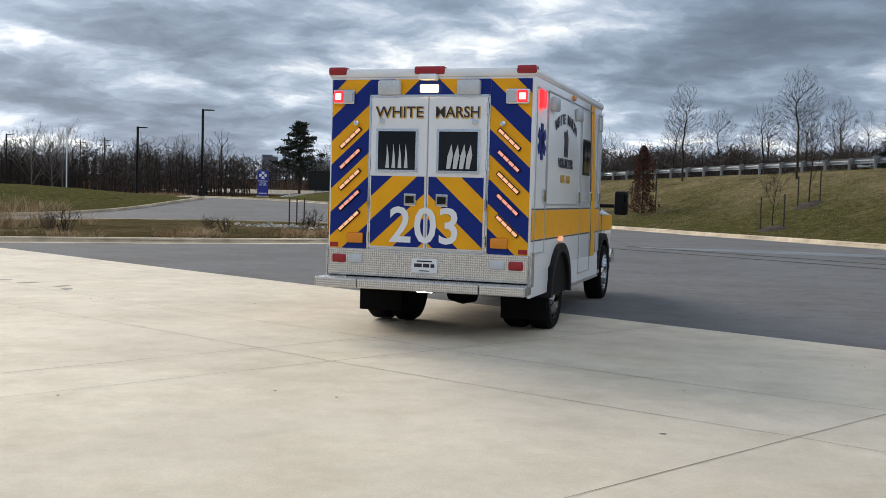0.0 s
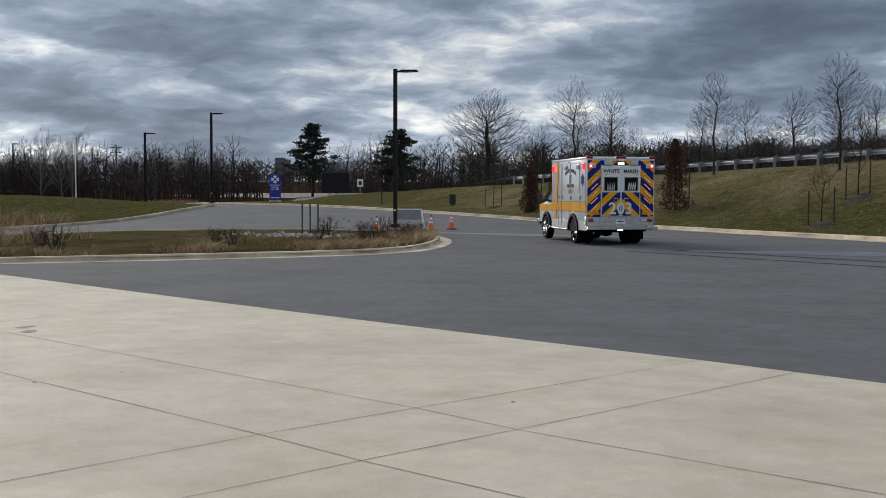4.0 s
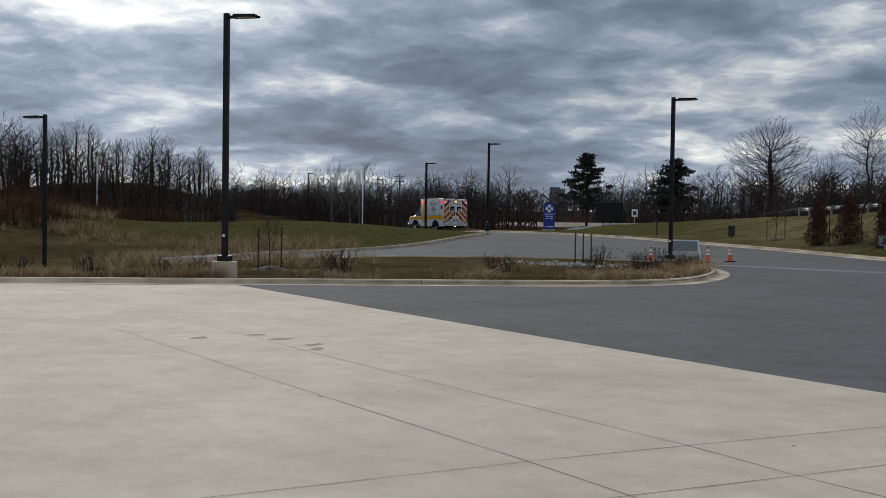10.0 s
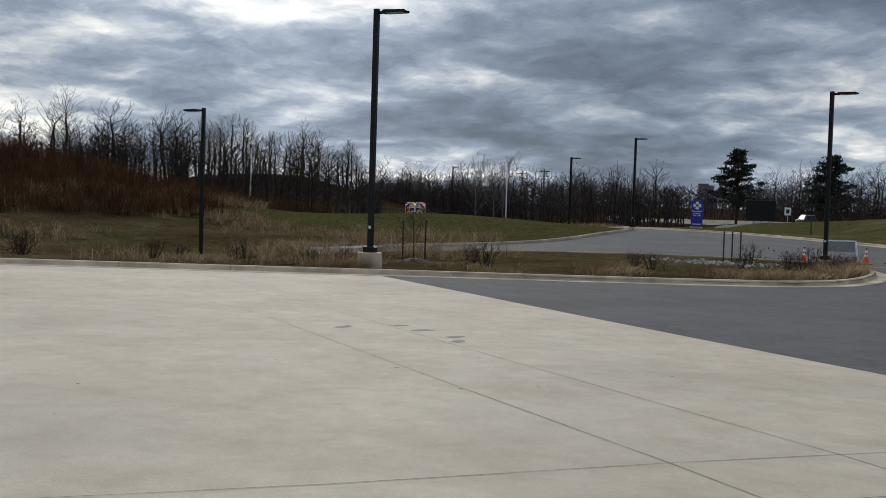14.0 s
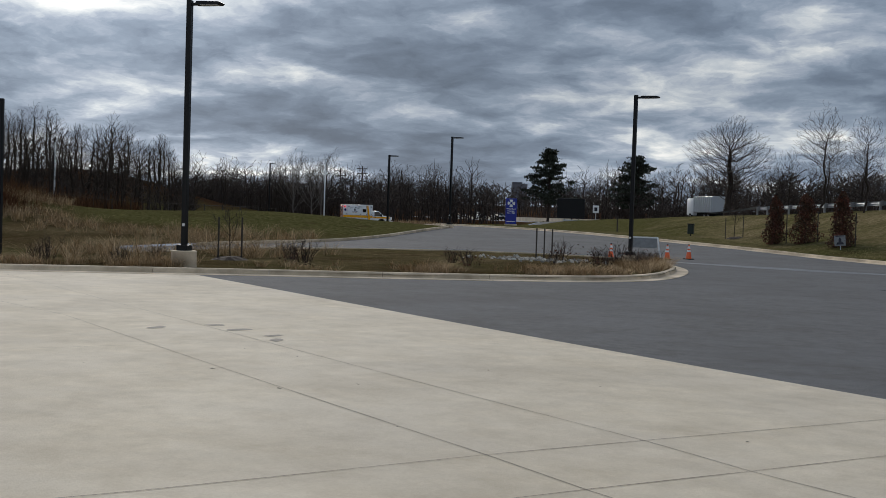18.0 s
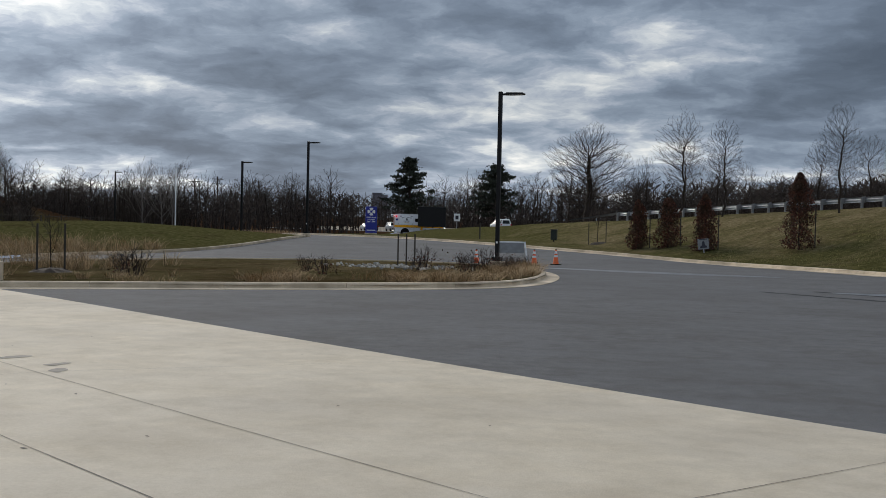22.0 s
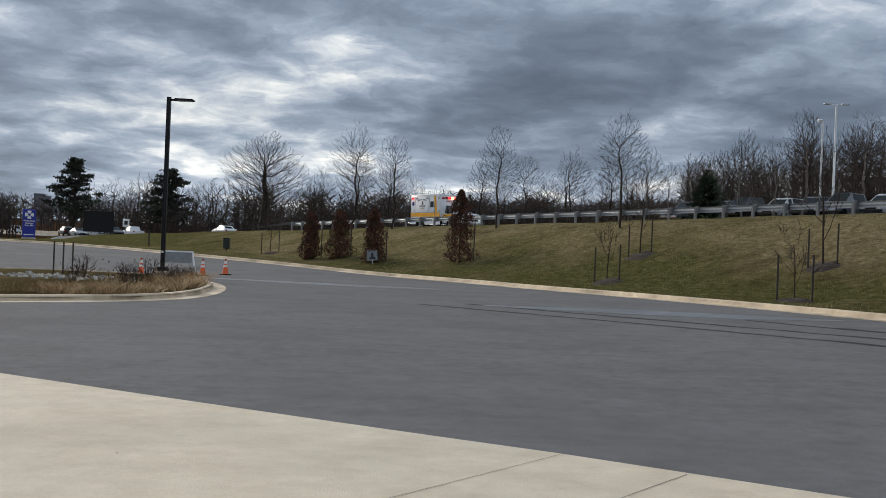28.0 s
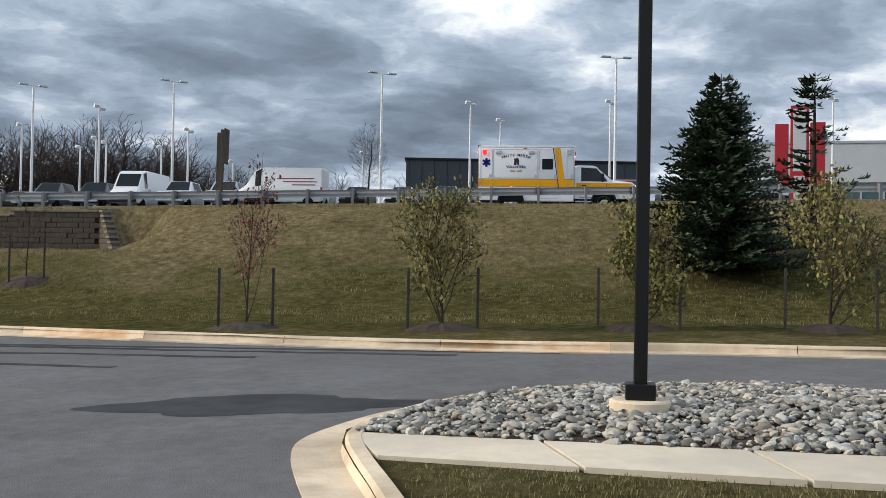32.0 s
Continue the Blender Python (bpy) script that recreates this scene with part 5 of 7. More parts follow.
# ---- retaining wall at the culvert ----
def retaining_wall():
    W = thing("retaining_wall", "weathered brown block retaining wall stepping down into the bank", "retaining wall", kind="structure")
    blk = Geo().box(-0.215, 0.215, -0.15, 0.15, 0.002, 0.198, 0.014).mesh("block", BLOCKST)
    cap = Geo().box(-0.228, 0.228, -0.19, 0.19, 0.003, 0.09, 0.012).mesh("cap_block", BLOCKCAP)
    rnd = random.Random(8)
    a, b = Vector((22.1, 41.3)), Vector((25.1, 36.7))
    d = (b - a).normalized()
    yaw = math.degrees(math.atan2(d.y, d.x))
    n = int((b - a).length / 0.44)
    z0 = 2.2
    for k in range(n):
        # the end away from the yard is two courses lower
        rows = 8 if k >= 4 else 7 if k >= 1 else 6
        for r in range(rows):
            p = a + d * (k * 0.44 + (0.22 if r % 2 else 0))
            part("block", blk, None, W, m=pose(p.x + rnd.uniform(-0.02, 0.02), p.y + rnd.uniform(-0.012, 0.012), z0 + r * 0.2, 0, 0, yaw + rnd.uniform(-1.5, 1.5)))
        p = a + d * (k * 0.44 + 0.1)
        part("cap_block", cap, None, W, m=pose(p.x, p.y, z0 + rows * 0.2, 0, 0, yaw + rnd.uniform(-1, 1)))
    # wing of steps coming forward out of the slope
    nrm = Vector((d.y, -d.x))
    w = (d * 0.62 + nrm * 0.78).normalized()
    wyaw = math.degrees(math.atan2(w.y, w.x))
    start = a + d * (n * 0.44 + 0.05)
    for r in range(8):
        for k in range(9 - r):
            p = start + w * (k * 0.21 + (0.1 if r % 2 else 0)) if k == 8 - r else start + w * (k * 0.21)
            if k % 2 == 0 or k == 8 - r:
                part("block", blk, None, W, m=pose(p.x, p.y, z0 + r * 0.2, 0, 0, wyaw + rnd.uniform(-3, 3)))
        p = start + w * ((8 - r) * 0.21 + 0.05)
        part("cap_block", cap, None, W, m=pose(p.x, p.y, z0 + r * 0.2 + 0.2, 0, 0, wyaw + rnd.uniform(-4, 4)))
    # rubble spilling down at the low end
    for k in range(16):
        t = rnd.random()
        p = a - d * (0.3 + 2.2 * t) + nrm * rnd.uniform(0.5, 1.5)
        bm = bmesh.new()
        q = rnd.uniform(0.05, 0.1)
        bmesh.ops.create_icosphere(bm, subdivisions=1, radius=1, matrix=pose(p.x, p.y, land_z(p.x, p.y) + 0.03, rnd.uniform(0, 90), rnd.uniform(0, 90), 0) @ Matrix.Diagonal((q * 1.3, q, q * 0.7, 1)))
        part("rubble_stone", Geo().bm(bm), STONES, W)


retaining_wall()


# ---- leaning sign posts, bin, yard sign ----
P1 = thing("sign_post_pair", "two weathered timber posts leaning, with a narrow dark panel edge", "sign post", m=pose(31.4, 37.8, 3.95, 0, 3.0, 30))
for i in (0, 1):
    part("post", Geo().box(-0.10 + i * 0.34, 0.06 + i * 0.34, -0.08, 0.08, -0.5, 3.9 - 0.1 * i, 0.01), WOODST, P1, m=pose(0, i * 0.25, 0, 0, -1.5 * i, 0))
part("sign_panel", Geo().box(-0.12, 0.42, -0.14, -0.09, 2.4, 3.95, 0.005), WOODST, P1, "plain dark back of a road sign")

BN = thing("litter_bin", "small dark green bin on a post in the grass", "bin", m=pose(-13.2, 78.9, land_z(-13.2, 78.9)))
part("drum", Geo().box(-0.22, 0.22, -0.22, 0.22, 0.25, 0.95, 0.04), material("dark_green_metal", (0.012, 0.022, 0.016), 0.5), BN)
part("lid", Geo().box(-0.25, 0.25, -0.25, 0.25, 0.95, 1.03, 0.03), BLACKM, BN)
part("post", Geo().box(-0.04, 0.04, -0.04, 0.04, -0.2, 0.3), BLACKM, BN)

YS = thing("yard_sign", "small white square sign with a dark printed picture", "sign", m=pose(-2.05, 62.5, land_z(-2.05, 62.5) - 0.3, -10, -6, 2))
part("board", Geo().box(-0.30, 0.30, -0.012, 0.012, 0.60, 1.20, 0.004), RAILPOST, YS, "weathered grey board")
part("picture", Geo().prism([(-0.2, 0.68), (0.2, 0.68), (0.16, 0.8), (0.08, 0.82), (0.07, 0.98), (0.0, 1.1), (-0.07, 0.98), (-0.08, 0.82), (-0.16, 0.8)], -0.018, -0.0125, "y"), LETTER, YS, "dark printed shape")
part("print_bar", Geo().box(-0.22, 0.22, -0.018, -0.0125, 1.14, 1.18), LETTER, YS)
part("stake", Geo().box(-0.02, 0.02, 0.012, 0.04, -0.2, 0.9), GALV, YS)
FP = thing("field_post", "short dark post in the grass", "post", m=pose(-20.5, 86.0, land_z(-20.5, 86.0)))
part("post", Geo().box(-0.05, 0.05, -0.05, 0.05, -0.2, 1.3, 0.01), WOODST, FP)


# ---- pebble island ----
def rock_island():
    def top(x, y):
        return base_z(x, y) + 0.16
    # concrete strip across the island
    W = thing("sidewalk", "pale concrete sidewalk slabs across the island", "sidewalk", kind="structure")
    a0, a1, b0, b1 = Vector((9.2, 8.35)), Vector((8.55, 7.42)), Vector((14.4, -2.85)), Vector((13.2, -3.3))
    n = 7
    for k in range(n):
        t0, t1 = k / n + (0.002 if k else 0), (k + 1) / n - 0.002
        q = [a1.lerp(b1, t0), a0.lerp(b0, t0), a0.lerp(b0, t1), a1.lerp(b1, t1)]
        g = Geo().prism([(0, 0)] * 4, 0, 1)
        g.v = [(p.x, p.y, base_z(p.x, p.y) - 0.05) for p in q] + [(p.x, p.y, top(p.x, p.y) - 0.012) for p in q]
        part("slab", g, WALK, W)
    # pebbles
    rnd = random.Random(12)
    region = [(9.22, 8.3), (9.6, 8.48), (10.4, 8.72), (11.07, 8.83), (11.88, 8.78), (12.55, 8.6), (13.08, 8.34), (13.66, 7.9), (14.57, 6.92), (14.95, 6.0), (15.1, 4.8), (15.4, 2.0), (15.6, -2.8), (14.38, -2.83)]

    def heap(x, y):
        d = min(math.dist((x, y), p) for p in dense(region, 0.5, True))
        return top(x, y) + 0.0 + 0.07 * smooth01(d / 1.6)
    bed = Geo()
    ring = dense(region, 0.8, True)
    c = (13.0, 4.6)
    bed.v = [(x, y, top(x, y) - 0.02) for x, y in ring]
    inner = [(c[0] + (x - c[0]) * 0.55, c[1] + (y - c[1]) * 0.55) for x, y in ring]
    bed.v += [(x, y, heap(x, y) - 0.03) for x, y in inner]
    bed.v.append((c[0], c[1], heap(*c) - 0.03))
    m = len(ring)
    bed.f = [(i, (i + 1) % m, m + (i + 1) % m, m + i) for i in range(m)] + [(m + i, m + (i + 1) % m, 2 * m) for i in range(m)]
    tagged(part("pebble_bed", bed, MULCH), "dark bed under the river pebbles", "ground", kind="structure")
    shapes = []
    for k in range(10):
        bm = bmesh.new()
        bmesh.ops.create_icosphere(bm, subdivisions=2 if k % 3 == 0 else 1, radius=1)
        for v in bm.verts:
            v.co *= 1 + 0.28 * noise.noise(v.co * 1.3 + Vector((k * 7.1, 0, 0)))
        g = Geo().bm(bm)
        shapes.append(g)
    near, rest, count = [], Geo(), 0
    owner = thing("pebbles", "grey and white rounded river pebbles in the island", "pebbles", kind="stuff")
    meshes = [s.mesh("pebble", STONES, True) for s in shapes]
    tries = 0
    while count < 8500 and tries < 60000:
        tries += 1
        x, y = rnd.uniform(9.1, 15.6), rnd.uniform(-2.8, 9.0)
        if not inside(region, x, y) or math.dist((x, y), (11.66, 6.7)) < 0.30:
            continue
        r = rnd.choice((0.02, 0.027, 0.033, 0.04, 0.05)) * rnd.uniform(0.8, 1.25)
        z = heap(x, y) + rnd.uniform(-0.02, 0.03)
        m = pose(x, y, z, rnd.uniform(-25, 25), rnd.uniform(-25, 25), rnd.uniform(0, 360)) @ Matrix.Diagonal((r * rnd.uniform(1.0, 1.5), r, r * rnd.uniform(0.5, 0.75), 1))
        k = rnd.randrange(10)
        s = shapes[k]
        if len(near) < 290 and math.dist((x, y), (10.4, 7.3)) < 1.2:
            near.append(part("pebble", meshes[k], None, owner, m=m))
        else:
            rest.add([m @ Vector(v) for v in s.v], s.f)
        count += 1
    ob = part("pebble_layer", rest, STONES, owner, smooth=True)
    ob["kind"] = "stuff"


rock_island()


# ---- trees ----
TWIG_MIN = [0.009]      # thinnest twig radius
RATIO = [0.5]           # thickness of a limb beside the one that bears it
FEW = [0]               # fewer segments a twig in far trees


def grow(rnd, tg, wg, p, d, length, r, lev, last, kids, lift, clear=0.3):
    n = (5 if lev == 0 else 3 if lev < last else 2) if not FEW[0] else 3 if lev == 0 else 2 if lev == 1 else 1
    pts, dirs = [p], [d]
    for i in range(n):
        j = 0.07 if lev == 0 else 0.2
        d = (d + Vector((rnd.uniform(-j, j), rnd.uniform(-j, j), rnd.uniform(-j, j) + lift * (0 if lev == 0 else 1)))).normalized()
        p = p + d * (length / n)
        pts.append(p)
        dirs.append(d)
    radii = [r * (1 - 0.62 * i / n) for i in range(n + 1)]
    (tg if lev < 2 else wg).tube(pts, radii, 7 if lev == 0 else 4 if lev == 1 else 3, False)
    if lev == last:
        return
    for k in range(kids[lev]):
        t = clear + (1 - clear) * (k + rnd.random()) / kids[lev] if lev == 0 else rnd.uniform(0.25, 1.0)
        f = min(t * n, n - 0.001)
        i = int(f)
        q = pts[i].lerp(pts[i + 1], f - i)
        axis = dirs[i].orthogonal().normalized()
        axis = Matrix.Rotation(rnd.uniform(0, 2 * math.pi), 3, dirs[i]) @ axis
        ang = rnd.uniform(0.5, 1.0) if lev == 0 else rnd.uniform(0.4, 0.9)
        nd = (Matrix.Rotation(ang, 3, axis) @ dirs[i]).normalized()
        grow(rnd, tg, wg, q, nd, length * rnd.uniform(0.42, 0.62) * (1.15 - 0.55 * t if lev == 0 else 0.95), max(TWIG_MIN[0], radii[i] * RATIO[0]), lev + 1, last, kids, lift)


def bare_tree_geo(seed, h, r, kids=(10, 6, 5), lift=0.1, clear=0.25, trunk=0.72):
    rnd = random.Random(seed)
    tg, wg = Geo(), Geo()
    grow(rnd, tg, wg, Vector((0, 0, -0.3)), Vector((rnd.uniform(-0.04, 0.04), rnd.uniform(-0.04, 0.04), 1)).normalized(), h * trunk, r, 0, len(kids), kids, lift, clear)
    top = max(v[2] for v in wg.v)
    k = h / top
    for g in (tg, wg):
        g.v = [(x * k, y * k, z * k if z > 0 else z) for x, y, z in g.v]
    return tg, wg


def stand(name, label, cat, group, geos, x, y, z, turn, scale=1.0, mats=(BARK, TWIG), extra=None):
    T = thing(name, label, cat, group, pose(x, y, z, 0, 0, turn))
    part("trunk", geos[0], mats[0], T, m=Matrix.Diagonal((scale, scale, scale, 1)))
    part("crown", geos[1], mats[1], T, m=Matrix.Diagonal((scale, scale, scale, 1)))
    return T


def meshes_of(geos, mats):
    return geos[0].mesh("trunk", mats[0], True), geos[1].mesh("crown", mats[1])


def crown_tree(seed, h, half, base, n, r0, thin=0.009, sides=3, split=0.03):
    """A bare tree whose limbs fork towards points spread through a rounded crown; limbs thicken with what they bear."""
    rnd = random.Random(seed)
    P, par, run = [np.array((0, 0, -0.3))], [-1], [0.0]

    def add(p, k):
        P.append(np.array(p, float))
        par.append(k)
        run.append(run[k] + float(np.linalg.norm(P[-1] - P[k])))
        return len(P) - 1
    k, z, lx, ly = 0, 0.0, 0.0, 0.0
    while z < h * 0.62:
        z += h * 0.05
        lx, ly = lx + rnd.gauss(0, 0.008) * h, ly + rnd.gauss(0, 0.008) * h
        k = add((lx, ly, z), k)
        run[-1] *= 0.7
    goals = []
    for _ in range(n):
        v = Vector((rnd.gauss(0, 1), rnd.gauss(0, 1), rnd.gauss(0, 1))).normalized() * rnd.random() ** 0.42
        lump = 0.9 + 0.22 * noise.noise(v * 1.6 + Vector((seed, 0, 0)))
        taper = 1.0 - 0.25 * max(0.0, v.z)
        goals.append((v.x * half * lump * taper, v.y * half * lump * taper, base + (h - base) * (0.5 + 0.5 * v.z * lump)))
    goals.sort(key=lambda g: math.dist(g, (0, 0, base)) * rnd.uniform(0.8, 1.2))
    arr = np.zeros((3 * n + 60, 3))
    way = np.zeros(3 * n + 60)
    m = len(P)
    arr[:m], way[:m] = np.array(P), run
    for g in goals:
        p = np.array(g)
        a = arr[:m]
        aside = np.hypot(a[:, 0] - p[0], a[:, 1] - p[1])
        cost = np.linalg.norm(a - p, axis=1) + 0.5 * way[:m] + 0.9 * np.maximum(0, a[:, 2] - p[2] + 0.55 * aside) + (a[:, 2] < base * 0.75) * 99
        k = int(np.argmin(cost))
        d = float(np.linalg.norm(p - P[k]))
        if d > 0.03 * h:
            mid = (p + P[k]) / 2 + np.array([rnd.gauss(0, 0.045) * d, rnd.gauss(0, 0.045) * d, rnd.uniform(-0.02, 0.08) * d])
            k = add(mid, k)
            arr[m], way[m] = P[-1], run[-1]
            m += 1
        add(p, k)
        arr[m], way[m] = P[-1], run[-1]
        m += 1
    load = [0] * len(P)
    for q in range(len(P) - 1, 0, -1):
        load[q] += 1
        load[par[q]] += load[q]
    top = load[0] ** 0.5
    rad = [max(thin, r0 * (w ** 0.5) / top) for w in load]
    tg, wg = Geo(), Geo()
    for q in range(1, len(P)):
        a, b = rad[min(q, len(rad) - 1)] if par[q] else rad[q] * 1.25, rad[q]
        g = tg if b > r0 * split * 8 or par[q] == 0 else wg
        g.tube([P[par[q]], P[q]], [min(a * 1.12, rad[par[q]]), b], 7 if b > 0.08 else sides, False)
    return tg, wg


OAKG = meshes_of(crown_tree(3, 11.6, 5.6, 2.6, 3800, 0.34, 0.008), (BARK, TWIG))
BARE = [meshes_of(crown_tree(20 + k, 8.0, 1.9 + 0.25 * (k % 3), 1.5, 1300, 0.085, 0.007), (BARK, TWIG)) for k in range(4)]
TALL = [meshes_of(crown_tree(40 + k, 11.0, 2.1 + 0.3 * k, 2.2, 1400, 0.115, 0.008), (BARK_PALE, TWIG)) for k in range(3)]


def az_xy(az, d):
    return -math.sin(radians(az)) * d, math.cos(radians(az)) * d


x, y = az_xy(7.6, 118)
stand("oak_tree", "large bare spreading oak with a broad rounded crown", "tree", "", OAKG, x, y, 1.6, 30, 1.08)
# roadside trees beyond the highway: bearing, distance, height, variant
for i, (az, d, rise, k, pale) in enumerate(((2.7, 106, 5.3, 0, 0), (1.0, 104, 4.6, 1, 0), (-0.3, 118, 4.1, 2, 0), (-3.9, 92, 5.0, 3, 0), (-6.3, 90, 5.3, 1, 0), (-8.8, 88, 5.7, 2, 0), (-10.8, 92, 5.4, 0, 0), (-12.6, 84, 5.9, 3, 0), (-5.2, 112, 4.2, 0, 0), (4.6, 125, 4.2, 3, 0), (-7.6, 110, 4.4, 1, 0),
                                         (-17.4, 79, 7.0, 0, 1), (-15.0, 90, 5.6, 1, 1), (-19.0, 80, 6.6, 2, 1), (-20.3, 82, 8.1, 0, 1), (-13.8, 96, 5.2, 2, 1), (-16.4, 96, 5.9, 1, 1), (-23.4, 100, 8.0, 2, 1), (-22.1, 96, 7.0, 1, 1), (-25.0, 108, 7.6, 0, 1))):
    x, y = az_xy(az, d)
    q, s = road_qs(x, y)
    src, h0 = (TALL, 11.0) if pale else (BARE, 8.0)
    h = 1.75 + d * math.tan(radians(rise)) - road_z(s) + 0.3
    stand("roadside_tree", "tall pale-barked bare tree beyond the highway" if pale else "bare young roadside tree beyond the guardrail", "tree", "trees along the highway", src[k % len(src)], x, y, road_z(s) - 0.3, 47 * i, h / h0)
# trees on the near bank, in front of the rail
for i, (az, d, h, k) in enumerate(((3.0, 84, 8.6, 2), (0.9, 79, 7.2, 0), (-4.6, 68, 6.6, 3), (-10.9, 57.5, 6.4, 1))):
    x, y = az_xy(az, d)
    stand("bank_tree", "bare slender tree on the grass bank by the guardrail", "tree", "trees on the bank", BARE[k], x, y, land_z(x, y), 61 * i, h / 8.0)


def leafy(seed, n, zone, size, flat=0.5):
    """Many small leaf clumps; zone(rnd) gives a point."""
    rnd = random.Random(seed)
    g = Geo()
    for _ in range(n):
        p = Vector(zone(rnd))
        m = Euler((rnd.uniform(0, 6.3), rnd.uniform(0, 6.3), rnd.uniform(0, 6.3))).to_matrix()
        s = size * rnd.uniform(0.6, 1.4)
        k = len(g.v)
        g.v += [tuple(p + m @ Vector(v) * s) for v in ((-0.5, 0, 0), (0, -0.32 * flat * 2, 0.08), (0.55, 0, 0), (0, 0.32 * flat * 2, 0.08))]
        g.f.append((k, k + 1, k + 2, k + 3))
    return g


# fir and pines
def fir_geo(seed, h, w, droop=0.25, count=13, step=0.13):
    rnd = random.Random(seed)
    tr, cr = Geo().tube([(0, 0, -0.3), (0, 0, h * 0.5), (0, 0, h)], [0.022 * h, 0.013 * h, 0.01], 8), Geo()
    z = 0.25
    while z < h - 0.12:
        f = 1 - z / h
        reach = w * min(1.0, 0.72 + z * 0.5) * (f ** 0.75) * rnd.uniform(0.8, 1.12) + 0.08
        for b in range(count if f > 0.15 else 6):
            a = rnd.uniform(0, 6.283)
            r = reach * rnd.uniform(0.65, 1.12)
            n = max(4, int(r / 0.10))
            for j in range(n):
                t = (j + rnd.random()) / n
                px, py = math.cos(a) * r * t, math.sin(a) * r * t
                pz = z - droop * r * t + 0.16 * r * t * t + rnd.uniform(-0.05, 0.05)
                for side in (-1, 1):
                    rise = rnd.uniform(-0.05, 0.16)
                    wd = 0.36 * (1.1 - 0.55 * t)
                    sa = a + side * rnd.uniform(0.5, 1.1)
                    ex, ey = math.cos(sa) * wd, math.sin(sa) * wd
                    k = len(cr.v)
                    cr.v += [(px, py, pz), (px + ex * 0.5 - ey * 0.16, py + ey * 0.5 + ex * 0.16, pz + 0.02), (px + ex, py + ey, pz + rise), (px + ex * 0.5 + ey * 0.16, py + ey * 0.5 - ex * 0.16, pz - 0.03)]
                    cr.f.append((k, k + 1, k + 2, k + 3))
        z += step + 0.05 * rnd.random()
    return tr, cr


FIRM = meshes_of(fir_geo(3, 6.0, 2.85, 0.12, 18), (BARK, FIRG))
x, y = 31.3, 14.6
stand("fir_tree", "dense dark green fir tree on the bank", "tree", "firs", FIRM, x, y, land_z(x, y), 20, 1.0)
x, y = az_xy(-15.6, 74)
stand("fir_tree", "dark green fir tree beyond the guardrail", "tree", "firs", FIRM, x, y, road_z(road_qs(x, y)[1]) - 0.2, 100, 0.72)
x, y = 34.4, 12.9
FIR2 = meshes_of(fir_geo(9, 5.2, 1.9, -0.12, 2, 0.2), (BARK, FIRG))
stand("fir_tree", "thin sparse fir tree with upswept branches", "tree", "firs", FIR2, x, y, land_z(x, y), 70, 1.1)


def pine_geo(seed, h):
    rnd = random.Random(seed)
    tr, cr = Geo().tube([(0, 0, -0.5), (0.1, 0, h * 0.5), (0, 0, h * 0.97)], [0.28, 0.2, 0.05], 8), Geo()
    for k in range(84):
        z = h * (0.22 + 0.76 * k / 84)
        f = 1 - k / 84
        a = rnd.uniform(0, 6.283)
        r = (0.7 + 4.2 * min(1.0, f * 1.5) ** 0.8) * rnd.uniform(0.4, 1.15)
        tip = Vector((math.cos(a) * r, math.sin(a) * r, z + 0.12 * r))
        tr.tube([(0, 0, z), tip], [0.06, 0.02], 4, False)
        for j in range(5):
            c = Vector((0, 0, z)).lerp(tip, rnd.uniform(0.25, 1.05))
            sub = leafy(rnd.random(), 16, lambda q: c + Vector((q.gauss(0, 0.38), q.gauss(0, 0.38), q.gauss(0, 0.16))), 0.42)
            cr.add(sub.v, sub.f)
    return tr, cr


for i, (az, d, h) in enumerate(((17.2, 195, 13.4), (12.4, 188, 12.0))):
    x, y = az_xy(az, d)
    stand("pine_tree", "tall ragged dark pine rising over the far woods", "tree", "pines", meshes_of(pine_geo(60 + i, h), (BARK, PINEG)), x, y, 1.4, 0)


# rust-brown evergreens with stakes
def column_zone(h, w):
    def f(rnd):
        t = rnd.random() ** 0.9
        a = rnd.uniform(0, 6.283)
        lump = 0.72 + 0.9 * noise.noise(Vector((math.cos(a) * 1.7, math.sin(a) * 1.7, t * 6 + h * 9)))
        r = w * max(0.15, lump) * (min(1, t * 5 + 0.6)) * (1 - t) ** 0.5 * rnd.random() ** 0.35 + 0.02
        return (math.cos(a) * r, math.sin(a) * r, 0.05 + t * h)
    return f


def stake(x, y, h, tilt=0.0, turn=0.0):
    T = thing("tree_stake", "weathered square wooden tree stake", "stake", "tree stakes", pose(x, y, land_z(x, y), tilt, 0, turn))
    part("post", Geo().box(-0.03, 0.03, -0.03, 0.03, -0.3, h, 0.006), WOODST, T)
    return T


for i, (x, y, h, w) in enumerate(((-6.23, 68.5, 3.1, 0.82), (-4.33, 67.2, 3.1, 1.05), (-2.1, 63.4, 3.25, 0.9), (2.6, 58.0, 3.85, 1.2))):
    T = thing("evergreen_shrub", "rust-brown dying columnar evergreen on the grass", "shrub", "brown evergreens", pose(x, y, land_z(x, y)))
    tr = Geo().tube([(0, 0, -0.2), (0.04, 0, h * 0.9)], [0.05, 0.015], 6)
    part("trunk", tr, BARK, T)
    part("crown", leafy(70 + i, 6000, column_zone(h, w), 0.10), RUST, T, "rust-brown foliage")
    stake(x + 0.75, y - 0.4, 2.0, 2)


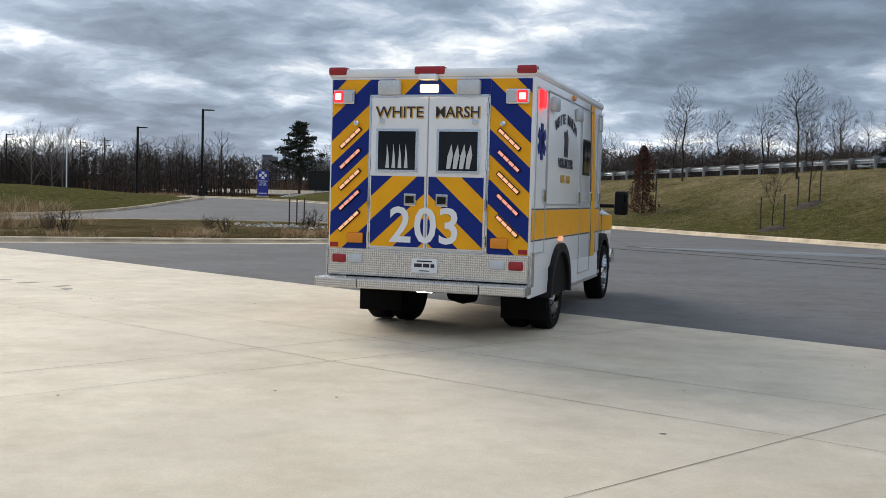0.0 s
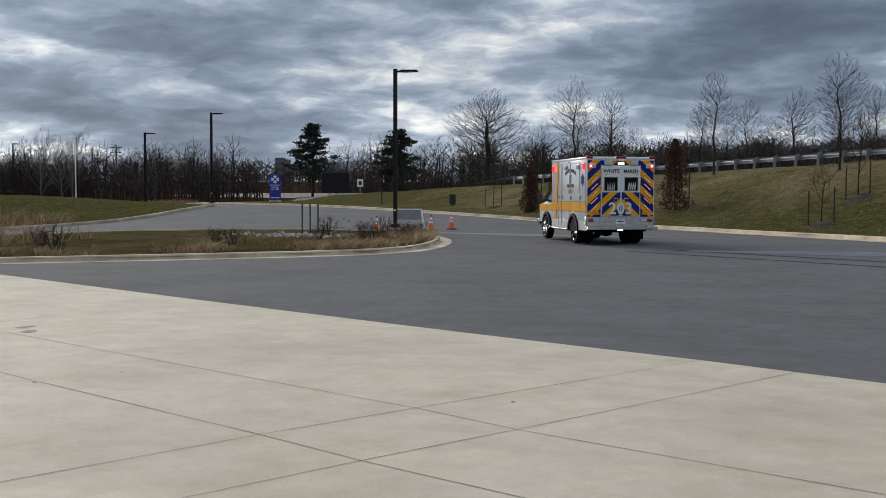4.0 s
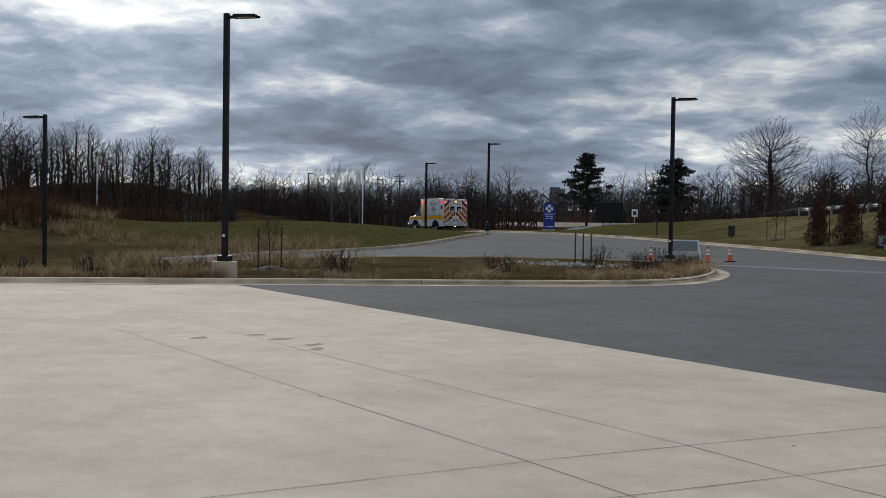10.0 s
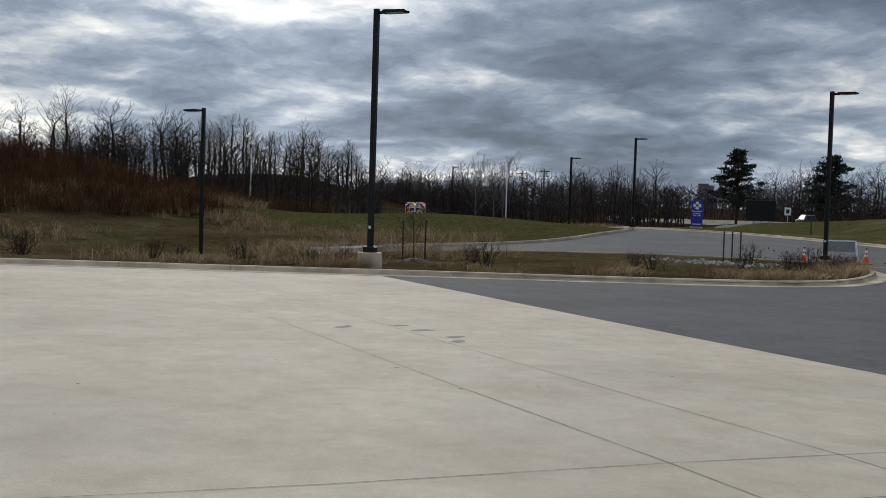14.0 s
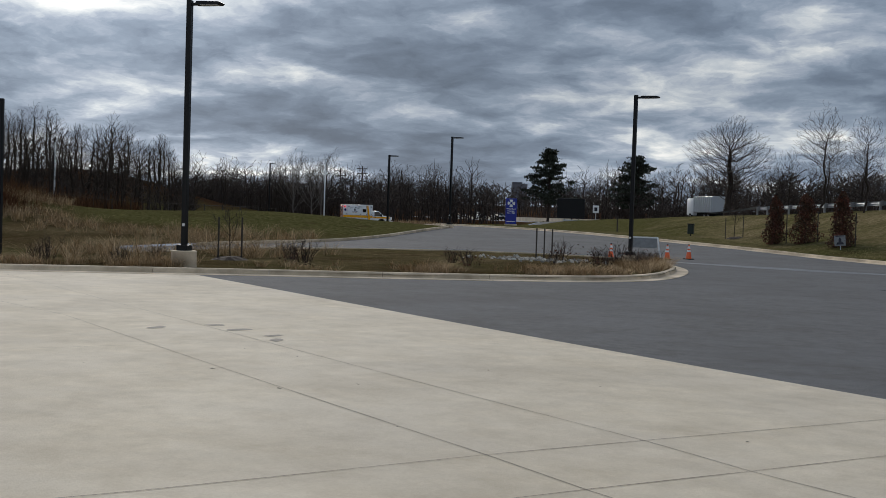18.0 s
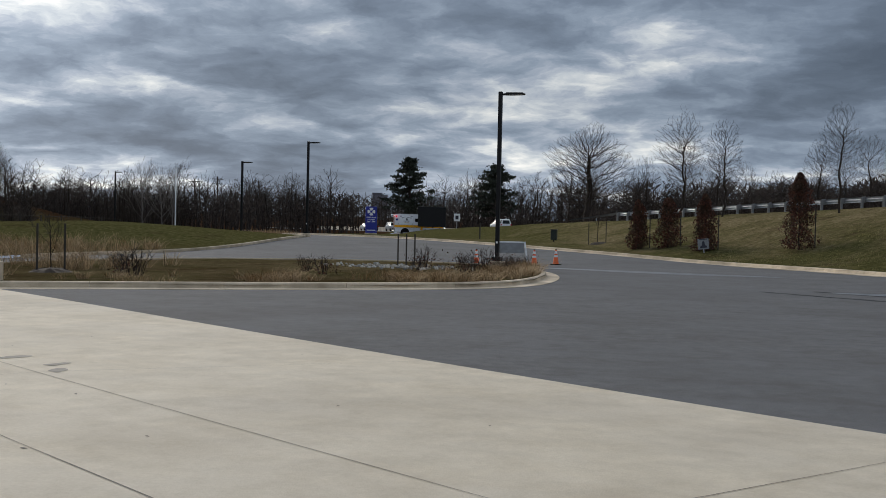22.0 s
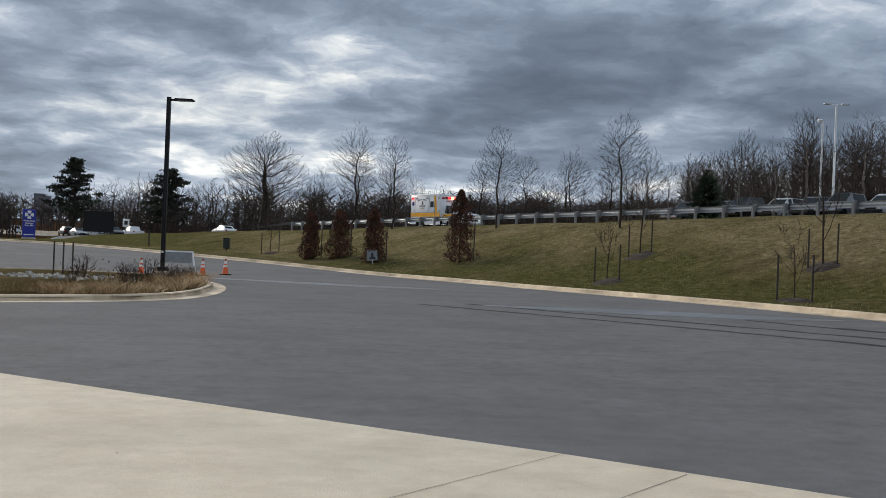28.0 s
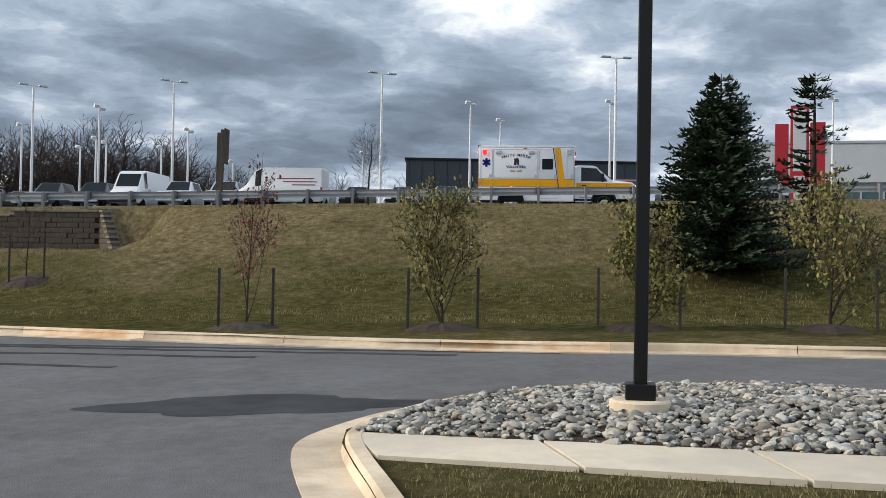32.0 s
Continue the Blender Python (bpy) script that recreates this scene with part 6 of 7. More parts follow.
def mulch_ring(x, y, r, seed):
    rnd = random.Random(seed)
    g = Geo()
    n = 26
    g.v.append((0, 0, 0.14))
    for j, (f, h) in enumerate(((0.5, 0.13), (1.0, -0.06))):
        for k in range(n):
            a = 2 * math.pi * k / n
            q = r * f * rnd.uniform(0.85, 1.15)
            vx, vy = math.cos(a) * q, math.sin(a) * q
            g.v.append((vx, vy, land_z(x + vx, y + vy) - land_z(x, y) + h * 0.7 + rnd.uniform(-0.02, 0.03)))
    g.f = [(0, 1 + k, 1 + (k + 1) % n) for k in range(n)] + [(1 + k, 1 + n + k, 1 + n + (k + 1) % n, 1 + (k + 1) % n) for k in range(n)]
    ob = part("mulch_ring", g, MULCH, m=pose(x, y, land_z(x, y)))
    tagged(ob, "brown mulch ring round a young tree", "mulch", "mulch rings")


SAP = [bare_tree_geo(80 + k, 3.4, 0.035, (9, 4, 3), 0.2, 0.3, 0.9) for k in range(3)]
SAPM = [meshes_of(g, (BARK, TWIG)) for g in SAP]


def staked_sapling(x, y, h, gap, k, turn, nstakes=2):
    stand("young_tree", "leafless staked young tree in a mulch ring", "tree", "staked saplings", SAPM[k % 3], x, y, land_z(x, y), turn, h / 3.4)
    c, s = math.cos(radians(turn)), math.sin(radians(turn))
    for q in ((-1, 1) if nstakes == 2 else (-1, 0.1, 1)):
        stake(x + c * gap * q, y + s * gap * q, 1.5, 1.5 * q, turn)
    mulch_ring(x, y, 0.75, k + int(x * 7))


for i, (x, y, h, gap) in enumerate(((8.0, 45.2, 2.9, 0.5), (12.0, 35.2, 2.7, 0.53), (14.4, 26.3, 2.9, 0.57), (10.2, 48.9, 4.4, 0.5), (14.9, 40.1, 5.0, 0.5), (19.0, 31.6, 3.0, 0.5), (-9.6, 75.5, 3.4, 0.6), (-21.0, 30.5, 2.6, 0.4))):
    staked_sapling(x, y, h, gap, i, -math.degrees(math.atan2(x, y)))


for k in (-1, 0, 1):
    stake(-13.3 + 0.32 * k, 42.6 + 0.1 * k, 1.25, 1.0 * k, 17)


def leaf_zone(tw, spread=0.12):
    vs = [Vector(v) for v in tw.v[::3] if v[2] > 0.4]
    return lambda rnd: rnd.choice(vs) + Vector((rnd.gauss(0, spread), rnd.gauss(0, spread), rnd.gauss(0, spread)))


def leafy_tree(x, y, h, gap, seed, mat, n, label, size, kids=(12, 5, 4), wide=1.0, clear=0.12):
    g = bare_tree_geo(seed, h, 0.045, kids, 0.08, clear, 0.92)
    T = thing("young_tree", label, "tree", "leafy young trees", pose(x, y, land_z(x, y), 0, 0, seed * 40))
    part("trunk", g[0], BARK, T, m=Matrix.Diagonal((wide, wide, 1, 1)))
    part("twig_crown", g[1], TWIG, T, m=Matrix.Diagonal((wide, wide, 1, 1)))
    part("leaves", leafy(seed, n, leaf_zone(g[1]), size), mat, T, "sparse small leaves", m=Matrix.Diagonal((wide, wide, 1, 1)))
    d = Vector((x, y)).normalized()
    l = Vector((-d.y, d.x))
    for q in (-1, 1):
        stake(x + l.x * gap * q, y + l.y * gap * q, 1.3, 1.0 * q, math.degrees(math.atan2(l.y, l.x)))
    mulch_ring(x, y, 0.85, seed)


leafy_tree(16.9, 18.9, 3.8, 0.57, 91, REDLEAF, 420, "thin young tree with a few dry red leaves between two stakes", 0.10, (10, 5, 3), 0.62)
leafy_tree(19.4, 15.5, 3.2, 0.74, 92, OLIVE, 2300, "young tree with sparse olive-green leaves between two stakes", 0.10, (18, 6, 4), 0.8, 0.08)
leafy_tree(21.9, 12.2, 2.85, 0.85, 93, OLIVE, 2400, "young tree with sparse olive-green leaves between two stakes", 0.10, (18, 6, 4), 0.95, 0.08)
leafy_tree(24.15, 8.95, 3.5, 0.9, 94, OLIVE, 2600, "young tree with olive and yellow leaves between two stakes", 0.10, (18, 6, 4), 0.9, 0.08)
x, y = az_xy(-47.3, 50)
stand("roadside_tree", "bare young roadside tree beyond the guardrail", "tree", "trees along the highway", BARE[1], x, y, road_z(9), 10, 0.55)


# ---- far woods, joined ----
def woods(name, label, spots, sources, mat, seed):
    """spots: x, y, z, height. One mesh of trunks and twigs."""
    rnd = random.Random(seed)
    vs, fs, k = [], [], 0
    for x, y, z, h in spots:
        v, f, top = rnd.choice(sources)
        a = rnd.uniform(0, 6.283)
        s = h / top
        c, sn = math.cos(a) * s * rnd.uniform(0.8, 1.2), math.sin(a) * s
        w = v @ np.array([[c, sn, 0], [-sn, c, 0], [0, 0, s]]) + np.array([x, y, z])
        vs.append(w)
        fs.append(f + k)
        k += len(v)
    vs, fs = np.concatenate(vs), np.concatenate(fs)
    me = bpy.data.meshes.new(name)
    me.vertices.add(len(vs))
    me.vertices.foreach_set("co", vs.astype(np.float32).ravel())
    me.loops.add(fs.size)
    me.loops.foreach_set("vertex_index", fs.astype(np.int32).ravel())
    me.polygons.add(len(fs))
    me.polygons.foreach_set("loop_start", np.arange(0, fs.size, 4, dtype=np.int32))
    me.materials.append(mat)
    me.update(calc_edges=True)
    ob = new(name, me)
    return tagged(ob, label, "woods", kind="stuff")


def crown_source(seed, half, n, thin):
    tg, wg = crown_tree(seed, 10.0, half, 2.4, n, 0.15, thin)
    g = Geo().add(tg.v, tg.f).add(wg.v, wg.f)
    return np.array(g.v), np.array(g.f), 10.0


WS = [crown_source(100 + k, 2.1 + 0.25 * k, 120, 0.023) for k in range(6)]
WH = [crown_source(110 + k, 2.2 + 0.25 * k, 190, 0.017) for k in range(6)]
WB = []
for k in range(4):
    tg, wg = crown_tree(120 + k, 10.0, 3.4, 0.5, 38, 0.14, 0.065)
    g = Geo().add(tg.v, tg.f).add(wg.v, wg.f)
    WB.append((np.array(g.v), np.array([q for q in g.f if len(q) == 4]), 10.0))
TWIG_MIN[0], FEW[0] = 0.012, 0
rw = random.Random(77)
left = []
for i in range(380):
    az = rw.uniform(29, 66)
    d = rw.uniform(96, 150) if az > 40 else rw.uniform(112, 160) if az > 36.5 else rw.uniform(165, 200)
    x, y = az_xy(az, d)
    left.append((x, y, land_z(x, y) - 0.2, rw.uniform(6.0, 9.6) * (0.85 + 0.15 * smooth01((az - 31) / 10))))
woods("woods_hill", "dense leafless woods on the slope", left, WH, BARK, 1)
mid = []
for i in range(400):
    az = rw.uniform(-3, 36)
    d = rw.uniform(185, 270)
    x, y = az_xy(az, d)
    if road_qs(x, y)[0] < 64 and road_qs(x, y)[0] > 40:
        continue
    mid.append((x, y, 0.8, rw.uniform(7.5, 12.5) * (0.8 + d / 1150) * (1.12 if az < 22 else 1.0)))
woods("woods_far", "leafless far woods beyond the highway", mid, WS, WOODFAR, 2)
under = []
for i in range(850):
    az = rw.uniform(-6, 40)
    d = rw.uniform(172, 240)
    x, y = az_xy(az, d)
    if road_qs(x, y)[0] < 62 and road_qs(x, y)[0] > 42:
        continue
    under.append((x, y, 0.5, rw.uniform(5.4, 8.8)))
for i in range(860):
    az = rw.uniform(-24, 15)
    d = rw.uniform(112, 165)
    x, y = az_xy(az, d)
    q, s = road_qs(x, y)
    if q < 66 or (q < 122 and s < 56):
        continue
    top = 1.8 + d * math.tan(radians(3.2 + 0.6 * noise.noise(Vector((az * 0.5, 0, 0))) + rw.uniform(-0.5, 0.3) + max(0, -9 - az) * 0.05))
    under.append((x, y, road_z(s) - 0.6, max(2.5, top - road_z(s) + 0.6)))
for i in range(420):
    az = rw.uniform(30, 66)
    x, y = az_xy(az, rw.uniform(104, 140) if az > 36.5 else rw.uniform(165, 200))
    under.append((x, y, land_z(x, y) - 0.3, rw.uniform(2.6, 5.6) * (1 if az > 36.5 else 1.5)))
for i in range(260):
    s = rw.uniform(-20, 130)
    x, y = road_xy(rw.uniform(70, 100) if s > 55 else rw.uniform(124, 140), s)
    under.append((x, y, road_z(s) - 0.5, rw.uniform(2.0, 4.2)))
for i in range(130):
    az = rw.uniform(12, 27)
    x, y = az_xy(az, rw.uniform(330, 400))
    under.append((x, y, 2.0, rw.uniform(10.0, 14.0)))
for i in range(260):
    az = rw.uniform(-41, -16)
    x, y = az_xy(az, rw.uniform(140, 170))
    under.append((x, y, 4.0, rw.uniform(5.0, 8.5)))
woods("undergrowth", "brown leafless undergrowth and saplings", under, WB, WOODFAR, 3)
right = []
for i in range(250):
    az = rw.uniform(-40.5, -15)
    x, y = az_xy(az, rw.uniform(132, 165))
    right.append((x, y, 4.2, rw.uniform(11.0, 17.0) * (0.8 if az < -37.5 or az > -20 else 1.0)))
for i in range(240):
    s = rw.uniform(-10, 150)
    q = rw.uniform(122, 165) if s < 60 else rw.uniform(85, 150)
    x, y = road_xy(q, s)
    right.append((x, y, road_z(s) - 0.3, rw.uniform(6.5, 11.5)))
woods("woods_lot", "leafless woods behind the car lot", right, WH, WOODFAR, 4)
birch = meshes_of(bare_tree_geo(131, 10.0, 0.1, (16, 6, 5), 0.25, 0.1, 0.85), (BARK_PALE, BARK_PALE))
for i, (az, d) in enumerate(((30.2, 150), (31.2, 154), (29.7, 158))):
    x, y = az_xy(az, d)
    stand("birch_tree", "pale leafless birch clump", "tree", "birches", birch, x, y, 1.0, 50 * i, 0.95 + 0.06 * i)


# ---- vehicles ----
CAR_PAINTS = {n: material("car_paint_" + n, c, 0.28, var=0.03, coat=0.25) for n, c in (("white", (0.72, 0.73, 0.74)), ("silver", (0.42, 0.44, 0.46)), ("black", (0.012, 0.012, 0.014)), ("grey", (0.12, 0.13, 0.14)), ("red", (0.22, 0.015, 0.015)), ("blue", (0.02, 0.05, 0.16)))}
GREENISH = material("windscreen_glass", (0.014, 0.02, 0.02), 0.1, var=0.1, spec=0.28)
HEADL = material("headlamp_lens", (0.7, 0.72, 0.75), 0.12, 0.3, var=0.05)

# stations along a car: y, floor z, belt z, roof z, half width, half width of the roof
CAR_FORMS = {
    "suv": [(0.0, 0.45, 0.95, 1.0, 0.78, 0.72), (0.12, 0.36, 1.02, 1.62, 0.88, 0.62), (0.5, 0.32, 1.04, 1.72, 0.92, 0.66), (2.6, 0.30, 1.04, 1.74, 0.93, 0.66), (3.0, 0.30, 1.04, 1.62, 0.93, 0.64), (3.6, 0.30, 1.03, 1.10, 0.93, 0.80), (4.4, 0.34, 0.96, 1.0, 0.90, 0.78), (4.65, 0.42, 0.80, 0.84, 0.80, 0.70)],
    "sedan": [(0.0, 0.42, 0.85, 0.90, 0.76, 0.70), (0.15, 0.32, 0.95, 1.0, 0.86, 0.74), (0.75, 0.28, 0.98, 1.06, 0.90, 0.70), (1.35, 0.26, 0.98, 1.40, 0.91, 0.58), (2.5, 0.26, 0.97, 1.46, 0.91, 0.60), (3.35, 0.26, 0.95, 1.02, 0.91, 0.74), (4.35, 0.30, 0.84, 0.88, 0.88, 0.76), (4.7, 0.40, 0.68, 0.72, 0.78, 0.68)],
    "pickup": [(0.0, 0.55, 1.12, 1.15, 0.90, 0.86), (0.1, 0.48, 1.16, 1.18, 0.95, 0.90), (1.95, 0.46, 1.16, 1.18, 0.97, 0.92), (2.05, 0.46, 1.16, 1.84, 0.97, 0.68), (3.6, 0.44, 1.14, 1.86, 0.97, 0.70), (4.25, 0.44, 1.14, 1.22, 0.97, 0.84), (5.3, 0.46, 1.06, 1.12, 0.95, 0.86), (5.6, 0.52, 0.90, 0.95, 0.88, 0.80)],
    "van": [(0.0, 0.45, 1.3, 2.45, 0.96, 0.82), (0.1, 0.40, 1.3, 2.52, 0.98, 0.84), (3.9, 0.38, 1.3, 2.54, 1.0, 0.84), (4.35, 0.38, 1.28, 2.35, 1.0, 0.80), (4.95, 0.38, 1.22, 1.42, 0.99, 0.82), (5.4, 0.42, 1.05, 1.12, 0.96, 0.82), (5.6, 0.48, 0.90, 0.95, 0.88, 0.78)],
}
CAR_CACHE = {}


def car_meshes(form, paint):
    key = (form, paint)
    if key in CAR_CACHE:
        return CAR_CACHE[key]
    st = CAR_FORMS[form]
    m = 10
    g, gl = Geo(), Geo()
    for y, z0, zb, zr, w, wr in st:
        ring = [(-w * 0.92, z0), (-w, z0 + 0.18), (-w, zb - 0.06), (-w * 0.97, zb), (-wr, zr), (wr, zr), (w * 0.97, zb), (w, zb - 0.06), (w, z0 + 0.18), (w * 0.92, z0)]
        g.v += [(a, y, b) for a, b in ring]
    for i in range(len(st) - 1):
        for k in range(m):
            g.f.append((i * m + k, i * m + (k + 1) % m, (i + 1) * m + (k + 1) % m, (i + 1) * m + k))
    g.f += [tuple(range(m)), tuple((len(st) - 1) * m + k for k in range(m))]
    body = g.mesh("body", CAR_PAINTS[paint], True)
    # glass panels a little proud of the body: windscreen and side windows
    V = [Vector(v) for v in g.v]
    panes = []

    def pane(q, inset=0.12, out=0.012):
        c = sum(q, Vector()) / 4
        n = (q[1] - q[0]).cross(q[3] - q[0]).normalized()
        if n.dot(c - Vector((0, 2.3, 0.9))) < 0:
            n = -n
        r = [c + (p - c) * (1 - inset) for p in q]
        panes.append(Geo().add([p + n * 0.002 for p in r] + [p + n * out for p in r], [(0, 1, 2, 3), (4, 5, 6, 7), (0, 1, 5, 4), (1, 2, 6, 5), (2, 3, 7, 6), (3, 0, 4, 7)]))
    for i in range(len(st) - 1):
        a, b = st[i], st[i + 1]
        tall_a, tall_b = a[3] - a[2] > 0.3, b[3] - b[2] > 0.3
        if tall_a and not tall_b:
            pane([V[i * m + 4], V[i * m + 5], V[(i + 1) * m + 5], V[(i + 1) * m + 4]], 0.1)
        if tall_b and not tall_a and form != "pickup":
            pane([V[i * m + 4], V[i * m + 5], V[(i + 1) * m + 5], V[(i + 1) * m + 4]], 0.2)
        if tall_a and tall_b and (form != "van" or i >= 2):
            for k in (3, 5):
                pane([V[i * m + k], V[i * m + k + 1], V[(i + 1) * m + k + 1], V[(i + 1) * m + k]], 0.14)
    pm = [p.mesh("window_pane", GREENISH) for p in panes]
    L = st[-1][0]
    zf = (st[-1][1] + st[-1][2]) / 2
    wf = st[-2][4]
    grille = Geo().box(-0.42, 0.42, L - 0.06, L + 0.03, zf - 0.16, zf + 0.10, 0.02).mesh("grille", BLACKP)
    lamp = Geo().box(-0.15, 0.15, -0.14, 0.05, -0.07, 0.08, 0.03).mesh("headlamp", HEADL, True)
    tail = Geo().box(-0.11, 0.11, -0.03, 0.08, -0.10, 0.12, 0.02).mesh("tail_lamp", LENS_RED)
    bump = Geo().box(-wf * 0.92, wf * 0.92, L - 0.2, L + 0.06, st[-1][1] - 0.04, st[-1][1] + 0.14, 0.03).mesh("bumper", BLACKP if form != "pickup" else CHROME)
    wheel = Geo().lathe([(0.2, -0.11), (0.31, -0.12), (0.345, -0.08), (0.345, 0.08), (0.31, 0.12), (0.2, 0.11)], 20, "x").mesh("wheel", RUBBER, True)
    rim = Geo().lathe([(0.03, 0.10), (0.08, 0.08), (0.2, 0.06), (0.23, 0.115), (0.23, -0.115), (0.2, -0.06), (0.08, -0.08), (0.03, -0.1)], 14, "x").mesh("rim", GALV)
    mirror = Geo().box(-0.09, 0.09, -0.06, 0.06, -0.06, 0.08, 0.02).mesh("mirror", CAR_PAINTS[paint])
    CAR_CACHE[key] = (body, pm, grille, lamp, tail, bump, wheel, rim, mirror, L, st)
    return CAR_CACHE[key]


def make_car(form, paint, x, y, z, yaw, label, group="", name="car"):
    body, pm, grille, lamp, tail, bump, wheel, rim, mirror, L, st = car_meshes(form, paint)
    C = thing(name, label, "car" if form in ("suv", "sedan") else "pickup" if form == "pickup" else "van", group, pose(x, y, z, 0, 0, yaw))
    b = part("body", body, None, C)
    for p in pm:
        part("window_pane", p, None, b)
    part("grille", grille, None, b)
    part("bumper", bump, None, b)
    zf = (st[-1][1] + st[-1][2]) / 2
    for s in (-1, 1):
        part("headlamp", lamp, None, b, m=pose(s * (st[-1][4] - 0.13), L - 0.12, zf + 0.08))
        part("tail_lamp", tail, None, b, m=pose(s * (st[1][4] - 0.12), 0.02, st[1][2] - 0.12))
        part("mirror", mirror, None, b, m=pose(s * (st[-3][4] + 0.1), L - 1.75, st[-3][2] + 0.06))
        for yy in (0.85, L - 0.92):
            w = part("wheel", wheel, None, C, m=pose(s * (st[3][4] - 0.1), yy, 0.345))
            part("rim", rim, None, w)
    return C


ROAD_YAW_L = math.degrees(math.atan2(RAIL_U.y, RAIL_U.x)) - 90      # heading away to the left
ROAD_YAW_R = ROAD_YAW_L + 180
# the sales row, noses to the highway
rc = random.Random(31)
face = math.degrees(math.atan2(-RAIL_N.y, -RAIL_N.x)) - 90
row = [("pickup", "grey"), ("suv", "black"), ("pickup", "black"), ("suv", "silver"), ("suv", "black"), ("pickup", "grey"), ("suv", "silver"), ("suv", "silver"), ("suv", "grey"), ("sedan", "silver"), ("pickup", "grey"), ("pickup", "black"), ("van", "white"), ("pickup", "white"), ("pickup", "silver"), ("suv", "black"), ("sedan", "silver"), ("sedan", "grey"), ("sedan", "white"), ("sedan", "silver"), ("sedan", "blue"), ("sedan", "black"), ("sedan", "white"), ("suv", "red"), ("sedan", "silver"), ("sedan", "grey"), ("suv", "white")]
for i, (f, c) in enumerate(row):
    s = 61 - i * 2.85
    x, y = road_xy(71.0 + rc.uniform(-0.3, 0.3), s)
    make_car(f, c, x, y, base_z(x, y), face + rc.uniform(-2, 2), {"suv": "sport utility car", "sedan": "sedan", "pickup": "pickup truck", "van": "tall cargo van"}[f].join((c + " ", " parked in the sales row")), "parked sales row", "parked_car")
# white high-roof van that stands across the row
x, y = road_xy(67.2, 14.4)
VN = make_car("van", "white", x, y, base_z(x, y), ROAD_YAW_L - 3, "white high-roof cargo van with red side stripes parked side-on", "", "parked_van")
for sd in (-1, 1):
    for k, (y0, y1) in enumerate(((0.5, 2.9), (0.3, 2.5), (0.4, 1.9))):
        part("side_stripe", Geo().box(-0.012, 0.012, y0, y1, 0, 0.05), CAR_PAINTS["red"], VN, m=pose(sd * (0.95 - 0.02 * (2 - k)), 0, 1.42 + 0.2 * (2 - k)))

# traffic on the highway: form, paint, lane q, heading, rows of seconds and s
TRAFFIC = [
    ("suv", "black", 56.0, 1, [(0, -135), (19, 262), (23, 213), (32, 190)]),
    ("suv", "white", 56.0, 1, [(0, -260), (17, 55), (19, 91), (21.5, 135), (22.5, 155), (24, 180), (32, 300)]),
    ("pickup", "white", 56.0, 1, [(0, -330), (21, 41), (23, 76), (25, 110), (27, 145), (32, 230)]),
    ("sedan", "silver", 50.0, -1, [(0, 520), (21, 214), (23, 206), (25, 190), (28, 176), (30, 160), (32, 140)]),
    ("suv", "silver", 50.0, -1, [(0, 500), (21, 192), (23, 187), (25, 177), (28, 166), (30, 150), (32, 128)]),
    ("sedan", "black", 50.0, -1, [(0, 470), (21, 174), (22.5, 170), (24, 168), (28, 158), (30, 142), (32, 118)]),
    ("sedan", "white", 56.0, 1, [(0, -420), (25, 40), (28, 127), (29, 148), (32, 210)]),
]
moving_cars = []
for f, c, q, way, rows in TRAFFIC:
    x, y = road_xy(q, rows[0][1])
    moving_cars.append((make_car(f, c, x, y, road_z(rows[0][1]), 0, c + {"suv": " sport utility car", "sedan": " sedan", "pickup": " pickup truck"}[f] + " driving on the highway", "highway traffic"), q, way, rows))

# box truck driving away on the far lane
TK = thing("box_truck", "grey dump-bodied truck driving on the highway", "truck")
part("cargo_body", Geo().box(-1.22, 1.22, 0.0, 5.6, 1.1, 3.1, 0.04), CAR_PAINTS["silver"], TK, "grey ribbed cargo body")
for k in range(9):
    for s in (-1, 1):
        part("rib", Geo().box(s * 1.25 - 0.03, s * 1.25 + 0.03, 0.2 + k * 0.62, 0.28 + k * 0.62, 1.12, 3.05), GALV, TK)
part("cab", Geo().box(-1.1, 1.1, 5.9, 7.9, 0.7, 2.9, 0.18), CAR_PAINTS["white"], TK, smooth=True)
part("windscreen", Geo().box(-0.95, 0.95, 7.86, 7.915, 1.8, 2.6, 0.02), GREENISH, TK)
part("chassis", Geo().box(-0.5, 0.5, 0.1, 7.6, 0.6, 1.1), UNDER, TK)
for s in (-1, 1):
    part("tail_lamp", Geo().box(s * 0.9 - 0.1, s * 0.9 + 0.1, -0.03, 0.0, 1.0, 1.1), LENS_RED, TK)
    for yy in (1.2, 2.3, 6.7):
        w = part("wheel", Geo().lathe([(0.3, -0.14), (0.48, -0.14), (0.5, 0.0), (0.48, 0.14), (0.3, 0.14)], 20, "x"), RUBBER, TK, m=pose(s * 0.98, yy, 0.5))
        part("rim", Geo().lathe([(0.05, -0.1), (0.3, -0.145), (0.3, 0.145), (0.05, 0.1)], 14, "x"), GALV, w)


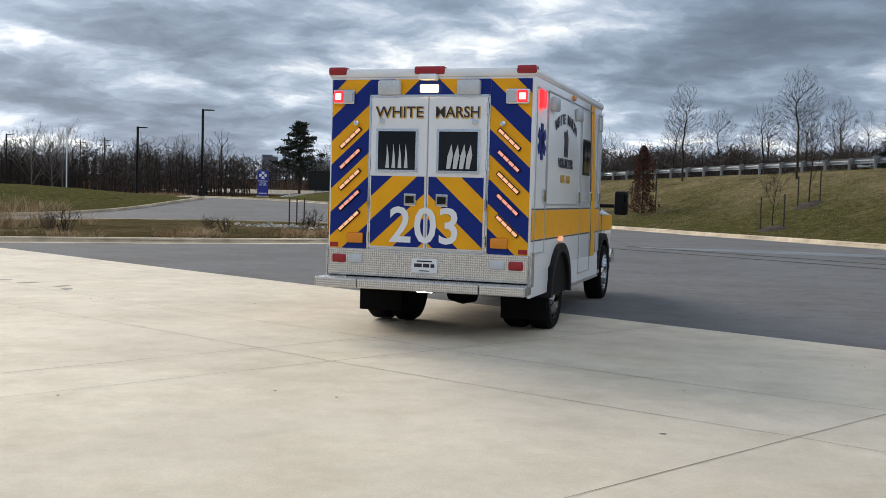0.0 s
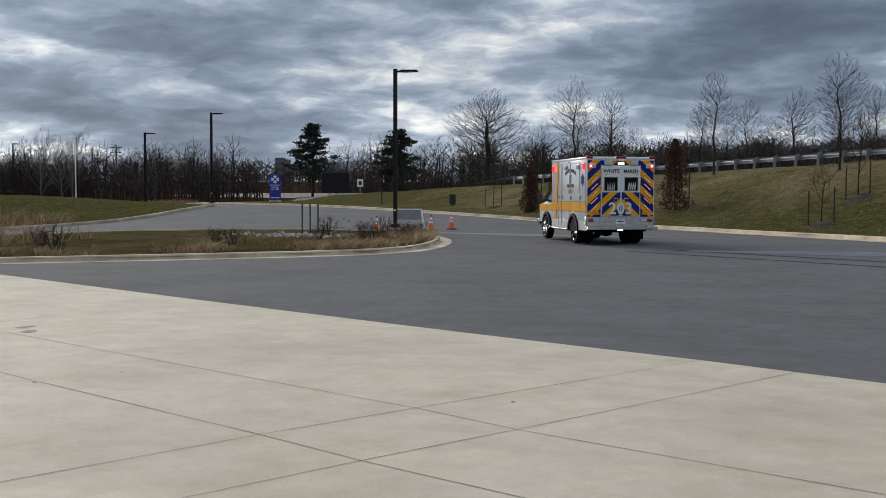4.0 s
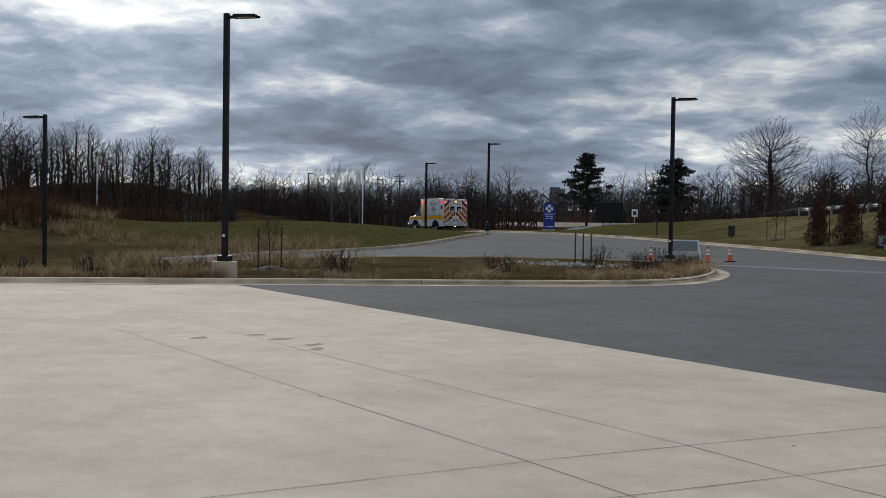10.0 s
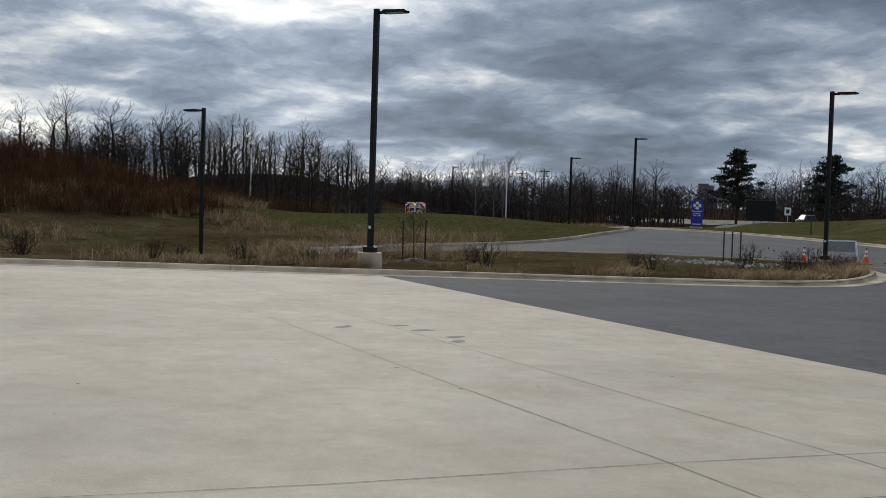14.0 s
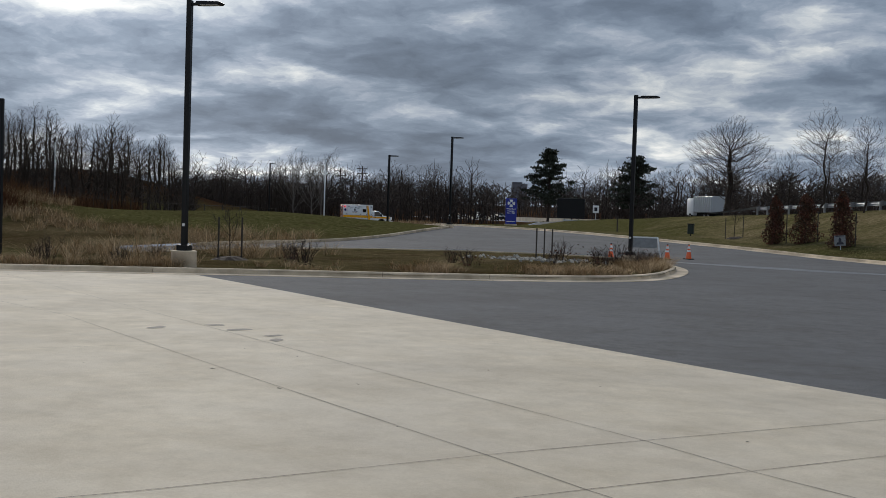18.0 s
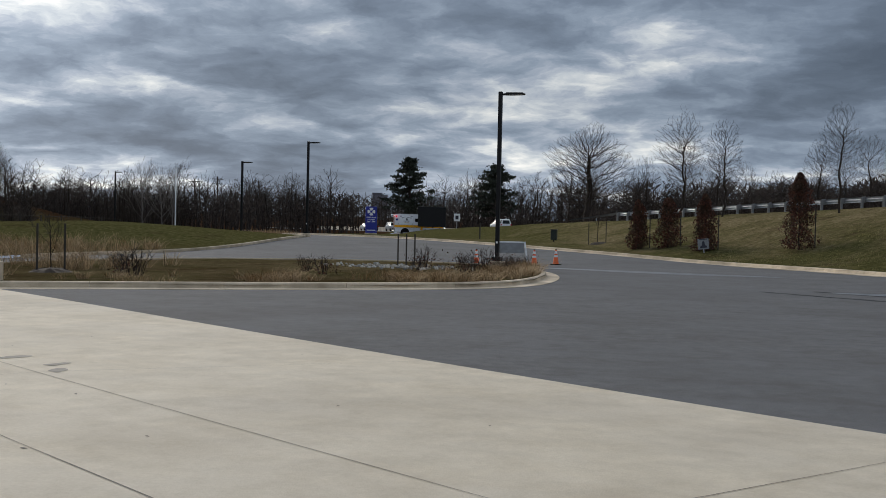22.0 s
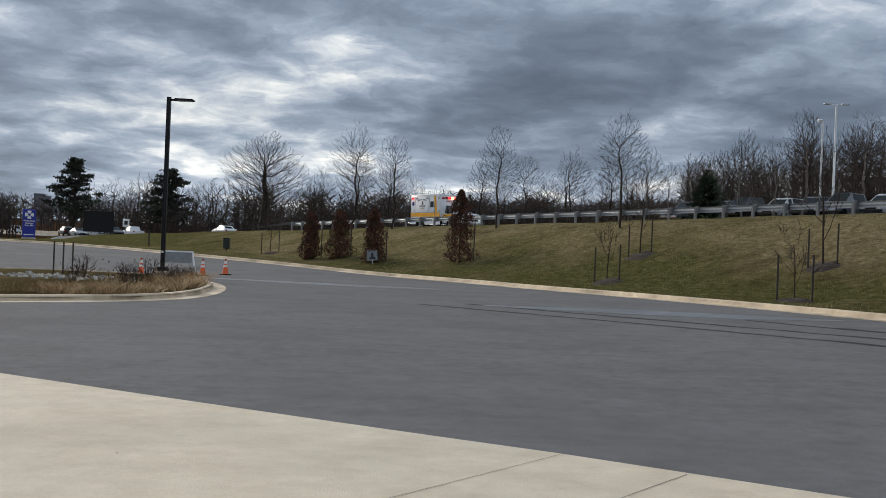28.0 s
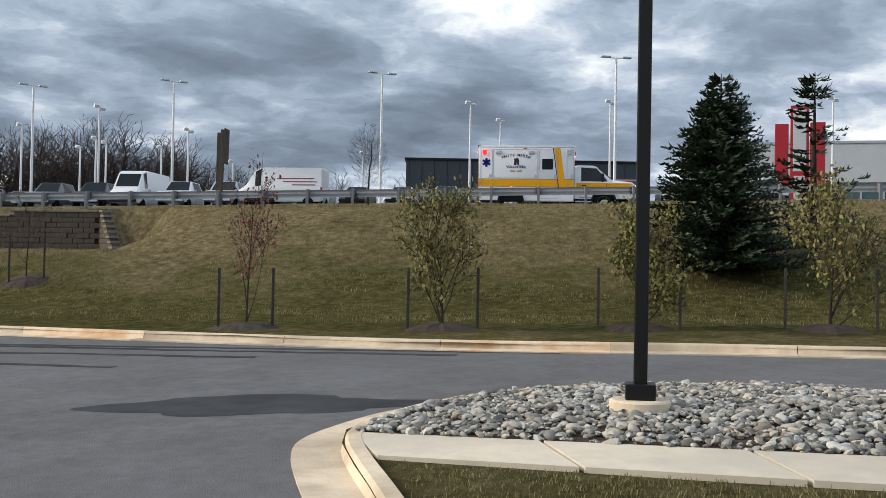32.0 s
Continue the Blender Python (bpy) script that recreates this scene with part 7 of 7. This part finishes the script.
# ---- sales lot: light masts, showroom, pylon ----
def light_mast(az, d, top, heads, label):
    x, y = az_xy(az, d)
    x, y = x + 1.3, y + 1.9
    z = base_z(x, y)
    T = thing("light_mast", label, "light mast", "lot light masts", pose(x, y, z, 0, 0, az + 20))
    part("footing", Geo().lathe([(0.3, -0.3), (0.3, 0.7), (0.27, 0.72)], 16), KERB, T)
    part("pole", Geo().lathe([(0.11, 0.7), (0.075, top - z)], 10), WHITEM, T, "slim white pole", smooth=True)
    h = top - z
    if heads == 2:
        part("cross_arm", Geo().box(-0.95, 0.95, -0.035, 0.035, h - 0.06, h, 0.01), WHITEM, T)
        for s in (-1, 1):
            part("lamp_head", Geo().box(s * 0.72 - 0.32, s * 0.72 + 0.32, -0.18, 0.18, h - 0.02, h + 0.07, 0.02), GALV, T)
    else:
        for k in range(heads - 2):
            part("flood_head", Geo().box(-0.22, 0.22, -0.1, 0.1, -0.14, 0.14, 0.03), WHITEM, T, m=pose(-0.25 + 0.5 * k, 0, h + 0.05 - 0.2 * k, 30, 0, 15))


for az, d, el, heads in ((-21.6, 90, 8.05, 2), (-21.1, 100, 7.2, 3), (-25.0, 95, 7.1, 3), (-30.0, 82, 9.0, 2), (-29.4, 96, 6.95, 3), (-33.2, 88, 8.15, 4), (-33.0, 98, 6.5, 3), (-33.5, 100, 6.3, 3), (-36.3, 100, 6.2, 3), (-37.0, 80, 9.7, 2), (-37.7, 96, 7.2, 4), (-40.0, 110, 5.6, 3), (-48.2, 74, 10.6, 2), (-47.0, 120, 6.3, 4), (-53.0, 88, 9.1, 4), (-54.6, 100, 8.2, 4), (-61.0, 70, 11.5, 2), (-60.6, 92, 9.2, 4), (-72.0, 92, 9.1, 4), (-32.2, 104, 6.0, 3)):
    light_mast(az, d, 1.85 + d * math.tan(radians(el)), heads, "white light mast with twin flat heads" if heads == 2 else "white light mast with tilted flood heads")

DARKCLAD = material("dark_blue_grey_cladding", (0.035, 0.045, 0.055), 0.5, var=0.1, scale=1)
GREENGL = material("blue_green_curtain_glass", (0.05, 0.10, 0.11), 0.1, var=0.1, spec=0.7)
REDP = material("red_sign_panel", (0.38, 0.012, 0.02), 0.4, var=0.05)
PALECLAD = material("pale_grey_cladding", (0.5, 0.52, 0.53), 0.6, var=0.06)


def showroom():
    x, y = az_xy(-55.4, 112)
    z = 4.0
    H = thing("warehouse", "low dark flat-roofed building behind the lot", "building", m=pose(x, y, z, 0, 0, -51))
    part("wall", Geo().box(-12.2, 12.2, -3, 9, -1, 9.0), DARKCLAD, H)
    part("roof", Geo().box(-12.35, 12.35, -3.15, 9.15, 9.0, 9.25, 0.03), BLACKM, H)
    for k in range(19):
        part("panel_seam", Geo().box(-12.0 + k * 1.3 + 0.1, -11.96 + k * 1.3 + 0.1, -3.03, -3.0, -1, 9.0), BLACKM, H)
    part("loading_door", Geo().box(1.0, 3.4, -3.05, -3.0, -0.5, 3.6), PALECLAD, H)
    x, y = az_xy(-69.5, 122)
    S = thing("showroom", "showroom with pale upper band and blue-green glass front", "building", m=pose(x, y, z, 0, 0, -66))
    part("wall", Geo().box(-12, 16, 0.3, 14, -1, 10.0), PALECLAD, S)
    part("upper_band", Geo().box(-12.1, 16.1, -0.2, 0.3, 8.0, 12.2, 0.03), PALECLAD, S, "pale metal fascia")
    part("roof", Geo().box(-12.2, 16.2, -0.3, 14.2, 12.2, 12.5, 0.03), GALV, S)
    for k in range(12):
        w = part("window", Geo().box(-11.6 + k * 2.3, -9.5 + k * 2.3, 0.1, 0.2, 0.0, 7.6), GREENGL, S)
        part("mullion", Geo().box(-9.5 + k * 2.3, -9.3 + k * 2.3, 0.0, 0.3, 0.0, 7.7), GALV, w)
        part("transom", Geo().box(-11.6 + k * 2.3, -9.5 + k * 2.3, 0.05, 0.25, 3.8, 3.95), GALV, w)
    part("roof_unit", Geo().box(-9, -6, 3, 6, 12.5, 14.0, 0.05), GALV, S)
    x, y = 92.5, 34.4
    P = thing("sign_pylon", "red sign pylon with three upright slabs", "sign", m=pose(x, y, z, 0, 0, -67))
    part("left_slab", Geo().box(-2.1, -0.95, -0.3, 0.3, 2.6, 11.2, 0.04), REDP, P)
    part("right_slab", Geo().box(0.85, 2.1, -0.3, 0.3, 2.8, 11.3, 0.04), REDP, P)
    part("centre_frame", Geo().box(-0.8, 0.75, -0.35, 0.25, -0.5, 12.8, 0.04), REDP, P)
    part("centre_face", Geo().box(-0.58, 0.52, -0.38, -0.34, 7.0, 12.5, 0.02), PALECLAD, P, "plain pale sign face")
    part("leg", Geo().box(-0.5, 0.4, -0.36, -0.34, -0.5, 6.6), PALECLAD, P)


showroom()


# ---- along the far road ----
def utility_pole(az, d, h, arms, tilt=0.0):
    x, y = az_xy(az, d)
    T = thing("utility_pole", "far wooden utility pole with cross arms" if arms else "far leaning bare utility pole", "utility pole", "utility poles", pose(x, y, 1.0, 0, tilt, az))
    part("pole", Geo().lathe([(0.24, -1), (0.16, h)], 8), WOODST, T)
    for k in range(arms):
        part("cross_arm", Geo().box(-1.5, 1.5, -0.09, 0.09, h - 0.8 - k * 1.3, h - 0.6 - k * 1.3), WOODST, T)


utility_pole(28.7, 300, 13.2, 2)
utility_pole(27.5, 285, 13.4, 2)
utility_pole(25.0, 280, 12.4, 0, -8)
x, y = az_xy(15.9, 148)
BB = thing("message_board", "black portable message board beside the highway", "sign", m=pose(x, y, 1.2, 0, 0, 16))
part("panel", Geo().box(-2.1, 1.8, -0.12, 0.12, 0.7, 3.5, 0.06), BLACKM, BB, "black display panel")
part("mast", Geo().box(-0.1, 0.1, -0.1, 0.1, 0.2, 1.0), BLACKM, BB)
part("trailer", Geo().box(-1.2, 1.2, -0.6, 0.6, 0.3, 0.5, 0.02), GALV, BB)
for s in (-1, 1):
    part("wheel", Geo().lathe([(0.32, -0.1), (0.32, 0.1)], 14, "x"), RUBBER, BB, m=pose(s * 1.0, 0, 0.3))
for az, d, h in ((14.6, 140, 2.6),):
    x, y = az_xy(az, d)
    RS = thing("road_sign", "small white rectangular road sign on a post", "sign", "road signs", pose(x, y, 1.1, 0, 0, az))
    part("post", Geo().box(-0.04, 0.04, -0.03, 0.03, -0.2, h), GALV, RS)
    part("plate", Geo().box(-0.4, 0.4, -0.06, -0.03, h - 1.0, h, 0.01), WHITEM, RS)
    part("plate_mark", Geo().box(-0.2, 0.2, -0.066, -0.06, h - 0.75, h - 0.25), LETTER, RS)
x, y = az_xy(18.8, 900)
TW = thing("far_tower", "grey far apartment block on the skyline", "building", m=pose(x, y, 14, 0, 0, 20))
part("wall", Geo().box(-6.5, 6.5, -6, 6, -10, 16.5), material("far_grey_concrete", (0.16, 0.16, 0.18), 0.9), TW)
part("roof", Geo().box(-6.7, 2, -6.3, 6.3, 16.5, 18.0), material("far_roof_grey", (0.13, 0.13, 0.15), 0.9), TW)
# far bridge parapet of the highway
BR = thing("parapet", "pale concrete road parapet with a rail beside the highway", "parapet", kind="structure")
for k in range(26):
    s0 = 150 + k * 6
    g = Geo()
    for s in (s0, s0 + 5.9):
        for q, h in ((59.6, -0.2), (59.6, 0.85), (59.9, 0.85), (59.9, -0.2)):
            x, y = road_xy(q, s)
            g.v.append((x, y, road_z(s) + h))
    g.f = [(i, (i + 1) % 4, 4 + (i + 1) % 4, 4 + i) for i in range(4)] + [(0, 1, 2, 3), (4, 5, 6, 7)]
    part("wall_length", g, WALK, BR)
FN = thing("wire_fence", "long low dark fence on the hillside", "fence")
for k in range(24):
    x, y = az_xy(54 - k * 0.95, 88 + k * 0.6)
    part("post", Geo().box(-0.04, 0.04, -0.04, 0.04, -0.3, 1.2), WOODST, FN, m=pose(x, y, land_z(x, y)))
    x2, y2 = az_xy(54 - (k + 1) * 0.95, 88 + (k + 1) * 0.6)
    if k < 23:
        part("rail", Geo().tube([(x, y, land_z(x, y) + 1.1), (x2, y2, land_z(x2, y2) + 1.1)], 0.03, 4), WOODST, FN)


# ---- grass, straw and brush ----
def tufts(name, label, cat, spots, mat, blades, h, spread, lean=0.35, width=0.02):
    """Clumps of thin blades, joined."""
    rnd = random.Random(len(spots) + int(h * 100))
    g = Geo()
    for x, y, k in spots:
        z = land_z(x, y)
        for b in range(blades):
            a, r = rnd.uniform(0, 6.283), spread * math.sqrt(rnd.random())
            px, py = x + math.cos(a) * r, y + math.sin(a) * r
            hh = h * k * rnd.uniform(0.5, 1.2)
            la, ll = rnd.uniform(0, 6.283), hh * lean * rnd.random()
            dx, dy = math.cos(la) * ll, math.sin(la) * ll
            w = width * rnd.uniform(0.6, 1.3)
            wx, wy = -math.sin(la + 1.57 * rnd.random()) * w, math.cos(la) * w
            i = len(g.v)
            g.v += [(px - wx, py - wy, z - 0.03), (px + wx, py + wy, z - 0.03), (px + dx * 0.4 + wx * 0.7, py + dy * 0.4 + wy * 0.7, z + hh * 0.6), (px + dx * 0.4 - wx * 0.7, py + dy * 0.4 - wy * 0.7, z + hh * 0.6), (px + dx, py + dy, z + hh)]
            g.f += [(i, i + 1, i + 2, i + 3), (i + 3, i + 2, i + 4)]
    ob = part(name, g, mat)
    return tagged(ob, label, cat, kind="stuff")


def not_paved(x, y):
    return not inside(DRIVE, x, y) and not inside(APRON, x, y)


rg = random.Random(5)
# island strip: straw heaps along the kerb, low bushes at the tip
front = dense(soft(APRON_LEFT[::-1] + ISLE_A[1:9], 2), 0.3)
straw, sparse = [], []
for (ax, ay), (bx, by) in zip(front, front[1:]):
    d = Vector((bx - ax, by - ay)).normalized()
    l = Vector((-d.y, d.x))
    for _ in range(5):
        o = abs(rg.gauss(0, 1.6)) + 0.35
        x, y = ax + l.x * o, ay + l.y * o
        dens = noise.noise(Vector((x * 0.35, y * 0.35, 2))) 
        if not_paved(x, y) and dens > 0.05:
            straw.append((x, y, 0.5 + 1.3 * max(0, dens)))
tufts("straw_grass", "dry straw-coloured grass heaped along the island kerb", "grass", straw, STRAW, 30, 0.36, 0.17, 2.6, 0.010)
basin = []
for _ in range(2600):
    x, y = rg.uniform(-62, -20), rg.uniform(24, 62)
    dens = noise.noise(Vector((x * 0.12, y * 0.12, 7)))
    if not_paved(x, y) and dens + 0.35 * noise.noise(Vector((x * 0.7, y * 0.7, 3))) > 0.06 and math.hypot(x + 43, y - 67) > 14:
        basin.append((x, y, 0.8 + 0.8 * dens))
tufts("basin_grass", "tall dry grass in the basin", "grass", basin, STRAW, 22, 0.7, 0.15, 2.4, 0.013)
slope = []
for _ in range(3200):
    az = rg.uniform(36, 66)
    d = rg.uniform(58, 104)
    x, y = az_xy(az, d)
    if land_z(x, y) > 1.0 and not_paved(x, y) and math.hypot(x + 44, y - 66) > 16:
        slope.append((x, y, rg.uniform(0.6, 1.3)))
tufts("hill_brush", "red-brown leafless brush covering the slope", "brush", slope, BRUSH, 22, 1.3, 0.55, 1.1, 0.018)


bank = []
while len(bank) < 6000:
    q, u = rg.uniform(26.5, 44.0), rg.uniform(-14, 55)
    x, y = road_xy(q, u)
    if math.hypot(x, y) < 62 and not_paved(x, y) and not_paved(x - 0.6, y - 0.3) and noise.noise(Vector((x * 0.5, y * 0.5, 9))) > -0.25:
        bank.append((x, y, rg.uniform(0.6, 1.3)))
tufts("bank_grass", "short dry winter grass on the bank", "grass", bank, GRASSB, 12, 0.075, 0.34, 1.6, 0.005)


plume = [(-39.7 + rg.gauss(0, 1.1), 87.5 + rg.gauss(0, 0.6), rg.uniform(0.6, 1.1)) for _ in range(26)]
tufts("plume_grass", "pale feathery plume grass beside the drive", "grass", plume, STRAW, 26, 0.4, 1.0, 0.35, 0.02)


# leafless shrubs as rigid clumps of stems
def shrub_geo(seed, n, h, w):
    rnd = random.Random(seed)
    g = Geo()
    for _ in range(n):
        a, r = rnd.uniform(0, 6.283), w * rnd.random()
        p = Vector((math.cos(a) * r * 0.3, math.sin(a) * r * 0.3, -0.05))
        q = Vector((math.cos(a) * r, math.sin(a) * r, h * rnd.uniform(0.5, 1.1)))
        mid = p.lerp(q, 0.5) + Vector((rnd.uniform(-0.08, 0.08), rnd.uniform(-0.08, 0.08), 0.05))
        g.tube([p, mid, q], [0.012, 0.009, 0.004], 3, False)
        for _ in range(3):
            s = mid.lerp(q, rnd.random())
            e = s + Vector((rnd.uniform(-0.2, 0.2), rnd.uniform(-0.2, 0.2), rnd.uniform(0.05, 0.25)))
            g.tube([s, e], [0.007, 0.003], 3, False)
    return g


SHR = [shrub_geo(200 + k, 20, 0.68, 0.5).mesh("stem_clump", TWIG) for k in range(4)]
SHL = [leafy(210 + k, 160, lambda r: (r.gauss(0, 0.3), r.gauss(0, 0.3), abs(r.gauss(0.25, 0.2))), 0.07).mesh("leaf_litter", RUST) for k in range(2)]
spots = [(-8.6, 41.6), (-8.0, 40.2), (-8.4, 38.6), (-9.6, 40.6), (-7.9, 36.9), (-8.9, 36.0), (-9.8, 38.0), (-11.9, 40.5), (-14.2, 34.5), (-12.9, 32.8), (-18.5, 30.6), (-16.6, 28.2), (-21.0, 26.5), (-24.4, 22.6), (-27.0, 23.8), (-29.5, 20.6), (-22.6, 23.2), (-20.2, 24.0), (-31.5, 21.9), (-25.9, 27.0), (-11.0, 36.4)]
for i, (x, y) in enumerate(spots):
    T = thing("island_shrub", "low leafless brown shrub in the planted island", "shrub", "island shrubs", pose(x, y, land_z(x, y), 0, 0, i * 50))
    k = 0.75 + 0.1 * (i % 4)
    part("stem_clump", SHR[i % 4], None, T, m=Matrix.Diagonal((k, k, k, 1)))
    if i < 11 or i % 3 == 0:
        part("leaf_litter", SHL[i % 2], None, T, m=Matrix.Diagonal((k, k, k * 0.9, 1)))["kind"] = "stuff"
# pale stones by the inlet
st = Geo()
for _ in range(150):
    x, y = rg.gauss(-12.6, 1.5), rg.gauss(40.0, 0.9)
    if not_paved(x, y):
        bm = bmesh.new()
        r = rg.uniform(0.04, 0.11)
        bmesh.ops.create_icosphere(bm, subdivisions=1, radius=1, matrix=pose(x, y, land_z(x, y), rg.uniform(0, 90), rg.uniform(0, 90), 0) @ Matrix.Diagonal((r * 1.3, r, r * 0.7, 1)))
        st.bm(bm)
tagged(part("inlet_stones", st, STONES), "pale rubble stones in the planted island", "stones", kind="stuff")
# turf blades near the sidewalk and along the drive kerb
lawn = []
for _ in range(8000):
    x, y = rg.uniform(5.6, 13.0), rg.uniform(-3, 8.0)
    a1, b1 = Vector((8.55, 7.42)), Vector((13.2, -3.3))
    side = (b1.x - a1.x) * (y - a1.y) - (b1.y - a1.y) * (x - a1.x)
    if side < -0.6 and all(not_paved(x + a, y + b) for a, b in ((0.42, 0), (-0.42, 0), (0, 0.42), (0, -0.42))):
        lawn.append((x, y, rg.uniform(0.5, 1.2)))
tufts("lawn_blades", "short olive winter grass blades by the sidewalk", "grass", lawn, GRASSB, 9, 0.042, 0.09, 1.6, 0.0035)


# ---- moving things ----
def truck_rows():
    rows = []
    for t, x, y, h in TRUCK:
        z = base_z(x, y)
        if t > 22.4:
            z = road_z(road_qs(x, y)[1]) + 0.03 + 0.14 * smooth01((t - 22.4) / 3)
        rows.append((t, pose(x, y, z, 0, 0, h)))
    return rows


def lane_rows(q, way, rows):
    # keyed often enough to follow the road's rise
    close = []
    for (t0, s0), (t1, s1) in zip(rows, rows[1:]):
        n = max(1, round(t1 - t0))
        close += [(t0 + (t1 - t0) * k / n, s0 + (s1 - s0) * k / n) for k in range(n)]
    out = []
    for t, s in close + [rows[-1]]:
        x, y = road_xy(q, s)
        out.append((t, pose(x, y, road_z(s) + 0.03, 0, 0, ROAD_YAW_L if way > 0 else ROAD_YAW_R)))
    return out


def rolling(x, y, r):
    """The turning of a wheel that rolls without slipping along the ambulance's way."""
    out, run, due = [(0.0, pose(x, y, r))], 0.0, 0.6
    for (t0, x0, y0, h0), (t1, x1, y1, h1) in zip(TRUCK, TRUCK[1:]):
        way = math.hypot(x1 - x0, y1 - y0)
        while way > 1e-6 and due <= run + way and t0 + (t1 - t0) * (due - run) / way < 31.98:
            out.append((t0 + (t1 - t0) * (due - run) / way, pose(x, y, r, -math.degrees(due / r))))
            due += 0.6
        run += way
    out.append((32.0, pose(x, y, r, -math.degrees(min(run, due) / r))))
    return out


def motions():
    walk(ambulance, truck_rows())
    for wheel, x, y in WHEELS:
        walk(wheel, rolling(x, y, 0.44))
    for car, q, way, rows in moving_cars:
        walk(car, lane_rows(q, way, rows))
    walk(TK, lane_rows(56.0, 1, [(0, -210), (17, 100), (18, 120), (19, 137), (20, 153), (21, 171), (22.5, 203), (23, 213), (28, 300), (32, 370)]))


motions()
